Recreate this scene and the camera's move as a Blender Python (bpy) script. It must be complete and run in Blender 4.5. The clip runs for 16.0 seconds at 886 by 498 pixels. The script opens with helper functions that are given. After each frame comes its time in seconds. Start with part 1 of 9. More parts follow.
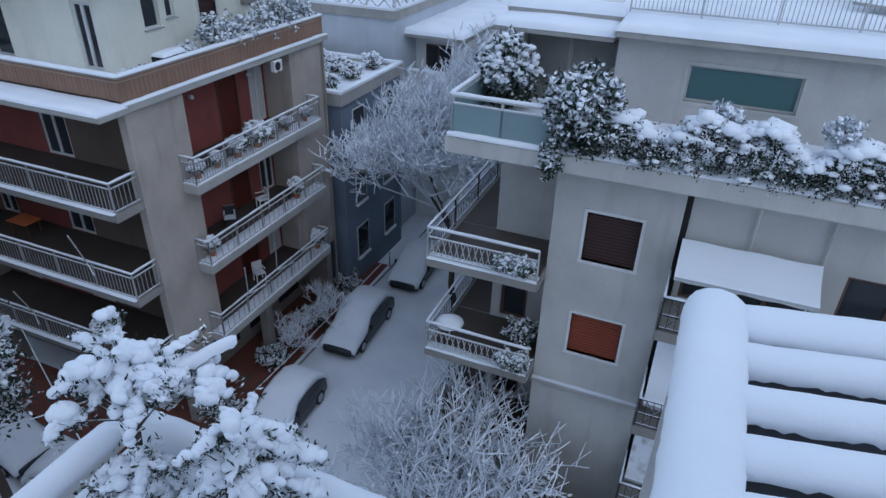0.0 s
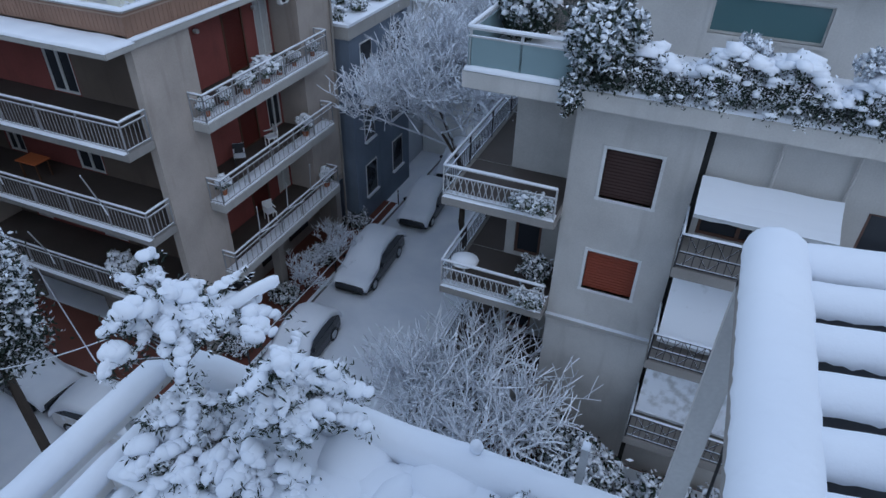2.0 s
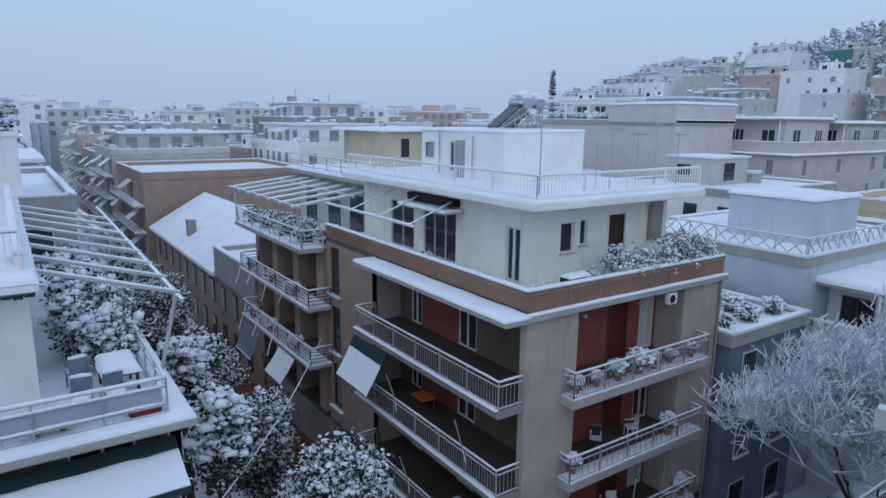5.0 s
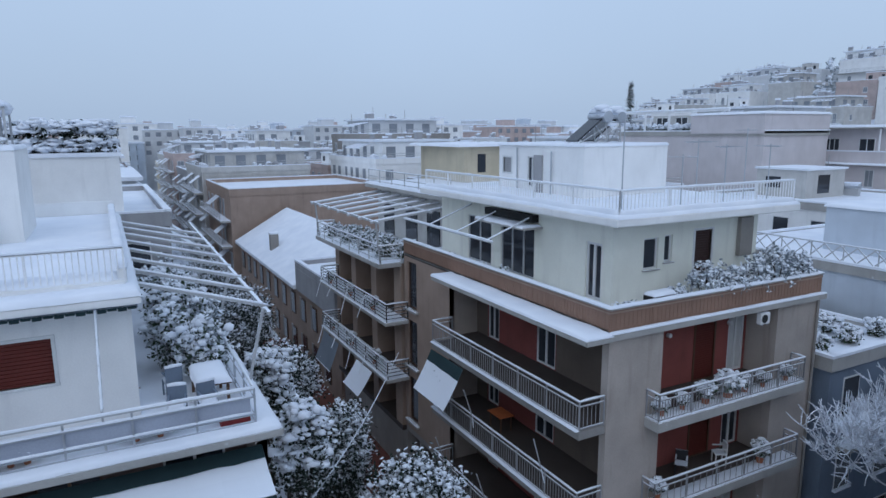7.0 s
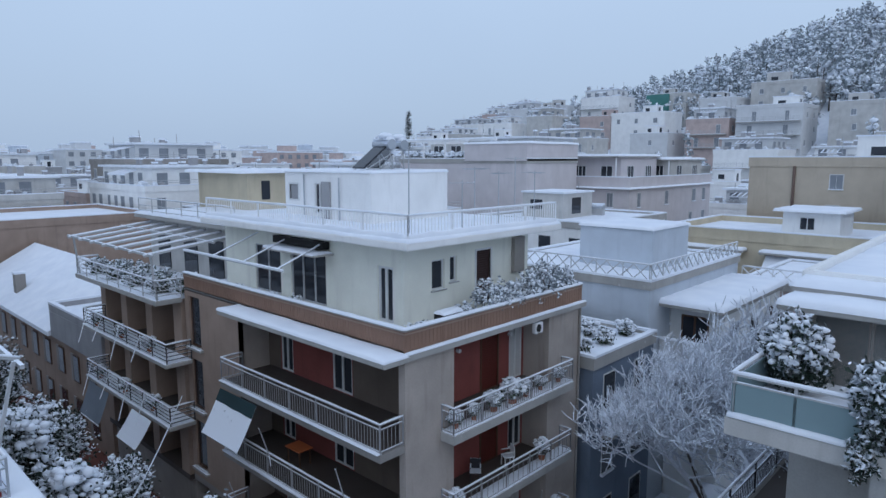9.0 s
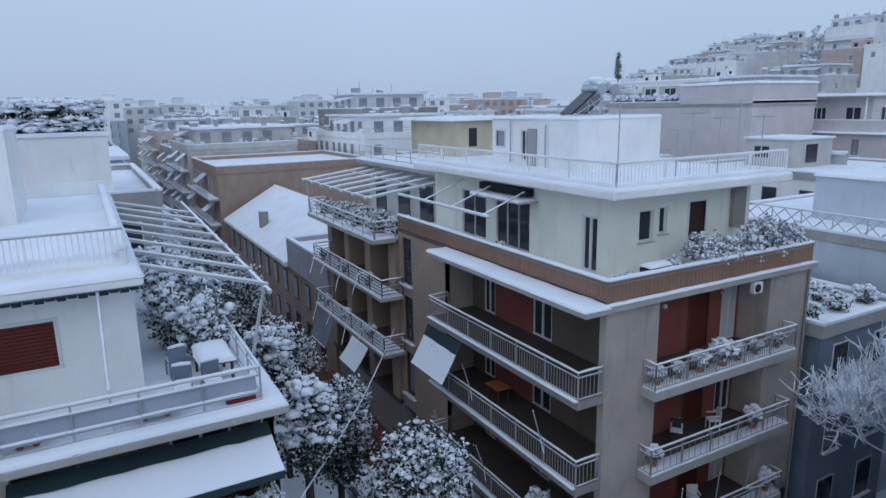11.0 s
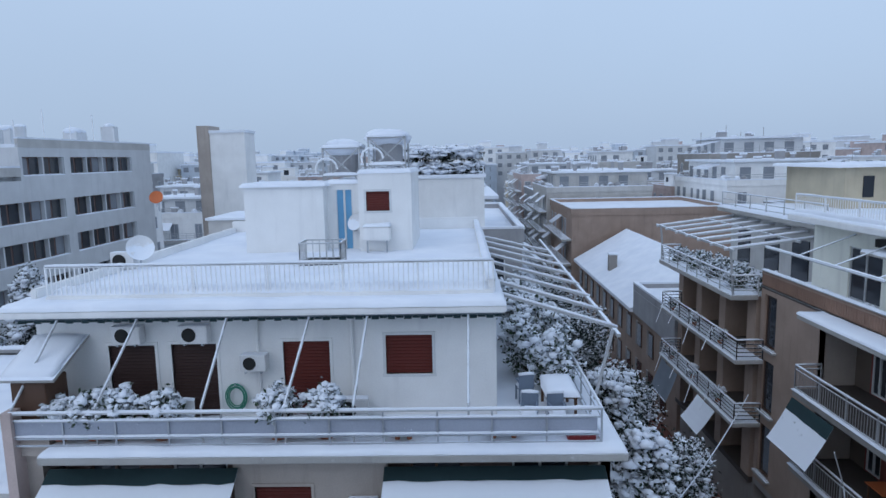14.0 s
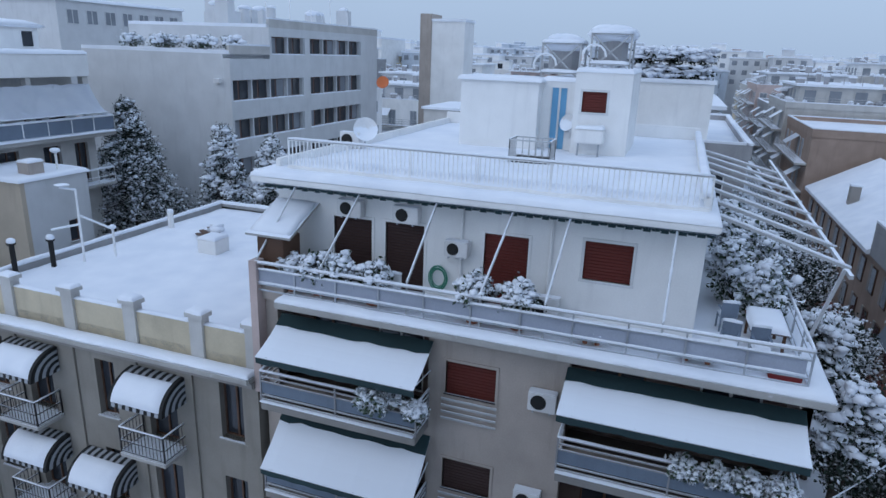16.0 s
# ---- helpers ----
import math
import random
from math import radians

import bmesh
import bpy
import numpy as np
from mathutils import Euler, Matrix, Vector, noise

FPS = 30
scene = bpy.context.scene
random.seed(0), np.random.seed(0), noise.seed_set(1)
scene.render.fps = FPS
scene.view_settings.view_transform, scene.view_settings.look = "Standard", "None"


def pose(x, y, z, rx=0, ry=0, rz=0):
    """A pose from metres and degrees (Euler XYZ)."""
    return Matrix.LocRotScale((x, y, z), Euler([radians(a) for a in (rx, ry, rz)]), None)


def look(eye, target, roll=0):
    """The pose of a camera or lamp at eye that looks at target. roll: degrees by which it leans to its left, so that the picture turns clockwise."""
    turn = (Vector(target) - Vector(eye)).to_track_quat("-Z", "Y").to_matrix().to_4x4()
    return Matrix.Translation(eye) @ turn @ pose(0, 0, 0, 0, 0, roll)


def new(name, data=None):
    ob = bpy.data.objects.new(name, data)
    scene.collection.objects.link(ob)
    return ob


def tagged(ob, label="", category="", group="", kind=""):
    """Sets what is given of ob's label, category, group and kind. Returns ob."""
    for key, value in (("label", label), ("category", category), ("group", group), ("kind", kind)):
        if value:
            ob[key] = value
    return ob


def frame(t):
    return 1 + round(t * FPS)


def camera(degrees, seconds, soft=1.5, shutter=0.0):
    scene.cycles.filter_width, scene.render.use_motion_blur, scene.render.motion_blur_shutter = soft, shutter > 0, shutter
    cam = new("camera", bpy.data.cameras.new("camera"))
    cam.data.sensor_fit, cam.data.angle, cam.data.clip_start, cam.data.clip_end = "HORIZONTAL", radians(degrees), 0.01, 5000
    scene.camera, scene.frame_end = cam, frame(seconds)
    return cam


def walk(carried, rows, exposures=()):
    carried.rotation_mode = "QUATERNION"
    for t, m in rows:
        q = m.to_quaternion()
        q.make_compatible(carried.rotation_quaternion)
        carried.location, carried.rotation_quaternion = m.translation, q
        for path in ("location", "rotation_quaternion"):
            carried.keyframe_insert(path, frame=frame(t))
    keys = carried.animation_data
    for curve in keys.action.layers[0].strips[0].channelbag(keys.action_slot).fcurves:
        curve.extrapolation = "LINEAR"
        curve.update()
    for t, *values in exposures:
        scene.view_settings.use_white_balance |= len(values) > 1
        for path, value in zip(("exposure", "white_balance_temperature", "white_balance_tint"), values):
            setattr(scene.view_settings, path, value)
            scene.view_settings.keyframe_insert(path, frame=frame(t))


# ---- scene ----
cam = camera(69.03, 16.0)
ROWS = [
    (0.0, 0.000, 0.000, 18.996, 59.68, -1.47, 22.84),
    (0.5, -0.153, 0.029, 18.954, 51.34, -2.11, 25.59),
    (1.0, -0.295, -0.028, 18.952, 49.82, -1.79, 22.08),
    (1.5, -0.364, -0.083, 18.958, 51.35, -2.09, 20.87),
    (2.0, -0.374, -0.123, 18.986, 54.14, -1.15, 22.82),
    (2.5, -0.343, -0.113, 19.030, 59.17, -1.14, 22.92),
    (3.0, -0.348, -0.122, 19.082, 63.27, 0.16, 25.84),
    (3.5, -0.398, -0.212, 19.123, 67.89, -0.56, 31.42),
    (4.0, -0.446, -0.245, 19.136, 74.65, -1.15, 40.24),
    (4.5, -0.490, -0.278, 19.149, 76.14, -2.28, 52.16),
    (5.0, -0.532, -0.312, 19.161, 78.51, -0.59, 55.81),
    (5.2, -0.548, -0.325, 19.165, 80.80, -1.48, 56.63),
    (7.3, -0.685, -0.476, 19.207, 79.66, 0.48, 62.42),
    (7.5, -0.695, -0.491, 19.210, 78.64, -0.50, 59.36),
    (8.0, -0.718, -0.530, 19.218, 81.48, -0.84, 46.22),
    (8.2, -0.727, -0.545, 19.221, 82.97, -0.50, 43.26),
    (10.3, -0.786, -0.714, 19.246, 78.92, 3.06, 45.42),
    (10.5, -0.789, -0.731, 19.247, 78.63, 2.15, 49.31),
    (11.0, -0.794, -0.773, 19.251, 77.47, 1.09, 60.97),
    (11.5, -0.796, -0.816, 19.255, 77.70, 1.16, 65.42),
    (12.0, -0.795, -0.860, 19.257, 79.65, -0.12, 73.05),
    (12.5, -0.790, -0.905, 19.259, 82.03, -0.61, 77.61),
    (13.0, -0.783, -0.950, 19.260, 84.16, -0.05, 83.23),
    (13.5, -0.773, -0.996, 19.261, 83.90, -0.27, 87.93),
    (14.0, -0.759, -1.043, 19.261, 81.97, 1.18, 91.42),
    (14.5, -0.743, -1.090, 19.260, 80.68, 0.51, 98.36),
    (15.0, -0.723, -1.139, 19.259, 80.82, 0.58, 109.98),
    (15.5, -0.700, -1.188, 19.257, 77.26, -1.05, 115.62),
    (16.0, -0.675, -1.237, 19.254, 73.01, -1.99, 109.87),
]
walk(cam, [(t, pose(x, y, z, rx, ry, rz)) for t, x, y, z, rx, ry, rz in ROWS], exposures=[(0.0, 0.1, 5990, 10), (2.5, 0.09, 5990, 10), (5.0, 0.05, 5960, 10), (8.0, 0.05, 6080, 10), (13.5, 0.06, 6080, 10), (16.0, 0.06, 5960, 10)])

# ---- world and light: a dull overcast winter sky ----
world = bpy.data.worlds.new("overcast")
scene.world = world
world.use_nodes = True
wn, wl = world.node_tree.nodes, world.node_tree.links
wn.clear()
w_out = wn.new("ShaderNodeOutputWorld")
sky = wn.new("ShaderNodeTexSky")
sky.sky_type = "NISHITA"
sky.sun_disc = False
sky.sun_elevation, sky.sun_rotation = radians(41), radians(124)
sky.dust_density = 4.0
bg_sky = wn.new("ShaderNodeBackground")
bg_sky.inputs["Strength"].default_value = 0.01
wl.new(sky.outputs["Color"], bg_sky.inputs["Color"])
w_co = wn.new("ShaderNodeTexCoord")
w_sep = wn.new("ShaderNodeSeparateXYZ")
wl.new(w_co.outputs["Generated"], w_sep.inputs[0])
w_ramp = wn.new("ShaderNodeValToRGB")
w_ramp.color_ramp.elements[0].position = 0.0
w_ramp.color_ramp.elements[0].color = (0.38, 0.475, 0.61, 1)
w_ramp.color_ramp.elements[1].position = 1.0
w_ramp.color_ramp.elements[1].color = (0.50, 0.61, 0.80, 1)
el = w_ramp.color_ramp.elements.new(0.25)
el.color = (0.46, 0.572, 0.725, 1)
wl.new(w_sep.outputs["Z"], w_ramp.inputs[0])
w_noise = wn.new("ShaderNodeTexNoise")
w_noise.inputs["Scale"].default_value = 1.6
w_noise.inputs["Detail"].default_value = 4
wl.new(w_co.outputs["Generated"], w_noise.inputs["Vector"])
w_mul = wn.new("ShaderNodeMath")
w_mul.operation = "MULTIPLY_ADD"
w_mul.inputs[1].default_value, w_mul.inputs[2].default_value = 0.16, 0.92
wl.new(w_noise.outputs["Fac"], w_mul.inputs[0])
bg_cloud = wn.new("ShaderNodeBackground")
wl.new(w_ramp.outputs["Color"], bg_cloud.inputs["Color"])
wl.new(w_mul.outputs[0], bg_cloud.inputs["Strength"])
w_add = wn.new("ShaderNodeAddShader")
wl.new(bg_sky.outputs[0], w_add.inputs[0])
wl.new(bg_cloud.outputs[0], w_add.inputs[1])
wl.new(w_add.outputs[0], w_out.inputs["Surface"])
sun = new("sun", bpy.data.lights.new("sun", "SUN"))
sun.data.energy, sun.data.angle, sun.data.color = 0.3, radians(60), (1.0, 0.97, 0.93)
sun.matrix_world = look((38, -26, 40), (0, 0, 0))


# ---- materials ----
SNOW = (0.82, 0.86, 0.92)


def mat(name, colour, rough=0.8, metal=0.0, snow=0.0, grain=6.0, vary=0.16, bump=0.15, wear=None, wave=0.0, spec=0.3):
    """A surface with two scales of variation; snow: how much of its upward faces lies under snow; wear: a stain colour."""
    m = bpy.data.materials.new(name)
    m.use_nodes = True
    n, l = m.node_tree.nodes, m.node_tree.links
    b = n["Principled BSDF"]
    b.inputs["Roughness"].default_value, b.inputs["Metallic"].default_value = rough, metal
    b.inputs["Specular IOR Level"].default_value = spec
    co = n.new("ShaderNodeTexCoord")
    geo = n.new("ShaderNodeNewGeometry")
    info = n.new("ShaderNodeObjectInfo")
    fine, broad = n.new("ShaderNodeTexNoise"), n.new("ShaderNodeTexNoise")
    for tex, scale, detail in ((fine, grain * 4, 5), (broad, grain * 0.12, 4)):
        tex.inputs["Scale"].default_value, tex.inputs["Detail"].default_value = scale, detail
        l.new(geo.outputs["Position"], tex.inputs["Vector"])
    mixv = n.new("ShaderNodeMath")
    mixv.operation = "MULTIPLY_ADD"
    mixv.inputs[1].default_value = 0.45
    l.new(fine.outputs["Fac"], mixv.inputs[0])
    l.new(broad.outputs["Fac"], mixv.inputs[2])
    ramp = n.new("ShaderNodeValToRGB")
    lo, hi = [c * (1 - vary) for c in colour], [min(1, c * (1 + vary)) for c in colour]
    ramp.color_ramp.elements[0].position, ramp.color_ramp.elements[1].position = 0.45, 1.0
    ramp.color_ramp.elements[0].color, ramp.color_ramp.elements[1].color = (*lo, 1), (*hi, 1)
    l.new(mixv.outputs[0], ramp.inputs[0])
    last = ramp.outputs["Color"]
    if wear:
        streak = n.new("ShaderNodeTexNoise")
        streak.inputs["Scale"].default_value, streak.inputs["Detail"].default_value = 1.0, 6
        mp = n.new("ShaderNodeMapping")
        mp.inputs["Scale"].default_value = (2.6, 2.6, 0.35)
        l.new(geo.outputs["Position"], mp.inputs["Vector"])
        l.new(mp.outputs[0], streak.inputs["Vector"])
        wr = n.new("ShaderNodeValToRGB")
        wr.color_ramp.elements[0].position, wr.color_ramp.elements[1].position = 0.56, 1.0
        l.new(streak.outputs["Fac"], wr.inputs[0])
        mx = n.new("ShaderNodeMixRGB")
        mx.inputs["Color2"].default_value = (*wear, 1)
        l.new(wr.outputs["Color"], mx.inputs["Fac"])
        l.new(last, mx.inputs["Color1"])
        last = mx.outputs["Color"]
    if snow > 0:
        sep = n.new("ShaderNodeSeparateXYZ")
        l.new(geo.outputs["Normal"], sep.inputs[0])
        pat = n.new("ShaderNodeTexNoise")
        pat.inputs["Scale"].default_value, pat.inputs["Detail"].default_value = 3.5, 6
        l.new(geo.outputs["Position"], pat.inputs["Vector"])
        ad = n.new("ShaderNodeMath")
        ad.operation = "MULTIPLY_ADD"
        ad.inputs[1].default_value = 0.7
        l.new(pat.outputs["Fac"], ad.inputs[0])
        l.new(sep.outputs["Z"], ad.inputs[2])
        sr = n.new("ShaderNodeValToRGB")
        mid = 1.15 - snow * 0.75
        sr.color_ramp.elements[0].position, sr.color_ramp.elements[1].position = max(0, mid - 0.06), min(1, mid + 0.06)
        half = n.new("ShaderNodeMath")
        half.operation = "MULTIPLY"
        half.inputs[1].default_value = 0.8
        l.new(ad.outputs[0], half.inputs[0])
        l.new(half.outputs[0], sr.inputs[0])
        mx = n.new("ShaderNodeMixRGB")
        mx.inputs["Color2"].default_value = (*SNOW, 1)
        l.new(sr.outputs["Color"], mx.inputs["Fac"])
        l.new(last, mx.inputs["Color1"])
        last = mx.outputs["Color"]
        rm = n.new("ShaderNodeMixRGB")
        rm.inputs["Color1"].default_value, rm.inputs["Color2"].default_value = (rough,) * 3 + (1,), (0.9, 0.9, 0.9, 1)
        l.new(sr.outputs["Color"], rm.inputs["Fac"])
        l.new(rm.outputs["Color"], b.inputs["Roughness"])
    l.new(last, b.inputs["Base Color"])
    if bump:
        bp = n.new("ShaderNodeBump")
        bp.inputs["Strength"].default_value, bp.inputs["Distance"].default_value = bump, 0.02
        l.new(fine.outputs["Fac"], bp.inputs["Height"])
        l.new(bp.outputs["Normal"], b.inputs["Normal"])
    return m


def snow_mat():
    m = bpy.data.materials.new("snow")
    m.use_nodes = True
    n, l = m.node_tree.nodes, m.node_tree.links
    b = n["Principled BSDF"]
    b.inputs["Roughness"].default_value = 0.85
    b.inputs["Specular IOR Level"].default_value = 0.2
    geo = n.new("ShaderNodeNewGeometry")
    a, c = n.new("ShaderNodeTexNoise"), n.new("ShaderNodeTexNoise")
    a.inputs["Scale"].default_value, a.inputs["Detail"].default_value = 14.0, 6
    c.inputs["Scale"].default_value, c.inputs["Detail"].default_value = 0.7, 4
    for tex in (a, c):
        l.new(geo.outputs["Position"], tex.inputs["Vector"])
    ramp = n.new("ShaderNodeValToRGB")
    ramp.color_ramp.elements[0].position, ramp.color_ramp.elements[1].position = 0.3, 0.7
    ramp.color_ramp.elements[0].color, ramp.color_ramp.elements[1].color = (0.76, 0.80, 0.87, 1), (0.86, 0.89, 0.94, 1)
    l.new(c.outputs["Fac"], ramp.inputs[0])
    l.new(ramp.outputs["Color"], b.inputs["Base Color"])
    b1, b2 = n.new("ShaderNodeBump"), n.new("ShaderNodeBump")
    b1.inputs["Strength"].default_value, b1.inputs["Distance"].default_value = 0.25, 0.02
    b2.inputs["Strength"].default_value, b2.inputs["Distance"].default_value = 0.5, 0.12
    l.new(a.outputs["Fac"], b1.inputs["Height"])
    l.new(c.outputs["Fac"], b2.inputs["Height"])
    l.new(b2.outputs["Normal"], b1.inputs["Normal"])
    l.new(b1.outputs["Normal"], b.inputs["Normal"])
    return m


def glass_mat(name, colour, rough=0.06):
    m = bpy.data.materials.new(name)
    m.use_nodes = True
    n, l = m.node_tree.nodes, m.node_tree.links
    b = n["Principled BSDF"]
    b.inputs["Base Color"].default_value = (*colour, 1)
    b.inputs["Roughness"].default_value = rough
    b.inputs["Specular IOR Level"].default_value = 0.5
    geo, tex, bp = n.new("ShaderNodeNewGeometry"), n.new("ShaderNodeTexNoise"), n.new("ShaderNodeBump")
    tex.inputs["Scale"].default_value = 1.2
    bp.inputs["Strength"].default_value, bp.inputs["Distance"].default_value = 0.08, 0.05
    l.new(geo.outputs["Position"], tex.inputs["Vector"])
    l.new(tex.outputs["Fac"], bp.inputs["Height"])
    l.new(bp.outputs["Normal"], b.inputs["Normal"])
    return m


M = dict(
    snow=snow_mat(),
    beige=mat("beige_render", (0.42, 0.37, 0.33), wear=(0.25, 0.21, 0.18)),
    tan=mat("tan_render", (0.34, 0.255, 0.205), wear=(0.22, 0.165, 0.135)),
    brown=mat("brown_panel", (0.27, 0.17, 0.125), rough=0.7, wear=(0.18, 0.10, 0.07)),
    terracotta=mat("terracotta_render", (0.25, 0.075, 0.065), wear=(0.12, 0.05, 0.045)),
    # brown with the shade of interiors and recesses mixed into it
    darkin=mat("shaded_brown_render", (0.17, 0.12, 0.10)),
    cream=mat("cream_render", (0.80, 0.80, 0.71), vary=0.08, wear=(0.62, 0.61, 0.55)),
    white=mat("white_render", (0.82, 0.82, 0.81), vary=0.08, wear=(0.66, 0.66, 0.66)),
    offwhite=mat("greyish_white_render", (0.52, 0.51, 0.49), wear=(0.36, 0.35, 0.33)),
    grey=mat("grey_render", (0.36, 0.36, 0.37), wear=(0.24, 0.24, 0.25)),
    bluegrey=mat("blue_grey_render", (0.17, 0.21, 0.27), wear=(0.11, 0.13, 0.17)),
    lightblue=mat("pale_blue_render", (0.53, 0.58, 0.64), vary=0.1, wear=(0.42, 0.46, 0.52)),
    yellow=mat("yellow_render", (0.56, 0.49, 0.36), wear=(0.42, 0.36, 0.27)),
    pink=mat("pink_render", (0.52, 0.42, 0.39), wear=(0.40, 0.32, 0.30)),
    stone=mat("grey_stucco", (0.30, 0.28, 0.26), wear=(0.18, 0.17, 0.16)),
    concrete=mat("concrete", (0.33, 0.33, 0.33), snow=0.95, wear=(0.2, 0.2, 0.2)),
    slab=mat("painted_slab", (0.40, 0.39, 0.37), snow=0.95, wear=(0.3, 0.28, 0.26)),
    rail=mat("white_painted_metal", (0.44, 0.45, 0.46), rough=0.45, snow=0.9, bump=0.05),
    greyrail=mat("weathered_grey_metal", (0.31, 0.31, 0.32), rough=0.5, snow=0.9, bump=0.05),
    darkrail=mat("dark_iron", (0.05, 0.05, 0.055), rough=0.5, metal=0.6, snow=0.85, bump=0.05),
    steel=mat("galvanised_steel", (0.45, 0.47, 0.50), rough=0.4, metal=0.8, snow=0.9, bump=0.05),
    frame=mat("white_window_frame", (0.66, 0.67, 0.67), rough=0.5, bump=0.03),
    woodframe=mat("dark_wood_frame", (0.10, 0.055, 0.035), rough=0.55, bump=0.1),
    shutter=mat("red_brown_shutter", (0.116, 0.024, 0.018), rough=0.55, bump=0.05),
    redshutter=mat("orange_red_shutter", (0.24, 0.055, 0.03), rough=0.5, bump=0.05),
    darkshutter=mat("dark_brown_shutter", (0.05, 0.028, 0.025), rough=0.6, bump=0.05),
    glass=glass_mat("window_glass", (0.035, 0.04, 0.05)),
    paleglass=glass_mat("frosted_green_glass", (0.22, 0.31, 0.33), 0.25),
    greenglass=glass_mat("green_tinted_glass", (0.09, 0.17, 0.18), 0.12),
    curtain=mat("white_curtain", (0.55, 0.55, 0.55), vary=0.1),
    awning=mat("pale_awning_cloth", (0.50, 0.52, 0.54), snow=0.9, bump=0.1),
    greyawning=mat("blue_grey_awning_cloth", (0.20, 0.23, 0.27), snow=0.35, bump=0.1),
    darkawning=mat("dark_green_awning_cloth", (0.03, 0.055, 0.06), snow=0.86, bump=0.1),
    asphalt=mat("asphalt", (0.05, 0.05, 0.052), snow=0.3),
    brick=mat("red_brick_paving", (0.16, 0.06, 0.045), snow=0.12),
    bark=mat("bark", (0.07, 0.055, 0.045), rough=0.95, snow=0.75, bump=0.4, grain=10),
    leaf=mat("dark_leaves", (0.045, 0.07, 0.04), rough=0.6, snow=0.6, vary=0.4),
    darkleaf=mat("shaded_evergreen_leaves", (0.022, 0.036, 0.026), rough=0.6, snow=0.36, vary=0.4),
    frost=mat("frosted_twigs", (0.58, 0.60, 0.65), rough=0.9, snow=1.0, vary=0.2),
    twig=mat("bare_branches", (0.34, 0.33, 0.33), rough=0.9, snow=1.0),
    tile=mat("clay_roof_tiles", (0.35, 0.14, 0.08), snow=0.8),
    # floor colour pulled near black to carry the loggia shade
    loggiafloor=mat("shade_darkened_floor", (0.075, 0.062, 0.055), rough=0.6),
    oldwall=mat("old_grey_tan_render", (0.27, 0.25, 0.22), wear=(0.16, 0.15, 0.13)),
    cloth=mat("blue_grey_cloth", (0.34, 0.37, 0.44), rough=0.8),
    darkcloth=mat("bare_green_cloth", (0.022, 0.045, 0.05), rough=0.85),
    slatwood=mat("dark_wet_timber", (0.07, 0.075, 0.085), rough=0.7, snow=0.3),
    palegrey=mat("pale_concrete_render", (0.62, 0.63, 0.64), vary=0.08, wear=(0.50, 0.51, 0.52)),
    # window panes lifted to grey, standing in for distance haze
    farwin=mat("haze_paled_windows", (0.25, 0.27, 0.30), rough=0.4),
    whiterail=mat("fresh_white_metal", (0.82, 0.83, 0.84), rough=0.5, snow=0.9, bump=0.03),
    awningstripe=mat("grey_awning_stripe", (0.36, 0.38, 0.41), bump=0.1),
    sand=mat("sand_coloured_render", (0.50, 0.43, 0.34), vary=0.1, wear=(0.38, 0.32, 0.26)),
    lavender=mat("lavender_grey_render", (0.62, 0.58, 0.59), vary=0.08, wear=(0.50, 0.46, 0.47)),
    dryslab=mat("dry_painted_slab", (0.28, 0.265, 0.25), wear=(0.24, 0.22, 0.20)),
    brownwin=mat("brown_window_frame", (0.13, 0.075, 0.06), rough=0.55, bump=0.05),
    # needle colour paled for rime and for the haze of distance
    pine=mat("rimed_hazy_pine_needles", (0.30, 0.34, 0.36), rough=0.9, snow=0.8, vary=0.3),
    # beige wall colour darkened to brown for the shade inside the loggias
    loggia=mat("shade_browned_loggia_render", (0.15, 0.118, 0.096), wear=(0.10, 0.078, 0.066)),
    bar=mat("grey_metal_bars", (0.24, 0.25, 0.26), rough=0.5, snow=0.9, bump=0.03),
    snowyleaf=mat("snow_dusted_needles", (0.27, 0.31, 0.34), rough=0.8, snow=0.9, vary=0.3),
    black=mat("black_rubber", (0.02, 0.02, 0.02), rough=0.7, bump=0.05),
    carpaint=mat("dark_car_paint", (0.02, 0.022, 0.028), rough=0.25, bump=0.0, spec=0.6),
    bluepaint=mat("light_blue_door_paint", (0.16, 0.38, 0.60), rough=0.5, bump=0.05),
    orange=mat("orange_paint", (0.55, 0.16, 0.06), rough=0.6, bump=0.05),
    greenplastic=mat("green_plastic", (0.06, 0.25, 0.17), rough=0.5, bump=0.03),
    redplastic=mat("red_plastic", (0.22, 0.03, 0.03), rough=0.5, bump=0.03),
    greennet=mat("green_scaffold_net", (0.08, 0.22, 0.20), rough=0.8),
    whiteplastic=mat("white_plastic", (0.70, 0.70, 0.70), rough=0.5, snow=0.9, bump=0.02),
    solar=glass_mat("solar_collector_glass", (0.015, 0.018, 0.025), 0.1),
)


# ---- mesh helpers ----
def box(bm, x0, x1, y0, y1, z0, z1, bevel=0.0):
    x0, x1 = min(x0, x1), max(x0, x1)
    y0, y1 = min(y0, y1), max(y0, y1)
    vs = [bm.verts.new((x, y, z)) for z in (z0, z1) for y in (y0, y1) for x in (x0, x1)]
    fs = [bm.faces.new([vs[i] for i in q]) for q in ((0, 2, 3, 1), (4, 5, 7, 6), (0, 1, 5, 4), (2, 6, 7, 3), (0, 4, 6, 2), (1, 3, 7, 5))]
    if bevel:
        bmesh.ops.bevel(bm, geom=list({e for f in fs for e in f.edges}), offset=bevel, segments=2, affect="EDGES", clamp_overlap=True)
    return bm


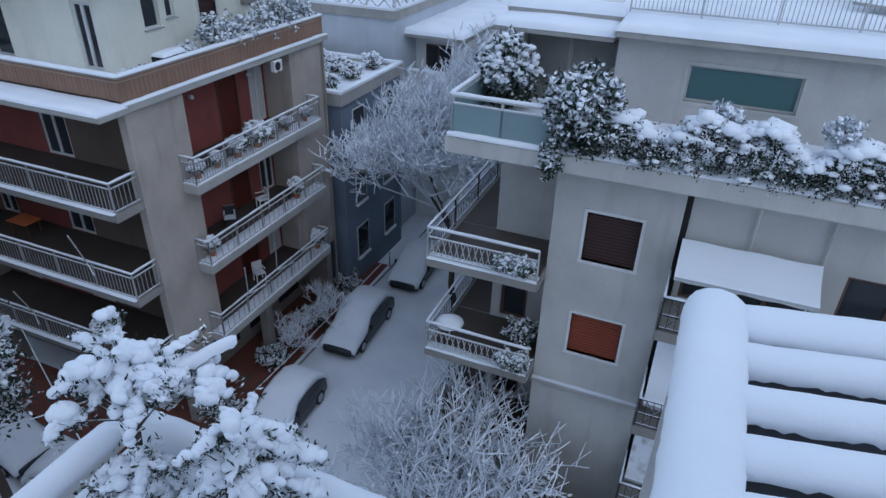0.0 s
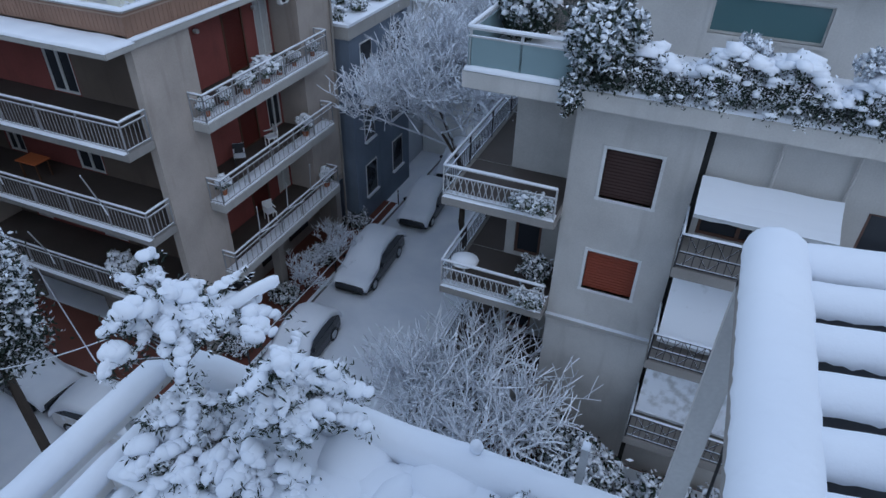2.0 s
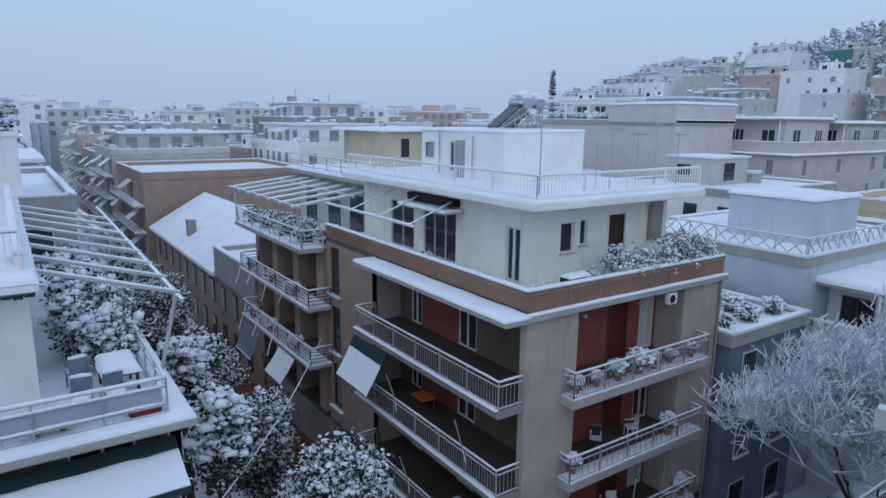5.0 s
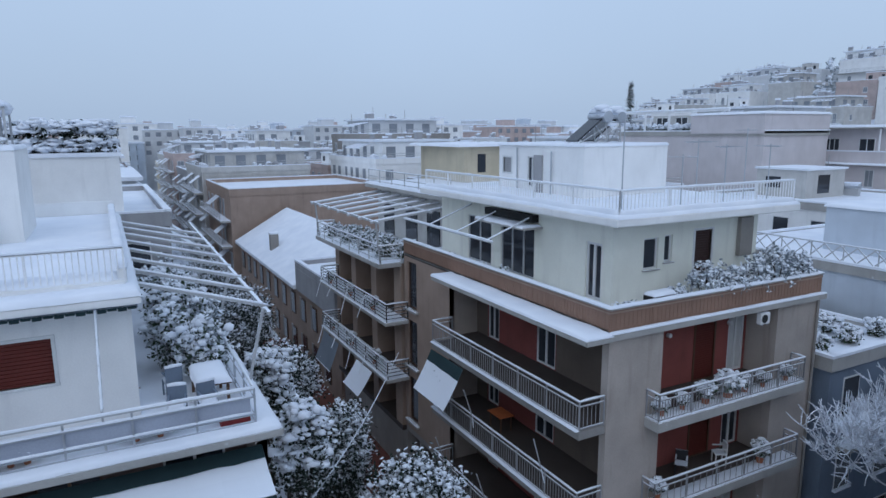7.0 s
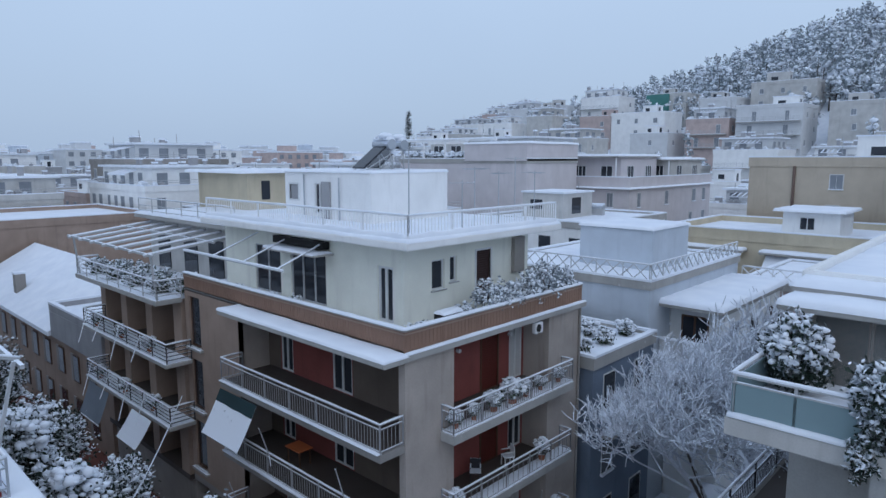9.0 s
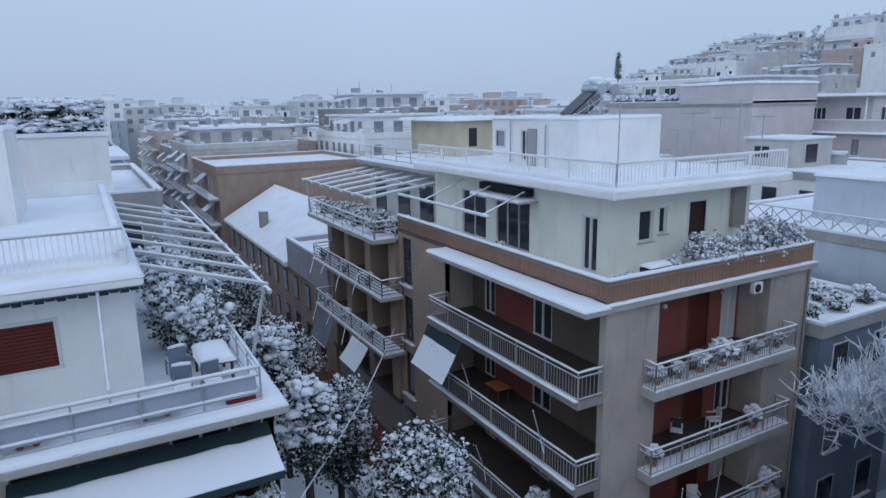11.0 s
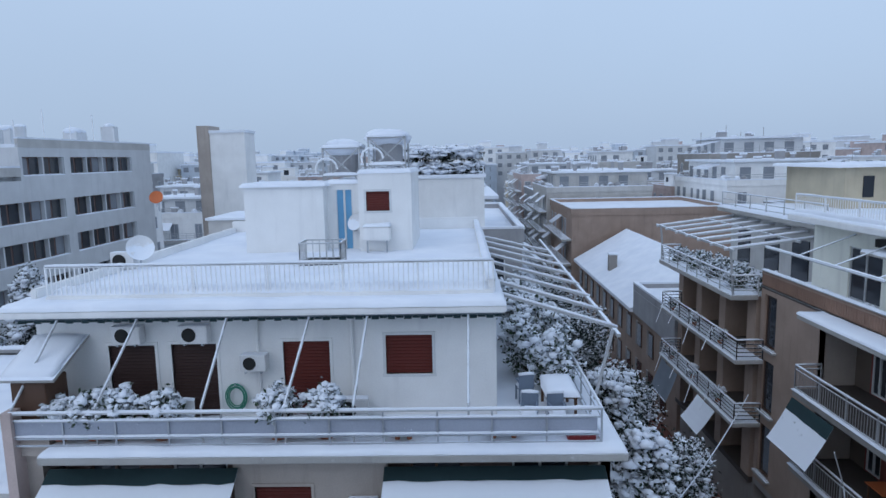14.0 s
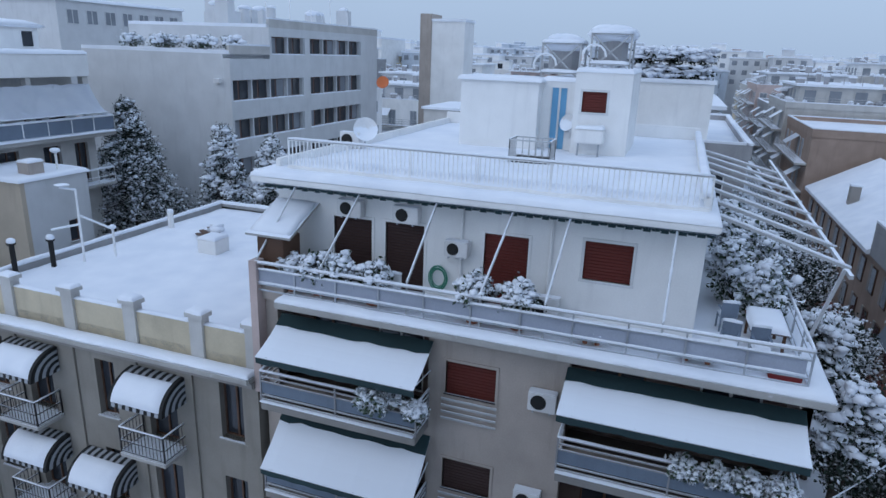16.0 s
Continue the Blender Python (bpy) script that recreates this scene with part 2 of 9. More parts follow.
def beam(bm, a, b, w, h=None, sides=4, taper=1.0):
    """A bar from a to b: w wide, h high (sides 4), or a round one of diameter w."""
    a, b = Vector(a), Vector(b)
    d = (b - a)
    if d.length < 1e-6:
        return bm
    d.normalize()
    up = Vector((0, 0, 1)) if abs(d.z) < 0.95 else Vector((0, 1, 0))
    s = d.cross(up).normalized()
    u = s.cross(d)
    h = h or w
    rings = []
    for p, k in ((a, 1.0), (b, taper)):
        if sides == 4:
            ring = [p + s * (w / 2 * i * k) + u * (h / 2 * j * k) for i, j in ((-1, -1), (1, -1), (1, 1), (-1, 1))]
        else:
            ring = [p + s * (w / 2 * k * math.cos(2 * math.pi * q / sides)) + u * (h / 2 * k * math.sin(2 * math.pi * q / sides)) for q in range(sides)]
        rings.append([bm.verts.new(v) for v in ring])
    c = len(rings[0])
    for q in range(c):
        bm.faces.new((rings[0][q], rings[0][(q + 1) % c], rings[1][(q + 1) % c], rings[1][q]))
    bm.faces.new(rings[0][::-1])
    bm.faces.new(rings[1])
    return bm


def part(name, bm, material, parent=None, label="", smooth=False):
    me = bpy.data.meshes.new(name)
    bmesh.ops.recalc_face_normals(bm, faces=bm.faces)
    bm.to_mesh(me)
    bm.free()
    if smooth:
        for p in me.polygons:
            p.use_smooth = True
    me.materials.append(M[material])
    ob = new(name, me)
    if parent:
        ob.parent = parent
        ob.matrix_parent_inverse = Matrix.Translation(-Vector(parent.location)) if parent.data is None else Matrix()
    if label:
        ob["label"] = label
    return ob


def bx(name, material, parent, x0, x1, y0, y1, z0, z1, bevel=0.0, label=""):
    return part(name, box(bmesh.new(), x0, x1, y0, y1, z0, z1, bevel), material, parent, label)


def thing(name, label, category, at=(0, 0, 0), group="", kind=""):
    e = new(name)
    e.location = at
    e.empty_display_size = 0.2
    return tagged(e, label, category, group, kind)


def snow_layer(name, parent, x0, x1, y0, y1, z, t=0.12, step=0.5, rough=0.05, seed=0, lip=0.0):
    """A soft uneven blanket of snow with rounded rims, on a level top."""
    bm = bmesh.new()
    x0, x1, y0, y1 = x0 - lip, x1 + lip, y0 - lip, y1 + lip
    nx, ny = max(3, min(60, int((x1 - x0) / step) + 2)), max(3, min(60, int((y1 - y0) / step) + 2))
    rim = min(t * 0.7, (x1 - x0) * 0.25, (y1 - y0) * 0.25)
    xs = [x0, x0 + rim * 0.35] + [x0 + rim + (x1 - x0 - 2 * rim) * i / (nx - 1) for i in range(nx)] + [x1 - rim * 0.35, x1]
    ys = [y0, y0 + rim * 0.35] + [y0 + rim + (y1 - y0 - 2 * rim) * i / (ny - 1) for i in range(ny)] + [y1 - rim * 0.35, y1]
    g = []
    for j, y in enumerate(ys):
        row = []
        for i, x in enumerate(xs):
            k = min(i, j, len(xs) - 1 - i, len(ys) - 1 - j)
            h = t * (0.0 if k == 0 else 0.62 if k == 1 else 1.0)
            nse = noise.noise(Vector((x * 0.9 + seed, y * 0.9, z))) * rough + noise.noise(Vector((x * 4 + seed, y * 4, z))) * rough * 0.4
            e = noise.noise(Vector((x * 2.3, y * 2.3, z + seed))) * 0.03 if k == 0 else 0
            row.append(bm.verts.new((x + e, y + e, z - 0.015 + max(0.0, h + (nse if k > 0 else 0)))))
        g.append(row)
    for j in range(len(ys) - 1):
        for i in range(len(xs) - 1):
            bm.faces.new((g[j][i], g[j][i + 1], g[j + 1][i + 1], g[j + 1][i]))
    return part(name, bm, "snow", parent, smooth=True)


def snow_ridge(name, parent, a, b, w, t, seg=0.25, material="snow"):
    """Snow piled along a bar or coping from a to b."""
    a, b = Vector(a), Vector(b)
    d = b - a
    L = d.length
    d.normalize()
    s = d.cross(Vector((0, 0, 1))).normalized()
    k = max(2, min(80, int(L / seg)))
    bm = bmesh.new()
    rings = []
    prof = [(-0.5, -0.08), (-0.52, 0.35), (-0.36, 0.82), (0.0, 1.0), (0.36, 0.82), (0.52, 0.35), (0.5, -0.08)]
    for i in range(k + 1):
        p = a + d * (L * i / k)
        m = 1 + 0.22 * noise.noise(p * 2.1) + 0.12 * noise.noise(p * 6.3)
        m *= 0.7 if i in (0, k) else 1.0
        rings.append([bm.verts.new(p + s * (w * u * (0.96 + 0.1 * noise.noise(p * 3.0 + Vector((u, 0, 0))))) + Vector((0, 0, t * v * (m if v > 0 else 1)))) for u, v in prof])
    for i in range(k):
        for q in range(len(prof) - 1):
            bm.faces.new((rings[i][q], rings[i][q + 1], rings[i + 1][q + 1], rings[i + 1][q]))
    bm.faces.new(rings[0])
    bm.faces.new(rings[-1][::-1])
    return part(name, bm, material, parent, smooth=True)


# ---- facade helpers ----
UNIT = {}


def unit_cube(material):
    if material not in UNIT:
        me = bpy.data.meshes.new("piece")
        bm = box(bmesh.new(), -0.5, 0.5, -0.5, 0.5, -0.5, 0.5)
        bmesh.ops.recalc_face_normals(bm, faces=bm.faces)
        bm.to_mesh(me)
        bm.free()
        me.materials.append(M[material])
        UNIT[material] = me
    return UNIT[material]


def piece(name, material, parent, x0, x1, y0, y1, z0, z1, label=""):
    """A plain cheap member that shares its mesh with its kin."""
    ob = new(name, unit_cube(material))
    ob.parent = parent
    if parent.data is None:
        ob.matrix_parent_inverse = Matrix.Translation(-Vector(parent.location))
    ob.location = ((x0 + x1) / 2, (y0 + y1) / 2, (z0 + z1) / 2)
    ob.scale = (max(abs(x1 - x0), 0.004), max(abs(y1 - y0), 0.004), max(abs(z1 - z0), 0.004))
    if label:
        ob["label"] = label
    return ob


def on(F, u0, u1, d0, d1):
    """Plan extents of a piece on the facade F = (axis, place, outward sign), d metres out of its plane."""
    ax, v, s = F
    a, b = v + s * d0, v + s * d1
    return (min(a, b), max(a, b), u0, u1) if ax == "x" else (u0, u1, min(a, b), max(a, b))


def fpiece(name, material, parent, F, u0, u1, d0, d1, z0, z1, label=""):
    return piece(name, material, parent, *on(F, u0, u1, d0, d1), z0, z1, label)


def fbox(bm, F, u0, u1, d0, d1, z0, z1, bevel=0.0):
    return box(bm, *on(F, u0, u1, d0, d1), z0, z1, bevel)


def at(F, u, d, z):
    ax, v, s = F
    return (v + s * d, u, z) if ax == "x" else (u, v + s * d, z)


def wall(name, material, parent, F, u0, u1, z0, z1, thick=0.25, holes=(), label=""):
    """A wall of real thickness behind the plane F, with openings (u0, u1, z0, z1) right through it."""
    us = sorted({u0, u1, *[min(max(h[i], u0), u1) for h in holes for i in (0, 1)]})
    zs = sorted({z0, z1, *[min(max(h[i], z0), z1) for h in holes for i in (2, 3)]})
    nu, nz = len(us) - 1, len(zs) - 1

    def solid(i, j):
        if not (0 <= i < nu and 0 <= j < nz):
            return False
        c, d = (us[i] + us[i + 1]) / 2, (zs[j] + zs[j + 1]) / 2
        return not any(h[0] < c < h[1] and h[2] < d < h[3] for h in holes)

    bm, vs = bmesh.new(), {}

    def vert(i, j, k):
        if (i, j, k) not in vs:
            vs[i, j, k] = bm.verts.new(at(F, us[i], -thick * k, zs[j]))
        return vs[i, j, k]

    for i in range(nu):
        for j in range(nz):
            if not solid(i, j):
                continue
            for k in (0, 1):
                bm.faces.new([vert(i + p, j + q, k) for p, q in ((0, 0), (1, 0), (1, 1), (0, 1))])
            for di, dj, (p0, p1) in ((-1, 0, ((0, 0), (0, 1))), (1, 0, ((1, 0), (1, 1))), (0, -1, ((0, 0), (1, 0))), (0, 1, ((0, 1), (1, 1)))):
                if not solid(i + di, j + dj):
                    bm.faces.new((vert(i + p0[0], j + p0[1], 0), vert(i + p1[0], j + p1[1], 0), vert(i + p1[0], j + p1[1], 1), vert(i + p0[0], j + p0[1], 1)))
    return part(name, bm, material, parent, label)


def window(parent, F, u0, u1, z0, z1, leaves=2, frame_m="frame", pane_m="glass", depth=-0.1, sill=True, name="window", fw=0.06, surround=None):
    """A framed window or glazed door set in an opening; the frame is the part, panes and sill its pieces."""
    bm = bmesh.new()
    for a, b, c, d in ((u0, u1, z1 - fw, z1), (u0, u1, z0, z0 + fw), (u0, u0 + fw, z0 + fw, z1 - fw), (u1 - fw, u1, z0 + fw, z1 - fw)):
        fbox(bm, F, a, b, depth - 0.06, depth + 0.02, c, d)
    w = (u1 - u0) / leaves
    for i in range(1, leaves):
        fbox(bm, F, u0 + w * i - fw * 0.6, u0 + w * i + fw * 0.6, depth - 0.05, depth + 0.03, z0 + fw, z1 - fw)
    if surround:
        for a, b, c, d in ((u0 - 0.09, u1 + 0.09, z1, z1 + 0.09), (u0 - 0.09, u0, z0, z1), (u1, u1 + 0.09, z0, z1), (u0 - 0.09, u1 + 0.09, z0 - 0.09, z0)):
            fbox(bm, F, a, b, -0.05, 0.03, c, d)
    ob = part(name, bm, frame_m, parent)
    for i in range(leaves):
        fpiece("pane", pane_m, ob, F, u0 + w * i + fw * 0.5, u0 + w * (i + 1) - fw * 0.5, depth - 0.045, depth - 0.02, z0 + fw * 0.5, z1 - fw * 0.5)
    if sill:
        fpiece("sill", "slab", ob, F, u0 - 0.06, u1 + 0.06, depth, 0.08, z0 - 0.05, z0)
    return ob


def shutter(parent, F, u0, u1, z0, z1, material="shutter", depth=-0.06, surround="frame", pitch=0.09):
    """A closed rolling shutter: a pale surround and a stack of slats."""
    bm = bmesh.new()
    for a, b, c, d in ((u0 - 0.08, u1 + 0.08, z1, z1 + 0.08), (u0 - 0.08, u0, z0, z1), (u1, u1 + 0.08, z0, z1), (u0 - 0.1, u1 + 0.1, z0 - 0.08, z0)):
        fbox(bm, F, a, b, -0.12, 0.03, c, d)
    ob = part("window", bm, surround, parent)
    bm = bmesh.new()
    n = max(3, int((z1 - z0) / pitch))
    h = (z1 - z0) / n
    prof = []
    for i in range(n):
        prof += [(depth - 0.012, z0 + h * i), (depth + 0.006, z0 + h * (i + 0.12)), (depth + 0.006, z0 + h * (i + 0.88))]
    prof += [(depth - 0.012, z1), (depth - 0.04, z1), (depth - 0.04, z0)]
    ra = [bm.verts.new(at(F, u0, d, z)) for d, z in prof]
    rb_ = [bm.verts.new(at(F, u1, d, z)) for d, z in prof]
    for i in range(len(prof)):
        j = (i + 1) % len(prof)
        bm.faces.new((ra[i], ra[j], rb_[j], rb_[i]))
    part("shutter", bm, material, ob, "closed slatted roller shutter")
    return ob


def bars(parent, F, u0, u1, d, z0, z1, pitch=0.13, w=0.018, material="rail", name="bar", joined=False):
    n = max(2, int(abs(u1 - u0) / pitch))
    bm = bmesh.new() if joined else None
    for i in range(n + 1):
        u = u0 + (u1 - u0) * i / n
        if joined:
            fbox(bm, F, u - w / 2, u + w / 2, d - w / 2, d + w / 2, z0, z1)
        else:
            fpiece(name, material, parent, F, u - w / 2, u + w / 2, d - w / 2, d + w / 2, z0, z1)
    if joined:
        part(name, bm, material, parent)["kind"] = "stuff"


def railing(parent, F, u0, u1, d, z, h=1.0, rails=(1.0, 0.84, 0.12), pitch=0.13, bar_top=0.84, material="rail", post=1.4, snow=0.05, ends=0.0, w=0.04, joined=False, bar_w=0.016):
    """Posts, level rails, thin bars and a line of snow on the handrail; ends: side returns back to the wall."""
    sides = [(F, u0, u1, d)]
    if ends:
        ax, v, s = F
        G = ("y" if ax == "x" else "x", 0.0, 1)
        lo, hi = sorted((v + s * d, v + s * (d - ends)))
        sides += [(G, lo, hi, u0), (G, lo, hi, u1)]
    for Fs, a, b, dd in sides:
        for r in rails:
            fpiece("rail_bar", material, parent, Fs, a, b, dd - w / 2, dd + w / 2, z + h * r - w, z + h * r)
        n = max(1, round((b - a) / post))
        for i in range(n + 1):
            u = a + (b - a) * i / n
            fpiece("post", material, parent, Fs, u - 0.022, u + 0.022, dd - 0.022, dd + 0.022, z, z + h)
        if pitch:
            bars(parent, Fs, a, b, dd, z + h * rails[-1], z + h * bar_top, pitch, bar_w, "bar" if material == "rail" else material, "bar", joined)
        if snow:
            snow_ridge("snow_line", parent, at(Fs, a, dd, z + h), at(Fs, b, dd, z + h), w * 1.5, snow, 0.3)
    return parent


def potted_plant(name, x, y, z, r=0.35, h=0.6, label="snow-laden potted shrub", leafy="leaf", seed=1, pot="tile", pot_h=0.3, group=""):
    e = thing(name, label, "plant", (x, y, z), group)
    bm = bmesh.new()
    bmesh.ops.create_cone(bm, cap_ends=True, segments=10, radius1=r * 0.38, radius2=r * 0.52, depth=pot_h, matrix=Matrix.Translation((x, y, z + pot_h / 2)))
    part("pot", bm, pot, e)
    shrub(e, (x, y, z + pot_h), r, h, 150, seed, leafy, 0.125)
    return e


def pydata(name, verts, faces, material, parent=None, label="", smooth=False):
    me = bpy.data.meshes.new(name)
    me.from_pydata(verts, [], faces)
    me.materials.append(M[material])
    if smooth:
        me.polygons.foreach_set("use_smooth", [True] * len(me.polygons))
    ob = new(name, me)
    if parent:
        ob.parent = parent
        if parent.data is None:
            ob.matrix_parent_inverse = Matrix.Translation(-Vector(parent.location))
    if label:
        ob["label"] = label
    return ob


_b = bmesh.new()
bmesh.ops.create_icosphere(_b, subdivisions=1, radius=1.0)
ICO_V = np.array([v.co[:] for v in _b.verts])
ICO_F = np.array([[v.index for v in f.verts] for f in _b.faces])
_b.free()
_b = bmesh.new()
bmesh.ops.create_icosphere(_b, subdivisions=2, radius=1.0)
ICO2_V = np.array([v.co[:] for v in _b.verts])
ICO2_F = np.array([[v.index for v in f.verts] for f in _b.faces])
_b.free()


def blobs(name, centres, radii, material, parent, squash=0.6, rng=None, fine=False, jitter=0.22, label=""):
    """Many small lumps of snow joined into one mesh."""
    V0, F0 = (ICO2_V, ICO2_F) if fine else (ICO_V, ICO_F)
    rng = rng or np.random.default_rng(3)
    c, r = np.asarray(centres, float), np.asarray(radii, float)
    k, nv = len(c), len(V0)
    if not k:
        return None
    stretch = 1 + rng.normal(0, 0.25, (k, 1, 3))
    stretch[:, :, 2] *= squash
    wob = 1 + rng.normal(0, jitter, (k, nv, 1)) * 0.5
    v = c[:, None, :] + V0[None] * r[:, None, None] * stretch * wob
    f = (F0[None] + (np.arange(k) * nv)[:, None, None]).reshape(-1, 3)
    ob = pydata(name, v.reshape(-1, 3).tolist(), f.tolist(), material, parent, label, True)
    ob["kind"] = "stuff"
    return ob


def leaves(name, centres, size, material, parent, rng, per=6, spread=0.12, long=2.2, up=0.0):
    """Small leaf blades scattered round each centre, joined."""
    c = np.repeat(np.asarray(centres, float), per, axis=0)
    k = len(c)
    c = c + rng.normal(0, spread, (k, 3))
    a = rng.normal(0, 1, (k, 3))
    a[:, 2] += up
    a /= np.linalg.norm(a, axis=1)[:, None]
    b = np.cross(a, rng.normal(0, 1, (k, 3)))
    b /= np.linalg.norm(b, axis=1)[:, None] + 1e-9
    s = size * rng.uniform(0.6, 1.4, (k, 1))
    p = np.stack([c - a * s * long / 2, c + b * s / 2, c + a * s * long / 2, c - b * s / 2], axis=1)
    f = np.arange(k * 4).reshape(-1, 4)
    ob = pydata(name, p.reshape(-1, 3).tolist(), f.tolist(), material, parent)
    ob["kind"] = "stuff"
    return ob


def shrub(parent, base, r, h, n, seed, leafy="leaf", snow_r=0.085, flat=0.9):
    """A crown of leaf blades with lumps of snow on its upper side."""
    rng = np.random.default_rng(seed)
    d = rng.normal(0, 1, (n, 3))
    d /= np.linalg.norm(d, axis=1)[:, None]
    lump = 1 + 0.25 * np.sin(d[:, 0] * 5 + seed) * np.cos(d[:, 1] * 4 + d[:, 2] * 3 + seed)
    rad = rng.uniform(0.25, 1, n) ** 0.5 * lump
    c = np.array(base) + np.stack([d[:, 0] * r * rad, d[:, 1] * r * rad, h / 2 + d[:, 2] * h / 2 * rad], axis=1)
    bm = bmesh.new()
    for i in range(0, n, max(1, n // 14)):
        beam(bm, base, c[i], 0.03, sides=4, taper=0.4)
    part("stem", bm, "bark", parent)
    leaves("foliage", c, 0.05 + 0.03 * r, leafy, parent, rng, 6, 0.10 * max(r, 0.4))
    leaves("frosted_foliage", c[d[:, 2] > -0.3], 0.05 + 0.03 * r, "snowyleaf", parent, rng, 5, 0.11 * max(r, 0.4))
    top = c[(d[:, 2] > -0.15) & (rad > 0.55)]
    blobs("snow", top + np.array([0, 0, 0.04]), rng.uniform(0.5, 1.25, len(top)) * snow_r * (0.7 + 0.5 * r), "snow", parent, 0.62, rng, label="lumps of fresh snow")
    return parent


def plant_in(parent_name, label, x, y, z, r, h, n, seed, leafy="leaf", snow_r=0.09, category="plant", group=""):
    e = thing(parent_name, label, category, (x, y, z), group)
    return shrub(e, (x, y, z), r, h, n, seed, leafy, snow_r)


def awning(parent_or_none, F, u0, u1, d0, z0, d1, z1, material="awning", label="pulled-down awning laden with snow", skirt=0.18, group="awnings", arms=True):
    """A sloping cloth from (d0, z0) at the wall to (d1, z1) at its front bar, with a hanging skirt and two arms."""
    e = thing("awning", label, "awning", at(F, (u0 + u1) / 2, d0, z0), group)
    bm = bmesh.new()
    n = max(4, int((u1 - u0) / 0.35))
    top, bot = [], []
    for i in range(n + 1):
        u = u0 + (u1 - u0) * i / n
        row, low = [], []
        for j in range(5):
            k = j / 4
            sag = -0.07 * math.sin(math.pi * k) + 0.015 * math.sin(i * 1.7)
            p = at(F, u, d0 + (d1 - d0) * k, z0 + (z1 - z0) * k + sag)
            row.append(bm.verts.new(p))
            low.append(bm.verts.new((p[0], p[1], p[2] - 0.02)))
        s = at(F, u, d1, z1 - skirt - 0.03 * (i % 2))
        row.append(bm.verts.new((s[0], s[1], s[2])))
        s = at(F, u, d1 - 0.02, z1 - skirt - 0.03 * (i % 2))
        low.append(bm.verts.new((s[0], s[1], s[2])))
        top.append(row)
        bot.append(low)
    for i in range(n):
        for j in range(5):
            bm.faces.new((top[i][j], top[i + 1][j], top[i + 1][j + 1], top[i][j + 1]))
            bm.faces.new((bot[i][j], bot[i][j + 1], bot[i + 1][j + 1], bot[i + 1][j]))
        bm.faces.new((top[i][5], top[i + 1][5], bot[i + 1][5], bot[i][5]))
        bm.faces.new((top[i][0], bot[i][0], bot[i + 1][0], top[i + 1][0]))
    for i in (0, n):
        for j in range(5):
            q = (top[i][j], top[i][j + 1], bot[i][j + 1], bot[i][j])
            bm.faces.new(q if i == 0 else q[::-1])
    if material == "darkawning":
        strip = bmesh.new()
        for i in range(n):
            q = []
            for uu, kk in ((i, 0.0), (i + 1, 0.0), (i + 1, 0.26 + 0.03 * noise.noise(Vector((i + 1, u0, z0)))), (i, 0.26 + 0.03 * noise.noise(Vector((i, u0, z0))))):
                q.append(strip.verts.new(at(F, u0 + (u1 - u0) * uu / n, d0 + (d1 - d0) * kk, z0 + (z1 - z0) * kk - 0.07 * math.sin(math.pi * kk) + 0.03)))
            strip.faces.new(q)
        part("bare_cloth", strip, "darkcloth", e, "strip of bare dark green cloth")
    part("cloth", bm, material, e, smooth=False)
    part("front_bar", beam(bmesh.new(), at(F, u0, d1, z1 - 0.02), at(F, u1, d1, z1 - 0.02), 0.06, sides=8), "rail", e)
    if arms:
        for u in (u0 + 0.08, u1 - 0.08):
            part("arm", beam(bmesh.new(), at(F, u, 0.02, z0 - 0.9), at(F, u, d1, z1 - 0.04), 0.04, sides=6), "rail", e)
    return e


def ac_unit(x, y, z, F, w=0.8, h=0.55, d=0.3, label="white air-conditioning unit with snow on top"):
    e = thing("air_conditioner", label, "air conditioner", (x, y, z), "air conditioners")
    ax, v, s = F
    if ax == "x":
        Fl, u = ("x", x, s), y
    else:
        Fl, u = ("y", y, s), x
    part("casing", fbox(bmesh.new(), Fl, u - w / 2, u + w / 2, 0, d, z, z + h, 0.02), "whiteplastic", e)
    bm = bmesh.new()
    c = at(Fl, u - w * 0.12, d + 0.005, z + h / 2)
    rot = Matrix.Rotation(math.pi / 2, 4, "Y" if ax == "x" else "X")
    bmesh.ops.create_cone(bm, cap_ends=True, segments=16, radius1=h * 0.38, radius2=h * 0.38, depth=0.02, matrix=Matrix.Translation(c) @ rot)
    part("fan_grille", bm, "black", e)
    for k in (-0.3, 0.3):
        part("bracket", fbox(bmesh.new(), Fl, u + k * w - 0.02, u + k * w + 0.02, -0.02, d, z - 0.05, z), "steel", e)
    return e


# ---- ground, roads, pavements ----
ground = tagged(bx("ground", "snow", None, -900, 900, -900, 900, -0.5, -0.02), "snow-covered ground reaching the horizon", "ground", kind="structure")
tagged(snow_layer("road", None, -13.9, -6.3, -40, 120, 0.0, 0.06, 1.6, 0.05, 1), "street covered with untouched snow", "road", kind="structure")
tagged(snow_layer("road", None, -160, -13.95, 3.6, 10.6, 0.0, 0.06, 1.6, 0.05, 2), "side street covered with snow", "road", kind="structure")
tagged(bx("kerb", "concrete", None, -14.12, -13.95, 13.0, 60, -0.1, 0.15), "snowy concrete kerb along the pavement", "kerb", kind="structure")
tagged(bx("kerb", "concrete", None, -60, -13.95, 10.65, 10.8, -0.1, 0.15), "snowy concrete kerb along the pavement", "kerb", kind="structure")
tagged(bx("pavement", "brick", None, -17.0, -14.12, 10.8, 27.0, -0.1, 0.14), "dark red brick pavement, sheltered from the snow", "pavement", kind="structure")
tagged(bx("pavement", "brick", None, -60, -17.0, 10.8, 13.4, -0.1, 0.14), "dark red brick pavement, sheltered from the snow", "pavement", kind="structure")

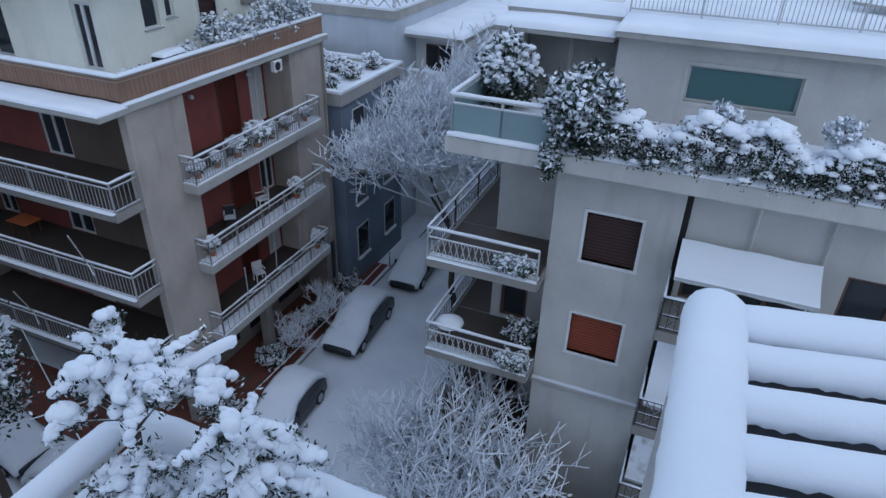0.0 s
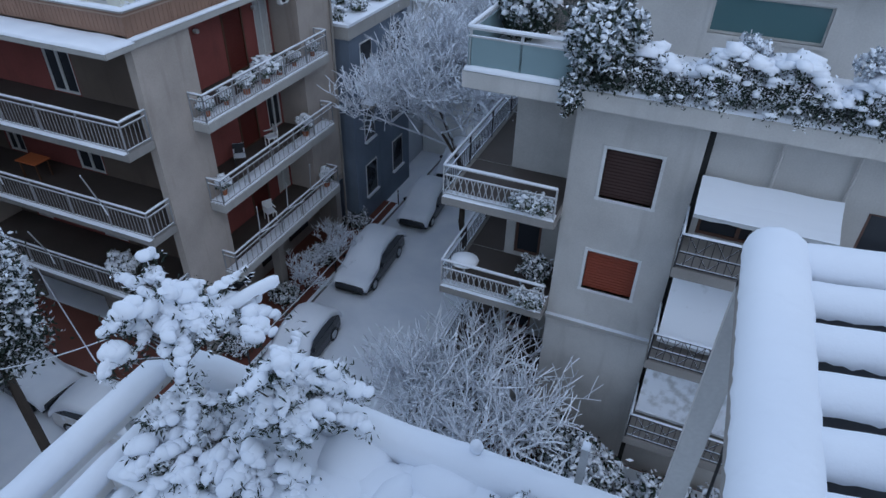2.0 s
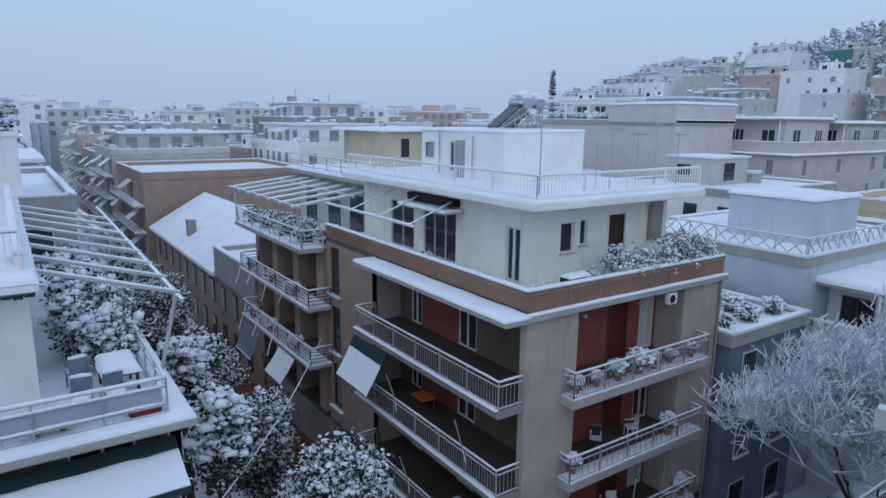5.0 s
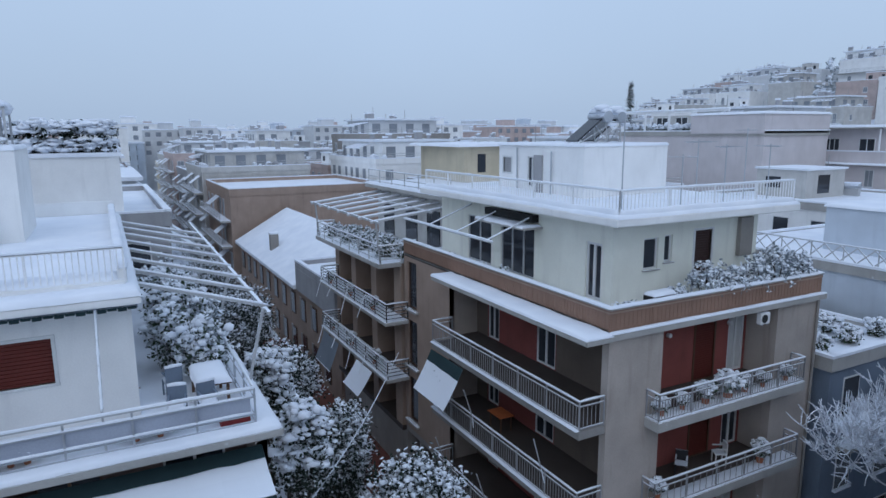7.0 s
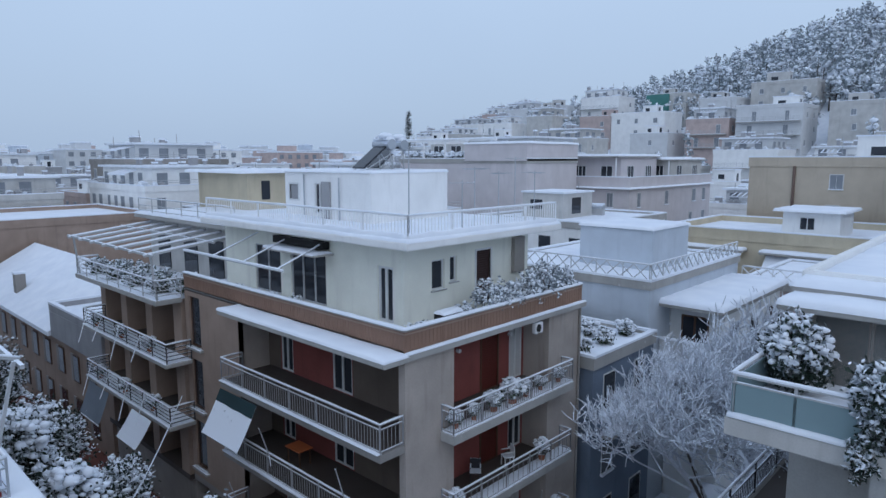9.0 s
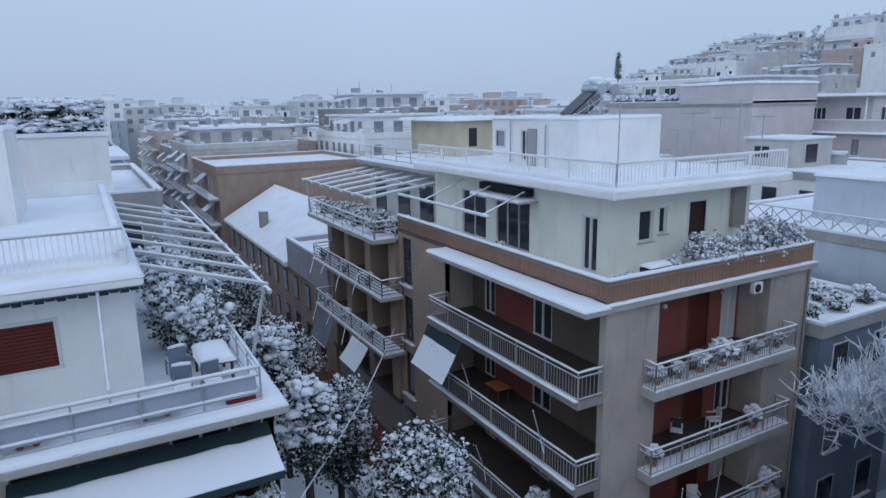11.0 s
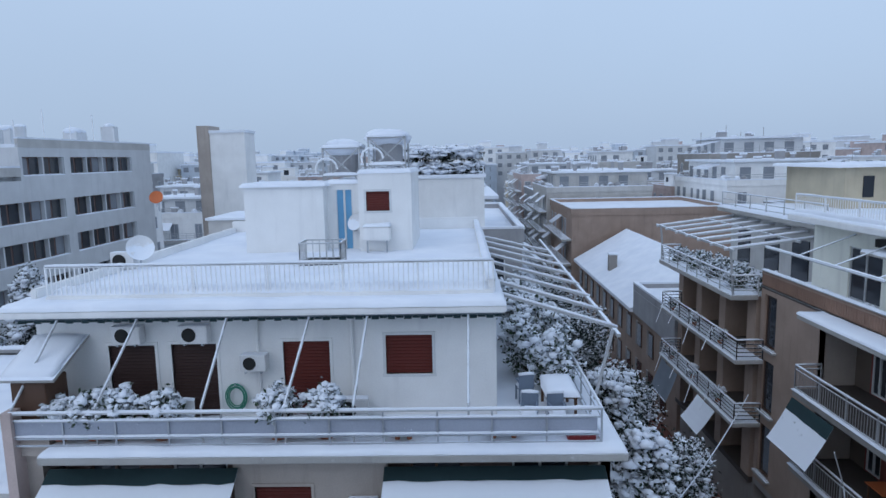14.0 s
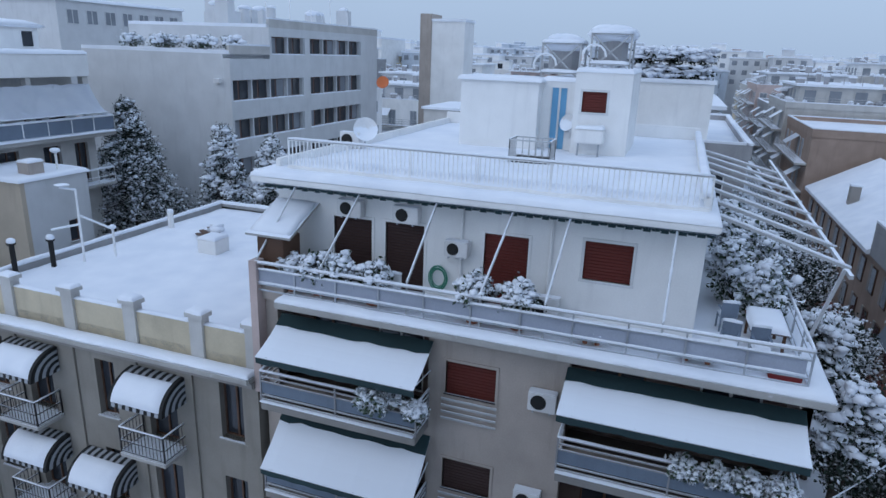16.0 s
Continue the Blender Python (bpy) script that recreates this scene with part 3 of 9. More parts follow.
# ---- corner apartment building with brown parapet ----
A = thing("apartment_building", "beige four-storey corner apartment building with loggias and a cream penthouse", "building", (-15.35, 13.1, 0))
FL, FR = ("y", 13.1, -1), ("x", -15.35, 1)
FLB, FRB = ("y", 14.6, -1), ("x", -16.65, 1)
FLOORS = [3.75, 6.85, 9.95]
TOP = 13.0
# ground floor, set back behind the overhanging storeys
bx("ground_floor_wall", "stone", A, -30.9, -16.9, 14.6, 23.6, 0, 3.5, label="dark set-back ground floor")
for u in (17.0, 19.4, 21.6):
    piece("shop_window", "glass", A, -16.93, -16.86, u - 0.8, u + 0.8, 0.7, 2.7)
for u in (-29, -26, -23, -20):
    piece("shop_window", "glass", A, u - 0.9, u + 0.9, 14.55, 14.62, 0.6, 2.7)
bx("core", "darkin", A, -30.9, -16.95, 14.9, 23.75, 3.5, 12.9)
# floor slabs running through the loggias
for z in FLOORS + [TOP]:
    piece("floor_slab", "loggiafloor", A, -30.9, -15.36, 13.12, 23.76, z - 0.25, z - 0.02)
wall("corner_wall", "beige", A, FR, 13.1, 15.45, 3.5, TOP - 0.1, 0.3, label="plain rendered corner pier")
wall("end_wall", "beige", A, FR, 21.3, 23.8, 3.5, TOP - 0.1, 0.3)
part("corner_pipe", beam(bmesh.new(), (-15.29, 23.6, 0.2), (-15.29, 23.6, 12.8), 0.1, sides=8), "stone", A)
bx("side_wall", "beige", A, -30.9, -15.7, 23.55, 23.8, 0, 12.9)
wall("stair_wall", "tan", A, FL, -30.9, -25.9, 3.5, TOP - 0.1, 0.25,
     [(-30.5, -29.4, z + 0.3, z + 2.75) for z in FLOORS])
for z in FLOORS:
    window(A, FL, -30.5, -29.4, z + 0.3, z + 2.75, 1, "woodframe", "glass", -0.12)
    fpiece("ledge", "slab", A, FL, -30.7, -29.2, 0, 0.18, z + 0.16, z + 0.27)
wall("loggia_side", "beige", A, ("x", -25.9, 1), 13.12, 14.6, 3.5, TOP - 0.26, 0.2)
wall("ground_beam", "stone", A, FL, -30.9, -15.36, 3.2, 3.5, 0.4)
wall("ground_beam", "stone", A, FR, 13.1, 23.8, 3.2, 3.5, 0.4)
for u in (-29.5, -25.2, -20.5):
    bx("pier", "stone", A, u - 0.2, u + 0.2, 13.3, 13.7, 0, 3.25)
for u in (13.6, 18.3, 23.2):
    bx("pier", "stone", A, -15.85, -15.45, u - 0.2, u + 0.2, 0, 3.25)
for k, z in enumerate(FLOORS):
    h = z + 2.8
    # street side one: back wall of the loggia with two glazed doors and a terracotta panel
    # plain end walls, their shade put into the brown
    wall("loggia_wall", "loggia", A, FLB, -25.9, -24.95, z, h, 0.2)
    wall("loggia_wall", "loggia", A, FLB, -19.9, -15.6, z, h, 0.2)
    wall("loggia_wall", "terracotta", A, FLB, -24.95, -19.9, z, h, 0.2, [(-24.9, -24.0, z + 0.02, z + 2.3), (-21.2, -19.95, z + 0.02, z + 2.3)], label="dark red rendered wall")
    window(A, FLB, -24.9, -24.0, z + 0.02, z + 2.3, 2, "frame", "glass", -0.05, False, "glazed_door", 0.08)
    window(A, FLB, -21.2, -19.95, z + 0.02, z + 2.3, 2, "frame", "glass", -0.05, False, "glazed_door", 0.08)
    # street side two
    wall("loggia_wall", "terracotta", A, FRB, 15.45, 21.3, z, h, 0.2, [(15.6, 16.5, z + 0.02, z + 2.3), (18.5, 19.5, z + 0.02, z + 2.3), (20.3, 21.2, z + 0.02, z + 2.3)], label="dark red rendered wall")
    window(A, FRB, 15.6, 16.5, z + 0.02, z + 2.3, 1, "woodframe", "glass", -0.05, False, "glazed_door")
    shutter(A, FRB, 18.5, 19.5, z + 0.02, z + 2.3, "shutter", -0.02, "woodframe")
    window(A, FRB, 20.3, 21.2, z + 0.02, z + 2.3, 2, "frame", "curtain" if k != 1 else "glass", -0.05, False, "glazed_door", 0.08)
    wall("loggia_side", "beige", A, ("y", 21.3, -1), -16.65, -15.66, z, h, 0.15)
    # balconies
    b1 = bx("balcony", "dryslab", A, -25.6, -15.36, 12.0, 13.1, z - 0.3, z - 0.02, 0.02, "concrete balcony slab with a pale edge")
    railing(b1, ("y", 12.06, -1), -25.55, -15.42, 0.0, z - 0.02, 1.0, (1.0, 0.84, 0.10), 0.15, 0.84, "greyrail", 1.7, 0.05, 1.0, joined=k == 0)
    # thin dark sheet on the slab, painting the shade of the covered floor
    piece("shade_floor_sheet", "loggiafloor", b1, -25.5, -15.5, 12.2, 13.1, z - 0.02, z - 0.012)
    snow_ridge("snow_edge", b1, (-25.55, 12.01, z - 0.01), (-15.4, 12.01, z - 0.01), 0.2, 0.06)
    b2 = bx("balcony", "slab", A, -15.35, -14.7, 14.75, 22.3, z - 0.42, z - 0.06, 0.02, "concrete balcony slab with a pale edge")
    railing(b2, ("x", -14.76, 1), 14.8, 22.25, 0.0, z - 0.06, 0.95, (1.0, 0.8, 0.1), 0.13 if k == 2 else 0.3, 0.8, "greyrail", 1.5, 0.05, 0.55)
    snow_layer("snow", b2, -15.34, -14.72, 14.78, 22.27, z - 0.06, 0.07, 0.4, 0.03, k)
    for i in range(5):
        part("stain", fbox(bmesh.new(), ("y", 12.0, -1), -24.6 + i * 2.1, -24.5 + i * 2.1, 0, 0.004, z - 0.28, z - 0.05), "stone", b1)
# eave over the top loggia and cornice under the parapet
eave = bx("eave", "slab", A, -25.6, -15.1, 12.0, 13.1, 12.78, 12.98, 0.03, "projecting white concrete eave")
snow_layer("snow", eave, -25.6, -15.12, 12.0, 13.06, 12.98, 0.1, 0.4, 0.04, 4, 0.02)
cor = bx("cornice", "slab", A, -15.35, -15.12, 13.0, 23.85, 12.8, 13.02, 0.02)
snow_ridge("snow", cor, (-15.2, 13.0, 13.02), (-15.2, 23.8, 13.02), 0.22, 0.07)
bx("roof_terrace", "concrete", A, -30.9, -15.4, 13.1, 23.76, 13.0, 13.08)
snow_layer("terrace_snow", A, -30.8, -15.6, 13.3, 23.6, 13.08, 0.12, 0.7, 0.05, 6)
# brown parapet in panels with ribs, snow on the coping
for F, a, b in ((FL, -30.9, -15.35), (FR, 13.1, 23.8)):
    n = int((b - a) / 1.55)
    for i in range(n):
        u, v = a + (b - a) * i / n, a + (b - a) * (i + 1) / n
        p = part("parapet_panel", fbox(bmesh.new(), F, u + 0.01, v - 0.01, -0.12, 0.0, 13.03, 13.72), "brown", A)
        for q in range(10):
            w = u + (v - u) * (q + 0.5) / 10
            fpiece("rib", "brown", p, F, w - 0.025, w + 0.025, 0.0, 0.015, 13.12, 13.6)
    fpiece("coping", "stone", A, F, a, b, -0.16, 0.04, 13.72, 13.78)
    fpiece("parapet_rail", "tan", A, F, a, b, 0.0, 0.03, 13.62, 13.66)
    snow_ridge("coping_snow", A, at(F, a, -0.06, 13.78), at(F, b, -0.06, 13.78), 0.24, 0.08, 0.3)
# penthouse
FPR, FPL = ("x", -17.3, 1), ("y", 14.9, -1)
wall("penthouse_wall", "cream", A, FPR, 14.9, 22.4, 13.05, 16.2, 0.25, [(16.35, 17.05, 14.3, 15.45), (17.35, 17.75, 14.5, 15.5), (18.9, 19.8, 13.4, 15.55)], label="cream penthouse wall")
window(A, FPR, 16.35, 17.05, 14.3, 15.45, 1)
window(A, FPR, 17.35, 17.75, 14.5, 15.5, 1)
shutter(A, FPR, 18.9, 19.8, 13.4, 15.55, "darkshutter")
piece("flue", "stone", A, -17.28, -17.1, 21.2, 21.9, 14.4, 15.9)
wall("penthouse_wall", "cream", A, FPL, -30.0, -17.552, 13.05, 16.2, 0.25, [(-18.7, -17.85, 13.2, 15.3), (-24.4, -21.9, 13.2, 15.35), (-27.3, -25.2, 13.2, 15.35)], label="cream penthouse wall")
window(A, FPL, -18.7, -17.85, 13.2, 15.3, 2, "frame", "glass", -0.08, False, "glazed_door", 0.1)
window(A, FPL, -24.4, -21.9, 13.2, 15.35, 3, "rail", "glass", -0.08, False, "glazed_door")
window(A, FPL, -27.3, -25.2, 13.2, 15.35, 2, "rail", "glass", -0.08, False, "glazed_door")
bx("penthouse_core", "darkin", A, -29.9, -17.7, 15.3, 22.3, 13.1, 16.1)
bx("penthouse_side", "cream", A, -30.0, -17.55, 22.15, 22.4, 13.1, 16.2)
bx("awning_box", "black", A, -25.2, -21.6, 14.55, 14.88, 15.62, 15.92, label="dark rolled-up awning cassette")
bx("canopy", "slab", A, -25.0, -21.3, 13.9, 14.88, 15.4, 15.48, label="small white door canopy")
snow_layer("canopy_snow", A, -25.0, -21.3, 13.9, 14.8, 15.48, 0.1, 0.4)
roof = bx("roof_slab", "white", A, -30.2, -15.9, 13.75, 22.9, 16.2, 16.46, 0.03, "white projecting roof slab")
snow_layer("roof_snow", roof, -30.2, -15.92, 13.78, 22.88, 16.46, 0.12, 0.7, 0.04, 8)
rr = part("roof_railing", beam(bmesh.new(), (-30.0, 14.0, 17.36), (-16.1, 14.0, 17.36), 0.045), "whiterail", A, "thin white roof railing caked with snow")
railing(rr, ("y", 14.0, -1), -30.0, -16.1, 0.0, 16.5, 0.85, (1.0, 0.15), 0.16, 1.0, "whiterail", 2.4, 0.06, joined=True, bar_w=0.02)
railing(rr, ("x", -16.1, 1), 14.0, 22.7, 0.0, 16.5, 0.85, (1.0, 0.15), 0.16, 1.0, "whiterail", 2.4, 0.06, joined=True, bar_w=0.02)
snow_ridge("foot_snow", rr, (-30.0, 14.0, 16.54), (-16.1, 14.0, 16.54), 0.16, 0.2)
snow_ridge("foot_snow", rr, (-16.1, 14.0, 16.54), (-16.1, 22.7, 16.54), 0.16, 0.2)
# roof-top stair hut
bx("stair_hut", "white", A, -24.0, -21.0, 16.6, 21.2, 16.4, 18.62, 0.02, "white stair and lift hut on the roof")
snow_layer("hut_snow", A, -24.0, -21.0, 16.6, 21.2, 18.62, 0.12, 0.5, 0.04, 9, 0.03)
FH = ("y", 17.1, -1)
wall("hut_wall", "white", A, FH, -28.0, -24.0, 16.4, 18.6, 0.25, [(-25.6, -24.9, 16.7, 18.1), (-27.6, -26.9, 17.3, 18.0)])
window(A, FH, -25.6, -24.9, 16.7, 18.1, 2, "frame", "glass", -0.06, False)
shutter(A, FH, -27.6, -26.9, 17.3, 18.0, "grey", -0.05)
bx("hut_core", "white", A, -28.0, -24.1, 17.4, 21.0, 16.4, 18.6)
snow_layer("hut_snow", A, -28.0, -24.0, 17.05, 21.0, 18.6, 0.12, 0.5, 0.04, 10, 0.03)
piece("hut_door", "grey", A, -24.3, -23.7, 16.52, 16.6, 16.5, 18.2)
for p, q in (((-26.3, 17.0), 18.5), ((-23.0, 16.5), 18.4)):
    part("drain_pipe", beam(bmesh.new(), (*p, 16.5), (*p, q), 0.07, sides=8), "steel", A)


def antenna(x, y, z, h, label="thin television aerial on a pole", rng=None, bars_n=5, yaw=0.4):
    e = thing("aerial", label, "aerial", (x, y, z), "aerials")
    part("pole", beam(bmesh.new(), (x, y, z), (x, y, z + h), 0.045, sides=6), "steel", e)
    c, s = math.cos(yaw), math.sin(yaw)
    part("boom", beam(bmesh.new(), (x - 0.5 * c, y - 0.5 * s, z + h - 0.1), (x + 0.5 * c, y + 0.5 * s, z + h - 0.1), 0.025), "steel", e)
    for i in range(bars_n):
        k = -0.45 + 0.9 * i / (bars_n - 1)
        L = 0.22 + 0.05 * i
        part("element", beam(bmesh.new(), (x + k * c + L * s, y + k * s - L * c, z + h - 0.08), (x + k * c - L * s, y + k * s + L * c, z + h - 0.08), 0.02), "steel", e)
    return e


for i, (x, y, h) in enumerate([(-17.3, 15.2, 3.1), (-17.0, 17.7, 1.9), (-17.4, 18.9, 2.4), (-17.3, 20.3, 2.2), (-17.6, 21.8, 2.8), (-17.0, 22.4, 2.2)]):
    antenna(x, y, 16.5, h, yaw=0.3 + i * 0.5)


def solar_heater(x, y, z, yaw=0.0, label="tilted solar water heater with a snowy tank"):
    e = thing("solar_heater", label, "solar heater", (0, 0, 0), "solar heaters")
    bm = bmesh.new()
    beam(bm, (0, -0.9, 0.15), (0, 0.5, 1.25), 1.1, 0.09)
    part("collector", bm, "solar", e)
    part("tank", beam(bmesh.new(), (-0.75, 0.7, 1.35), (0.75, 0.7, 1.35), 0.55, sides=14), "steel", e, smooth=False)
    for sx in (-0.55, 0.55):
        part("leg", beam(bmesh.new(), (sx, 0.8, 0), (sx, 0.7, 1.1), 0.05), "rail", e)
        part("brace", beam(bmesh.new(), (sx, -0.8, 0.05), (sx, 0.8, 0.9), 0.04), "rail", e)
        part("brace", beam(bmesh.new(), (sx, 0.8, 0.0), (-sx, 0.75, 1.0), 0.03), "rail", e)
    part("base_rail", beam(bmesh.new(), (-0.55, -0.9, 0.04), (0.55, -0.9, 0.04), 0.05), "rail", e)
    snow_ridge("snow", e, (-0.7, 0.7, 1.58), (0.7, 0.7, 1.58), 0.5, 0.22)
    blobs("snow_heap", [(-0.4, 0.75, 1.75), (0.3, 0.6, 1.78), (0.6, 1.0, 1.0)], [0.3, 0.34, 0.25], "snow", e, 0.6, np.random.default_rng(9), True, 0.08)
    e.matrix_basis = pose(x, y, z, 0, 0, yaw) @ Matrix.Scale(0.85, 4)
    return e


solar_heater(-22.6, 18.1, 18.68, -8)
solar_heater(-23.4, 19.6, 18.68, -8)

# awnings, plants and things on its balconies
awning(A, ("y", 12.0, -1), -25.5, -22.6, 0.05, 9.6, 0.95, 8.0, "darkawning", "faded awning let down from a balcony, snow on it", 0.06, "awnings", False)
for F, us, z in ((("y", 12.0, -1), (-22.0, -17.3), 6.85), (("y", 12.0, -1), (-24.5, -21.0), 3.75)):
    for u in us:
        e = A
        part("awning_arm", beam(bmesh.new(), at(F, u, -0.05, z + 0.9), at(F, u + 0.35, 0.55, z + 2.3), 0.045, sides=6), "rail", e)
        part("awning_strut", beam(bmesh.new(), at(F, u, -0.05, z + 0.9), at(F, u + 0.6, 0.25, z + 0.75), 0.04, sides=6), "rail", e)
for u in (16.4, 18.3, 20.0):
    e = A
    part("awning_arm", beam(bmesh.new(), (-14.76, u, 4.6), (-14.3, u - 0.5, 6.2), 0.045, sides=6), "rail", e)
    part("awning_strut", beam(bmesh.new(), (-14.76, u, 4.6), (-14.4, u + 0.7, 4.7), 0.04, sides=6), "rail", e)
for i, (y, r) in enumerate([(15.2, 0.22), (16.2, 0.2), (17.3, 0.3), (18.4, 0.42), (19.3, 0.25), (20.3, 0.2), (21.6, 0.2)]):
    potted_plant("potted_plant", -15.05, y, 9.9, r, r * 1.7, "potted plant bowed under snow on a balcony", "leaf", 20 + i, "tile", 0.25, "balcony plants")
for i, (x, y, z, r) in enumerate([(-15.1, 20.6, 6.85, 0.3), (-15.1, 15.3, 6.85, 0.22), (-18.0, 12.6, 3.75, 0.5), (-15.1, 21.8, 3.75, 0.3)]):
    potted_plant("potted_plant", x, y, z, r, r * 2.2, "potted plant bowed under snow on a balcony", "leaf", 40 + i, "tile", 0.25, "balcony plants")


def chair(x, y, z, yaw, material="whiteplastic", label="white plastic balcony chair", seat_snow=True):
    e = thing("chair", label, "chair", (0, 0, 0), "outdoor chairs")
    part("seat", box(bmesh.new(), -0.22, 0.22, -0.22, 0.22, 0.42, 0.46, 0.015), material, e)
    part("backrest", box(bmesh.new(), -0.22, 0.22, 0.19, 0.23, 0.46, 0.88, 0.015), material, e)
    for sx in (-0.19, 0.19):
        for sy in (-0.19, 0.19):
            part("leg", beam(bmesh.new(), (sx, sy, 0), (sx, sy, 0.43), 0.04), material, e)
        part("armrest", box(bmesh.new(), sx - 0.025, sx + 0.025, -0.2, 0.2, 0.64, 0.67), material, e)
    if seat_snow:
        snow_layer("snow", e, -0.21, 0.21, -0.21, 0.18, 0.46, 0.12, 0.15, 0.02)
        snow_ridge("snow", e, (-0.22, 0.21, 0.88), (0.22, 0.21, 0.88), 0.07, 0.09)
    e.matrix_basis = pose(x, y, z, 0, 0, yaw)
    return e


chair(-15.9, 17.3, 6.83, 40, "darkrail", "dark metal chair under the balcony roof", False)
chair(-15.8, 19.2, 6.83, -30, "whiteplastic", "white plastic balcony chair", False)
chair(-15.8, 18.4, 3.73, 60, "whiteplastic", "white plastic balcony chair", False)
tb = thing("balcony_table", "orange table top on a dark balcony", "table", (-22.2, 13.6, 6.83))
part("top", box(bmesh.new(), -22.7, -21.7, 13.2, 13.9, 7.5, 7.54, 0.01), "orange", tb)
for sx in (-22.6, -21.8):
    for sy in (13.3, 13.8):
        part("leg", beam(bmesh.new(), (sx, sy, 6.83), (sx, sy, 7.5), 0.05), "woodframe", tb)
for y in (17.0, 20.2):
    wl_ = thing("wall_lamp", "small white globe lamp on a red wall", "lamp", (-16.55, y, 12.0), "wall lamps")
    part("globe", beam(bmesh.new(), (-16.6, y, 12.0), (-16.45, y, 12.0), 0.16, sides=10), "whiteplastic", wl_)
ac_unit(-15.33, 20.3, 12.3, FR, 0.5, 0.42, 0.2)
# plants on the roof terrace
for i, (x, y, r, h) in enumerate([(-15.9, 18.0, 0.7, 1.7), (-15.9, 19.2, 0.7, 1.5), (-15.9, 20.6, 0.75, 1.7), (-15.9, 21.9, 0.8, 2.0), (-15.9, 23.0, 0.7, 1.6), (-16.0, 16.7, 0.45, 0.9), (-16.1, 14.6, 0.6, 0.55),
                                  (-24.2, 13.7, 0.35, 0.6), (-22.4, 13.7, 0.35, 0.7), (-27.0, 13.7, 0.4, 0.6)]):
    plant_in("terrace_shrub", "snowy shrub behind the brown parapet", x, y, 13.1, r * 0.9, h * 0.9, 120, 60 + i, "snowyleaf" if i < 6 else "leaf", 0.08, "shrub", "terrace shrubs")
pl = thing("planter_box", "dark planter box with a lid of snow", "planter", (-15.8, 15.6, 13.1))
part("box", box(bmesh.new(), -16.1, -15.6, 15.2, 16.2, 13.1, 13.85, 0.02), "black", pl)
snow_layer("snow", pl, -16.1, -15.6, 15.2, 16.2, 13.85, 0.12, 0.2)
# awning frame on the terrace
af = A
for u in (-26.8, -24.3, -21.8):
    part("awning_arm", beam(bmesh.new(), (u, 14.8, 15.9), (u, 12.5, 15.05), 0.07, sides=6), "rail", af)
part("awning_bar", beam(bmesh.new(), (-29.4, 12.5, 15.05), (-21.3, 12.5, 15.05), 0.09, sides=8), "rail", af)
snow_ridge("awning_snow", af, (-29.4, 12.5, 15.09), (-21.3, 12.5, 15.09), 0.1, 0.06)

# ---- building across the street with hedge and glass balustrade ----
B = thing("apartment_building", "grey-white three-storey building with a planted roof terrace", "building", (0, 14.8, 0))
FB = ("y", 14.8, -1)
shut = [(-2.07, -0.72, 10.33, 11.74), (-2.08, -0.7, 7.3, 8.62)]
wall("front_wall", "offwhite", B, FB, -2.95, 0.15, 0, 13.0, 0.3, shut, label="grey-white rendered wall")
shutter(B, FB, *shut[0], "darkshutter", -0.1, "frame")
shutter(B, FB, *shut[1], "redshutter", -0.1, "frame")
bx("core", "darkin", B, -2.9, 11.9, 16.6, 33, 0, 12.95)
# bay with shutters and balconies, further along
FB2 = ("y", 15.0, -1)
wall("bay_wall", "offwhite", B, FB2, 0.3, 12.0, 0, 13.0, 0.25, [(a, b, z, z + (1.55 if z > 9 else 2.35)) for z in (9.75, 6.6, 3.4) for a, b in ((0.45, 3.4), (3.9, 7.0))], label="grey-white rendered wall")
fpiece("recess_joint", "black", B, FB, 0.15, 0.3, -0.3, -0.15, 0, 13.0)
for z in (9.75, 6.6, 3.4):
    for u0, u1 in ((0.45, 3.4), (3.9, 7.0)):
        window(B, FB2, u0, u1, z, z + (1.55 if z > 9 else 2.35), 3, "brownwin", "glass", -0.1, False, "glazed_door", 0.08)
    bb = bx("balcony", "dryslab", B, 0.1, 7.4, 13.45, 15.0, z - 0.4, z - 0.1, 0.02, "balcony slab with a pale edge")
    railing(bb, ("y", 13.5, -1), 0.15, 7.3, 0, z - 0.1, 0.95, (1.0, 0.5, 0.1), 0.18, 1.0, "darkrail", 1.5, 0.05, 1.3)
    for q in range(6):
        bmx = bmesh.new()
        beam(bmx, (0.3 + q * 0.6, 13.52, z), (0.85 + q * 0.6, 13.52, z + 0.8), 0.02)
        beam(bmx, (0.85 + q * 0.6, 13.54, z), (0.3 + q * 0.6, 13.54, z + 0.8), 0.02)
        part("lattice", bmx, "darkrail", bb)
awning(B, FB, 0.25, 3.3, 0.05, 11.55, 1.0, 11.05, "awning", "white awning with drifted snow", 0.12, "awnings", True)
awning(B, FB, 0.25, 3.3, 0.05, 8.9, 0.9, 7.0, "awning", "white awning with drifted snow", 0.12, "awnings", False)
awning(B, FB, 0.25, 3.3, 0.05, 5.6, 0.6, 3.8, "awning", "white awning with drifted snow", 0.12, "awnings", False)
for u in (1.75, 3.3):
    part("rain_pipe", beam(bmesh.new(), (u, 14.9, 3.0), (u, 14.9, 12.9), 0.07, sides=8), "offwhite", B)
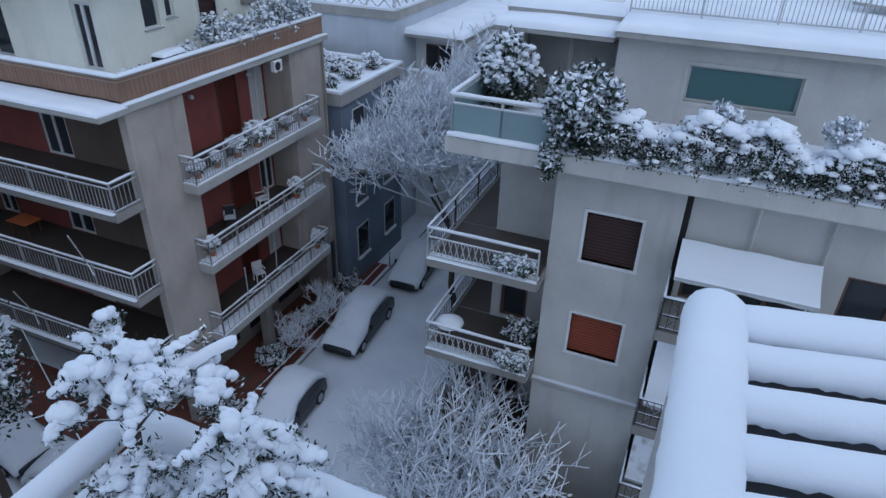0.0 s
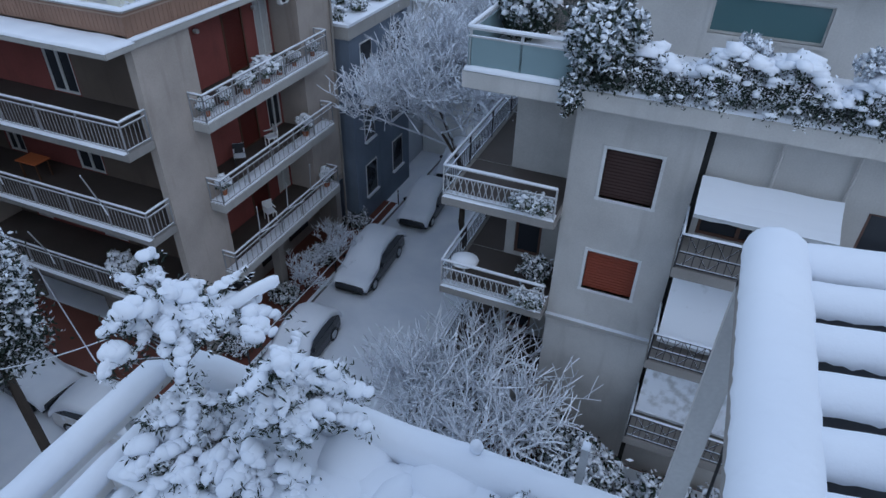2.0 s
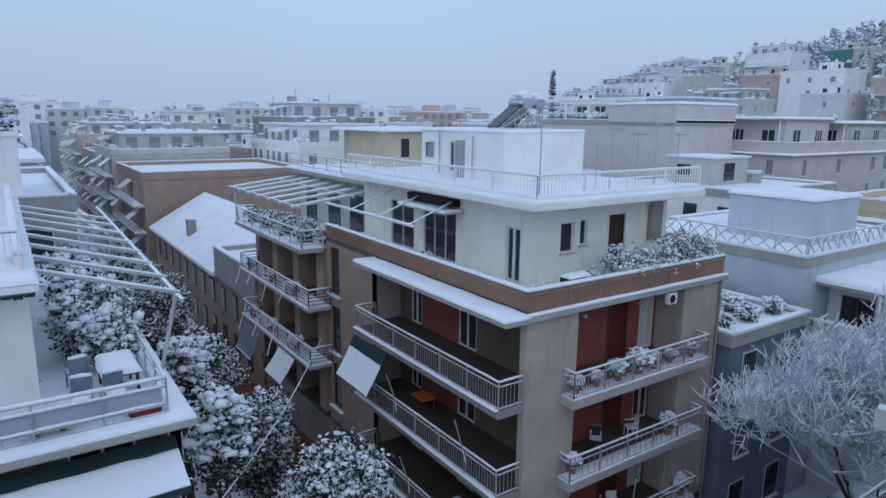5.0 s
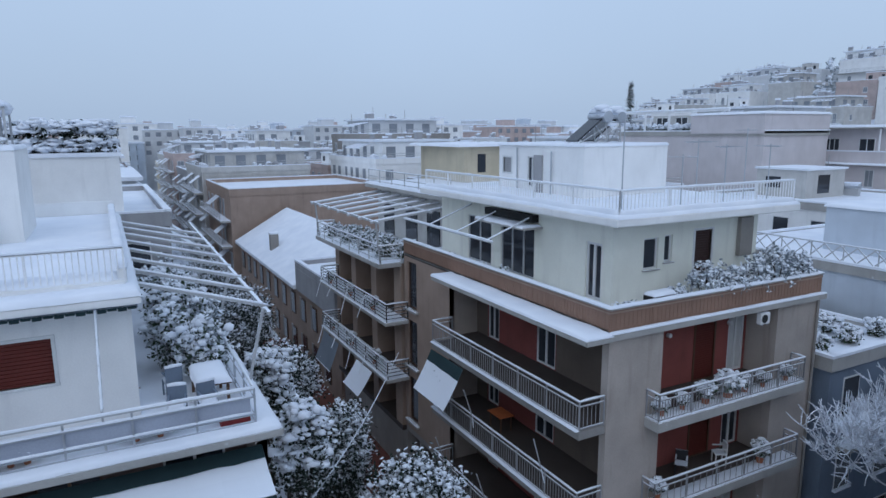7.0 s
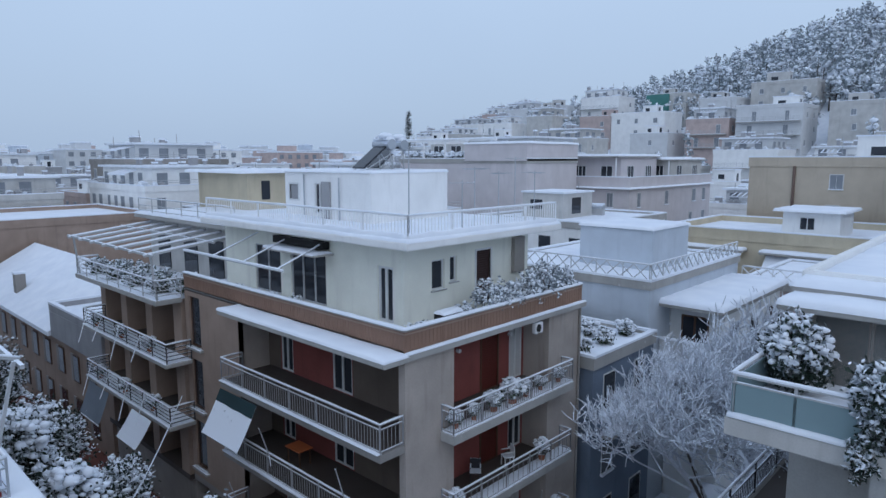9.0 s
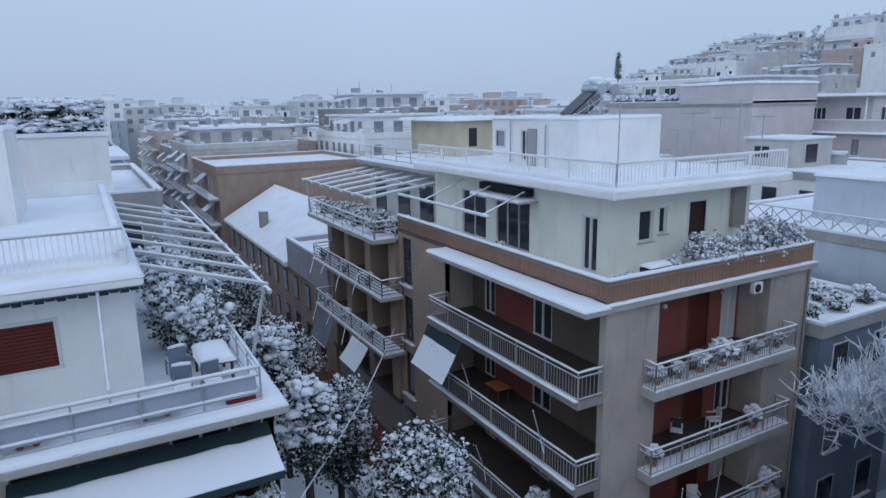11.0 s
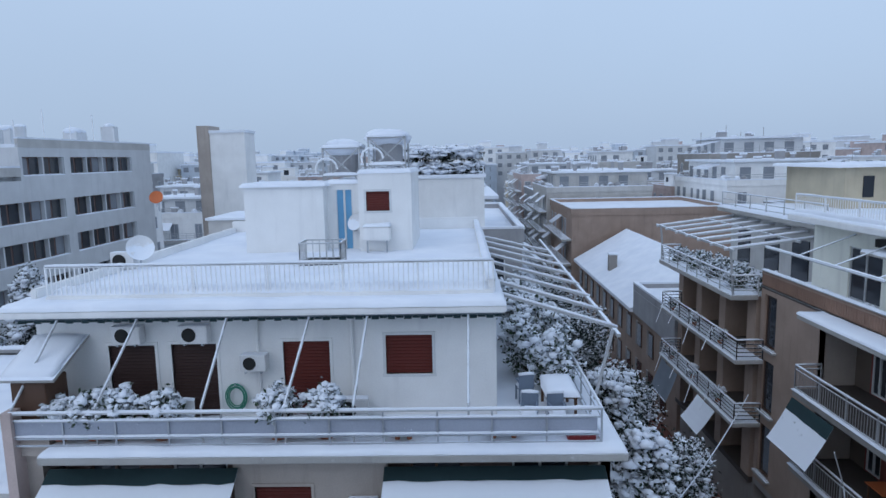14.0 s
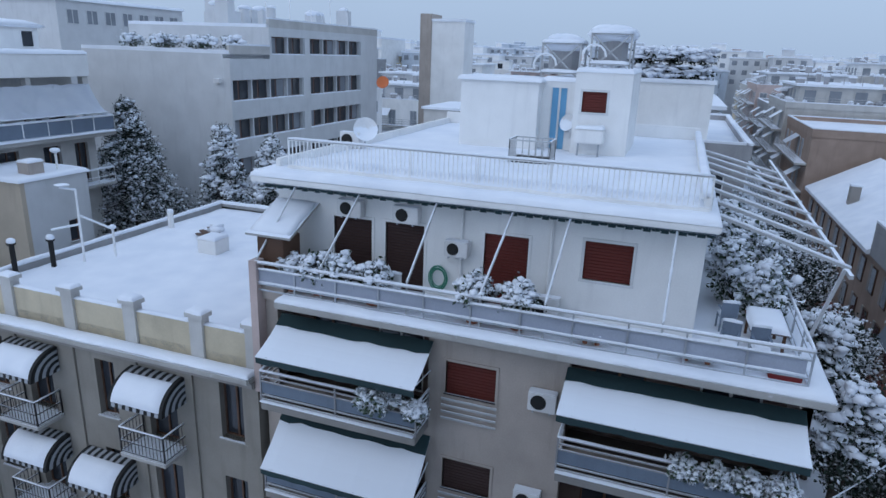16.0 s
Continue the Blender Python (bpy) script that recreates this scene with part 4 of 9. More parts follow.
# open corner with balconies
wall("corner_side", "offwhite", B, ("x", -2.952, -1), 15.102, 16.4, 0, 13.0, 0.3)
wall("corner_back", "offwhite", B, ("y", 16.4, -1), -4.9, -2.652, 0, 13.0, 0.25, [(-4.6, -3.75, z + 0.05, z + 2.2) for z in (6.7, 3.5)], label="grey-white rendered wall")
for z in (6.7, 3.5):
    window(B, ("y", 16.4, -1), -4.6, -3.75, z + 0.05, z + 2.2, 1, "brownwin", "glass", -0.08, False, "glazed_door", 0.09)
wall("street_wall", "offwhite", B, ("x", -4.9, -1), 16.66, 33.0, 0, 13.0, 0.25, [(u, u + 1.2, z + 0.1, z + 2.2) for z in (9.85, 6.7, 3.5) for u in (18, 21, 24.5, 28)])
for z in (9.85, 6.7, 3.5):
    for u in (18, 21, 24.5, 28):
        window(B, ("x", -4.9, -1), u, u + 1.2, z + 0.1, z + 2.2, 2, "woodframe", "glass", -0.1, False)
    bb = bx("balcony", "dryslab", B, -6.15, -2.95, 13.95, 16.38, z - 0.32, z - 0.05, 0.02, "wrap-round balcony slab")
    bb2 = bx("balcony", "dryslab", B, -6.15, -4.92, 16.4, 24.0, z - 0.32, z - 0.05, 0.02, "balcony slab along the street")
    railing(bb, ("y", 14.0, -1), -6.1, -3.0, 0, z - 0.05, 0.95, (1.0, 0.72, 0.12), 0, 0.7, "rail", 3.1, 0.06)
    railing(bb2, ("x", -6.1, -1), 14.0, 24.0, 0, z - 0.05, 0.95, (1.0, 0.72, 0.12), 0.14, 0.72, "darkrail", 2.0, 0.06, joined=True)
    for q in range(17):
        u = -6.05 + q * 0.18
        part("lattice_bar", beam(bmesh.new(), (u, 14.0, z + 0.08), (u + 0.14, 14.0, z + 0.62), 0.02), "rail", bb)
        part("lattice_bar", beam(bmesh.new(), (u + 0.14, 14.02, z + 0.08), (u, 14.02, z + 0.62), 0.02), "rail", bb)
    piece("shade_floor_sheet", "loggiafloor", bb, -6.0, -3.0, 14.3, 16.36, z - 0.05, z - 0.042)
    piece("shade_floor_sheet", "loggiafloor", bb2, -6.0, -4.95, 16.42, 23.9, z - 0.05, z - 0.042)
    snow_layer("snow", bb, -6.12, -2.98, 13.95, 14.3, z - 0.05, 0.08, 0.3)
bx("moulding", "slab", B, -2.98, 0.13, 14.66, 14.8, 5.95, 6.08)
# terrace band, glass balustrade
bx("terrace_band", "offwhite", B, -5.7, 12.0, 14.0, 33.0, 12.98, 13.42, 0.02, "broad rendered band under the roof terrace")
snow_layer("terrace_snow", B, -5.68, 11.9, 14.05, 32.9, 13.42, 0.1, 0.8, 0.04, 12)
FT = ("y", 14.1, -1)
gl = bx("glass_balustrade", "paleglass", B, -5.55, -3.0, 14.1, 14.13, 13.5, 14.2, 0.0, "green tinted glass balustrade")
fpiece("handrail", "rail", gl, FT, -5.6, -2.9, -0.05, 0.02, 14.38, 14.44)
fpiece("handrail", "rail", gl, FT, -5.6, -2.9, -0.05, 0.02, 14.2, 14.24)
for u in (-5.55, -4.3, -3.05):
    fpiece("post", "rail", gl, FT, u - 0.03, u + 0.03, -0.06, 0.0, 13.42, 14.42)
snow_ridge("snow", gl, (-5.6, 14.12, 14.43), (-2.9, 14.12, 14.43), 0.09, 0.07)
snow_ridge("snow", gl, (-5.65, 14.08, 13.43), (-3.0, 14.08, 13.43), 0.22, 0.1)
gl2 = bx("glass_balustrade", "paleglass", B, -5.6, -5.57, 14.1, 20.0, 13.5, 14.3, 0.0, "green tinted glass balustrade")
piece("handrail", "rail", gl2, -5.63, -5.55, 14.1, 20.0, 14.38, 14.44)
snow_ridge("snow", gl2, (-5.6, 14.1, 14.43), (-5.6, 20.0, 14.43), 0.09, 0.07)
# penthouse with green glass and snowy eaves
wall("penthouse_wall", "offwhite", B, ("y", 17.2, -1), -2.3, 12, 13.4, 15.75, 0.25, [(-0.5, 2.1, 14.15, 15.05), (5.5, 8.5, 14.15, 15.05)], label="grey-white penthouse wall")
for u in (-0.5, 5.5):
    w_ = window(B, ("y", 17.2, -1), u, u + 2.6, 14.15, 15.05, 1, "offwhite", "greenglass", -0.08, False, "window", 0.05, True)
bx("penthouse_core", "darkin", B, -2.2, 11.9, 17.5, 33, 13.4, 15.7)
for u in (-4.9, -3.6):
    window(B, ("y", 17.7, -1), u, u + 1.28, 13.45, 15.4, 1, "stone", "greenglass", -0.03, False, "glazed_screen", 0.05)
bx("screen_side", "offwhite", B, -4.95, -2.3, 17.75, 33, 13.4, 15.4)
for y0, z0 in ((17.0, 15.55), (18.2, 15.85)):
    ev = bx("eave", "slab", B, -5.6, -2.4, y0, y0 + 2.2, z0 - 0.15, z0, 0.02, "stepped white eave")
    snow_layer("snow", ev, -5.6, -2.4, y0, y0 + 2.0, z0, 0.2, 0.35, 0.04, 3, 0.04)
ev = bx("eave", "slab", B, -2.35, 12, 16.7, 19.0, 15.6, 15.78, 0.02, "white eave")
snow_layer("snow", ev, -2.35, 11.9, 16.7, 18.8, 15.78, 0.2, 0.4, 0.04, 5, 0.04)
bx("roof", "white", B, -5.6, 12.0, 19.2, 36.0, 15.3, 15.9, 0.03, "flat white roof")
snow_layer("roof_snow", B, -5.4, 11.9, 19.3, 35.8, 15.9, 0.12, 0.8, 0.04, 7)
for y_ in (19.3, 35.9):
    bx("roof_kerb", "white", B, -5.6, -2.6, y_ - 0.15, y_ + 0.1, 15.9, 16.15, 0.03)
bx("roof_kerb", "white", B, -5.62, -5.35, 19.3, 36.0, 15.9, 16.15, 0.03)
rb = part("roof_railing", beam(bmesh.new(), (-2.3, 18.4, 16.85), (12, 18.4, 16.85), 0.05), "rail", B, "white roof railing")
railing(rb, ("y", 18.4, -1), -2.3, 12.0, 0, 15.95, 0.9, (1.0, 0.12), 0.11, 1.0, "rail", 1.8, 0.05)
hb = bx("roof_hut", "white", B, 0.6, 6.0, 24.0, 29.0, 15.9, 18.1, 0.03, "white stair hut on the roof")
snow_layer("snow", hb, 0.5, 6.1, 23.9, 29.1, 18.1, 0.15, 0.5)
piece("door", "grey", hb, 0.9, 1.6, 23.95, 24.02, 16.0, 17.8)
part("lean_to", beam(bmesh.new(), (4.0, 21.0, 16.2), (6.0, 24.0, 17.8), 2.0, 0.1), "slab", B)
for x in (1.9, 2.2):
    antenna(x - 1.6, 24.5, 18.1, 3.0, yaw=x)

# hedge and bushes on that terrace
hedge = thing("hedge", "long dark hedge thick with snow on the terrace edge", "hedge", (4, 14.4, 13.42), kind="stuff")
rng = np.random.default_rng(11)
n_ = 1500
hx = rng.uniform(-3.2, 11.5, n_)
crown = 0.62 + 0.16 * np.sin(hx * 1.9) + 0.12 * np.sin(hx * 4.3 + 1)
hd = rng.uniform(-1, 1, n_)
hz = rng.uniform(0, 1, n_)
hc = np.stack([hx, 14.42 + hd * 0.55 * (1 - 0.3 * hz) - 0.1 * (hz < 0.3), 13.5 + hz * crown * 1.45], axis=1)
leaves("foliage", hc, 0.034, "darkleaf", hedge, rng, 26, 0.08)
top_ = hc[(hz > 0.55) | ((hd < -0.5) & (rng.uniform(0, 1, n_) > 0.72))]
blobs("snow", top_ + np.array([0, 0, 0.05]), rng.uniform(0.05, 0.14, len(top_)), "snow", hedge, 0.6, rng, label="lumps of fresh snow")
cap = np.stack([rng.uniform(-2.0, 11.5, 420), rng.uniform(14.1, 14.85, 420), np.zeros(420)], axis=1)
cap[:, 2] = 13.5 + 1.42 * (0.62 + 0.16 * np.sin(cap[:, 0] * 1.9) + 0.12 * np.sin(cap[:, 0] * 4.3 + 1)) + 0.02
blobs("snow_cap", cap, rng.uniform(0.1, 0.26, 420), "snow", hedge, 0.5, rng, label="thick cap of snow")
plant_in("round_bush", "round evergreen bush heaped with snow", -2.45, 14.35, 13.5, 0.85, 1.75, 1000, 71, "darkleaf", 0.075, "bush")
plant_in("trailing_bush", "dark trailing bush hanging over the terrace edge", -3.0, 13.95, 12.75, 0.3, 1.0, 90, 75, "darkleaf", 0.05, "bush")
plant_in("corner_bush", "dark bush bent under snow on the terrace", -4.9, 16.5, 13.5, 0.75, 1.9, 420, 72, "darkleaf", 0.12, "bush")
for i in range(3):
    plant_in("twiggy_shrub", "frosted twiggy shrub in the hedge", 0.5 + i * 2.3, 14.7, 14.3, 0.35, 0.6, 70, 76 + i, "frost", 0.04, "shrub", "hedge shrubs")
plant_in("balcony_palm", "dark palm-like plant on a balcony", -3.55, 15.1, 6.65, 0.5, 1.1, 90, 83, "darkleaf", 0.03, "plant")
for i, (x, z) in enumerate([(-3.9, 9.8), (-3.4, 9.8), (-3.6, 6.65), (-3.2, 6.65)]):
    plant_in("balcony_plant", "snowy plant trailing over the balcony rail", x, 13.95, z + 0.15, 0.3, 0.5, 60, 85 + i, "leaf", 0.07, "plant", "balcony plants")
tbl = thing("round_table", "round balcony table under a dome of snow", "table", (-5.6, 14.6, 6.65))
part("leg", beam(bmesh.new(), (-5.6, 14.6, 6.65), (-5.6, 14.6, 7.3), 0.06, sides=8), "rail", tbl)
bm = bmesh.new()
bmesh.ops.create_cone(bm, cap_ends=True, segments=20, radius1=0.42, radius2=0.42, depth=0.03, matrix=Matrix.Translation((-5.6, 14.6, 7.31)))
part("top", bm, "whiteplastic", tbl)
blobs("snow", [(-5.6, 14.6, 7.34)], [0.4], "snow", tbl, 0.4, np.random.default_rng(2), True, 0.05)

# ---- building with a white penthouse and roof terrace ----
C = thing("apartment_building", "beige apartment building with a white penthouse and a snowy flat roof", "building", (-16, -5, 0))
FC = ("x", -16.0, 1)
CZ = [2.95, 6.05, 9.15]
holesC = []
for z in CZ:
    holesC += [(-11.8, -6.9, z, z + 2.55), (-6.37, -4.93, z + 0.9, z + 1.95), (-3.0, 2.35, z, z + 2.55)]
wall("front_wall", "beige", C, FC, -12.3, 2.6, 0, 12.05, 0.3, holesC, label="beige rendered front")
wall("street_side", "beige", C, ("y", 2.6, 1), -34, -16, 0, 12.05, 0.3, [(u, u + 1.3, z + 0.2, z + 2.3) for z in CZ for u in (-32, -28, -24, -20)])
for z in CZ:
    for u in (-32, -28, -24, -20):
        window(C, ("y", 2.6, 1), u, u + 1.3, z + 0.2, z + 2.3, 2, "woodframe", "glass", -0.1, False)
bx("party_wall", "pink", C, -34, -15.6, -12.45, -12.2, 9.0, 13.25, label="pinkish party wall")
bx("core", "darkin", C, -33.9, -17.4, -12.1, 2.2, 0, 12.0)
for k, z in enumerate(CZ):
    shutter(C, FC, -6.37, -4.93, z + 0.9, z + 1.95, "shutter" if k == 2 else "darkshutter", -0.1, "beige")
    gr = fpiece("window_grille", "darkrail", C, FC, -6.4, -4.9, 0.05, 0.08, z + 0.95, z + 0.99)
    for q in range(4):
        fpiece("grille_bar", "rail", C, FC, -6.45, -4.85, 0.08, 0.11, z + 0.18 + q * 0.2, z + 0.24 + q * 0.2)
    for a, b in ((-11.8, -6.9), (-3.0, 2.35)):
        # recessed glazed back wall behind each balcony
        FCb = ("x", -17.2, 1)
        # wall colour already holds the shade of the recess
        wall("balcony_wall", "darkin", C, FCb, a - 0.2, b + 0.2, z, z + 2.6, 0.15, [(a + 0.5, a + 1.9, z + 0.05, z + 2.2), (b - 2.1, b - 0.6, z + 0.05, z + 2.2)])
        window(C, FCb, a + 0.5, a + 1.9, z + 0.05, z + 2.2, 2, "woodframe", "glass", -0.05, False, "glazed_door")
        window(C, FCb, b - 2.1, b - 0.6, z + 0.05, z + 2.2, 2, "frame", "glass", -0.05, False, "glazed_door")
        bc = bx("balcony", "dryslab", C, -17.15, -14.95, a, b + 0.05, z - 0.28, z - 0.02, 0.02, "balcony slab with a pale edge")
        railing(bc, ("x", -15.0, 1), a, b + 0.05, 0, z - 0.02, 1.0, (1.0, 0.84, 0.68, 0.24, 0.1), 0, 0.8, "greyrail", 2.4, 0.06, 0.95)
        fpiece("panel", "bluegrey", bc, ("x", -15.0, 1), a, b + 0.05, -0.02, -0.01, z + 0.25, z + 0.6)
        piece("shade_floor_sheet", "loggiafloor", bc, -17.1, -15.2, a, b, z - 0.02, z - 0.012)
        snow_ridge("snow_edge", bc, (-14.97, a, z - 0.01), (-14.97, b, z - 0.01), 0.14, 0.06)
# terrace slab on top
sl = bx("terrace_slab", "slab", C, -34, -15.3, -11.45, 2.87, 12.03, 12.25, 0.03, "projecting terrace slab with a pale stained edge")
snow_layer("snow", sl, -33.9, -15.32, -11.43, 2.85, 12.25, 0.12, 0.5, 0.04, 21, 0.01)
piece("terrace_slab", "beige", C, -16.2, -15.85, -12.3, -11.45, 12.03, 12.6)
rl = part("terrace_railing", beam(bmesh.new(), (-15.7, -12.3, 13.2), (-15.7, 2.3, 13.2), 0.05), "rail", C, "grey metal railing with a blue-grey cloth band")
railing(rl, ("x", -15.7, 1), -12.3, 2.3, 0, 12.3, 0.92, (1.0, 0.78, 0.3, 0.1), 0, 0.8, "steel", 1.35, 0.06)
railing(rl, ("y", 2.3, 1), -33, -15.7, 0, 12.3, 0.92, (1.0, 0.78, 0.3, 0.1), 0, 0.8, "steel", 1.35, 0.06)
piece("cloth_band", "cloth", rl, -15.74, -15.72, -12.2, 2.2, 12.62, 12.98)
for z in (13.02, 12.6):
    snow_ridge("snow", rl, (-15.7, -12.2, z), (-15.7, 2.2, z), 0.06, 0.05, 0.4)
# penthouse
FP = ("x", -17.5, 1)
hp = [(-3.1, -1.85, 13.52, 14.6), (-5.88, -4.62, 12.35, 14.46), (-8.93, -7.7, 12.35, 14.42), (-10.65, -9.38, 12.35, 14.4)]
wall("penthouse_wall", "white", C, FP, -12.6, -0.13, 12.25, 15.4, 0.25, hp, label="white rendered penthouse wall")
shutter(C, FP, *hp[0], "shutter", -0.05, "frame")
for h in hp[1:]:
    shutter(C, FP, *h, "shutter" if h is hp[1] else "darkshutter", -0.06, "white")
wall("penthouse_side", "white", C, ("y", -0.13, 1), -33, -17.75, 12.25, 15.4, 0.25, [(-20.5, -19.4, 12.4, 14.4)])
window(C, ("y", -0.13, 1), -20.5, -19.4, 12.4, 14.4, 2, "woodframe")
bx("penthouse_core", "darkin", C, -32.9, -17.9, -12.5, -0.5, 12.2, 15.35)
for u in (-6.55, -4.0):
    part("rain_pipe", beam(bmesh.new(), (-17.44, u, 12.3), (-17.44, u, 15.4), 0.1, sides=8), "white", C)
ro = bx("roof_slab", "white", C, -33.2, -16.5, -12.9, 0.08, 15.4, 15.6, 0.03, "projecting white roof slab")
snow_layer("snow", ro, -33.1, -16.52, -12.88, 0.06, 15.6, 0.16, 0.5, 0.04, 22, 0.03)
# thin dark strip drawn in for the shade below the roof slab
piece("eave_shade_strip", "bluegrey", C, -16.9, -16.86, -12.7, 0.0, 15.25, 15.4)
for k in range(60):
    u = -12.6 + k * 0.21
    fpiece("valance", "darkawning", C, ("x", -16.84, 1), u, u + 0.19, 0.0, 0.02, 15.2 + 0.03 * (k % 2), 15.3)
bx("roof_upstand", "white", C, -17.5, -17.25, -12.1, -0.2, 15.6, 15.82, 0.02)
rf = part("roof_fence", beam(bmesh.new(), (-17.38, -12.1, 16.62), (-17.38, -0.2, 16.62), 0.05), "rail", C, "white barred roof fence caked with snow")
railing(rf, ("x", -17.38, 1), -12.1, -0.2, 0, 15.78, 0.84, (1.0, 0.08), 0.13, 1.0, "whiterail", 2.0, 0.06, 0, 0.05, bar_w=0.028)
snow_ridge("drift", C, (-17.6, -12.0, 15.7), (-17.6, -0.3, 15.7), 0.5, 0.36)
bx("roof_kerb", "white", C, -33.0, -17.4, -0.35, -0.15, 15.6, 16.1, 0.03)
snow_ridge("snow", C, (-33.0, -0.25, 16.1), (-17.4, -0.25, 16.1), 0.26, 0.1)
bx("roof_kerb", "white", C, -33.0, -17.4, -12.6, -12.4, 15.6, 16.0, 0.03)
bx("roof_kerb", "white", C, -33.2, -33.0, -12.6, -0.15, 15.6, 16.3, 0.03)
# roof huts
hut = bx("stair_hut", "white", C, -28.5, -25.5, -9.4, -6.3, 15.6, 18.3, 0.02, "white stair hut on the roof")
snow_layer("snow", hut, -28.6, -25.4, -9.5, -6.2, 18.3, 0.15, 0.5, 0.03, 1, 0.03)
FHc = ("x", -26.2, 1)
wall("lift_hut", "white", C, FHc, -6.3, -4.95, 15.6, 18.35, 0.2, [(-5.95, -5.3, 15.75, 18.1)])
fpiece("blue_door", "bluepaint", C, FHc, -5.95, -5.3, -0.12, -0.06, 15.75, 18.1, "light blue door with white edges")
for u in (-5.95, -5.62, -5.3):
    fpiece("door_stile", "frame", C, FHc, u - 0.04, u + 0.04, -0.05, -0.02, 15.75, 18.1)
FH2 = ("x", -25.5, 1)
wall("water_hut", "white", C, FH2, -4.95, -2.9, 15.6, 18.75, 0.25, [(-4.65, -3.75, 17.3, 18.05)])
shutter(C, FH2, -4.65, -3.75, 17.3, 18.05, "shutter")
bx("hut_body", "white", C, -30, -25.8, -4.95, -2.9, 15.6, 18.75)
bx("hut_body", "white", C, -30, -26.45, -6.3, -4.95, 15.6, 18.35)
snow_layer("hut_snow", C, -30, -25.5, -4.95, -2.9, 18.75, 0.15, 0.4, 0.03, 2, 0.03)
snow_layer("hut_snow", C, -30, -26.2, -6.3, -4.95, 18.35, 0.15, 0.4, 0.03, 3, 0.03)
ci = bx("cistern", "white", C, -25.45, -24.9, -4.75, -3.7, 16.2, 16.75, 0.05)
snow_layer("snow", ci, -25.45, -24.9, -4.75, -3.7, 16.75, 0.1, 0.2)
part("cistern_leg", beam(bmesh.new(), (-25.1, -4.6, 15.7), (-25.1, -4.6, 16.2), 0.06), "steel", C)
part("cistern_leg", beam(bmesh.new(), (-25.1, -3.85, 15.7), (-25.1, -3.85, 16.2), 0.06), "steel", C)
# railed light well
cg = thing("roof_guard", "white metal guard rail box round a roof hatch", "guard rail", (-22.5, -5.8, 15.7))
for x0, y0, x1, y1 in ((-22.2, -6.5, -22.2, -5.1), (-23.2, -6.5, -23.2, -5.1), (-23.2, -6.5, -22.2, -6.5), (-23.2, -5.1, -22.2, -5.1)):
    for z in (16.5, 15.85):
        part("rail_bar", beam(bmesh.new(), (x0, y0, z), (x1, y1, z), 0.05), "rail", cg)
    for q in range(7):
        k = q / 6
        part("bar", beam(bmesh.new(), (x0 + (x1 - x0) * k, y0 + (y1 - y0) * k, 15.7), (x0 + (x1 - x0) * k, y0 + (y1 - y0) * k, 16.5), 0.025), "rail", cg)
part("hatch", box(bmesh.new(), -23.15, -22.25, -6.4, -5.2, 15.68, 15.85), "black", cg)


def dish(x, y, z, r, yaw, tilt=25, material="whiteplastic", label="satellite dish dusted with snow"):
    e = thing("satellite_dish", label, "satellite dish", (0, 0, 0), "satellite dishes")
    bm = bmesh.new()
    rings, seg = 4, 18
    prev = None
    for thick in (0.0, -0.03):
        g = []
        for i in range(rings + 1):
            q = r * i / rings
            g.append([bm.verts.new((q * math.cos(2 * math.pi * s / seg), -0.35 * q * q / r + thick, q * math.sin(2 * math.pi * s / seg))) for s in range(seg)] if i else [bm.verts.new((0, thick, 0))])
        for s in range(seg):
            bm.faces.new((g[0][0], g[1][s], g[1][(s + 1) % seg]))
            for i in range(1, rings):
                bm.faces.new((g[i][s], g[i + 1][s], g[i + 1][(s + 1) % seg], g[i][(s + 1) % seg]))
        if prev:
            for s in range(seg):
                bm.faces.new((prev[-1][s], prev[-1][(s + 1) % seg], g[-1][(s + 1) % seg], g[-1][s]))
        prev = g
    bmesh.ops.rotate(bm, verts=bm.verts, cent=(0, 0, 0), matrix=Matrix.Rotation(radians(-tilt), 3, "X"))
    bmesh.ops.translate(bm, verts=bm.verts, vec=(0, -0.1, r + 0.25))
    part("reflector", bm, material, e)
    part("mast", beam(bmesh.new(), (0, 0.1, 0), (0, 0.1, r + 0.3), 0.06, sides=8), "steel", e)
    part("feed_arm", beam(bmesh.new(), (0, -0.1, 0.3), (0, -r * 0.9, r * 0.9), 0.03), "steel", e)
    e.matrix_basis = pose(x, y, z, 0, 0, yaw)
    return e


dish(-22.3, -12.0, 15.7, 0.45, 120)
dish(-26.0, -5.05, 16.2, 0.35, 60)
od = dish(-23.9, -12.0, 17.55, 0.24, 100, 25, "orange", "orange satellite dish on a tall roof mast")
part("tall_mast", beam(bmesh.new(), (0, 0.1, -1.75), (0, 0.1, 0), 0.06, sides=8), "steel", od)
ac_unit(-22.2, -12.45, 15.75, ("x", 0, 1), 0.8, 0.6)
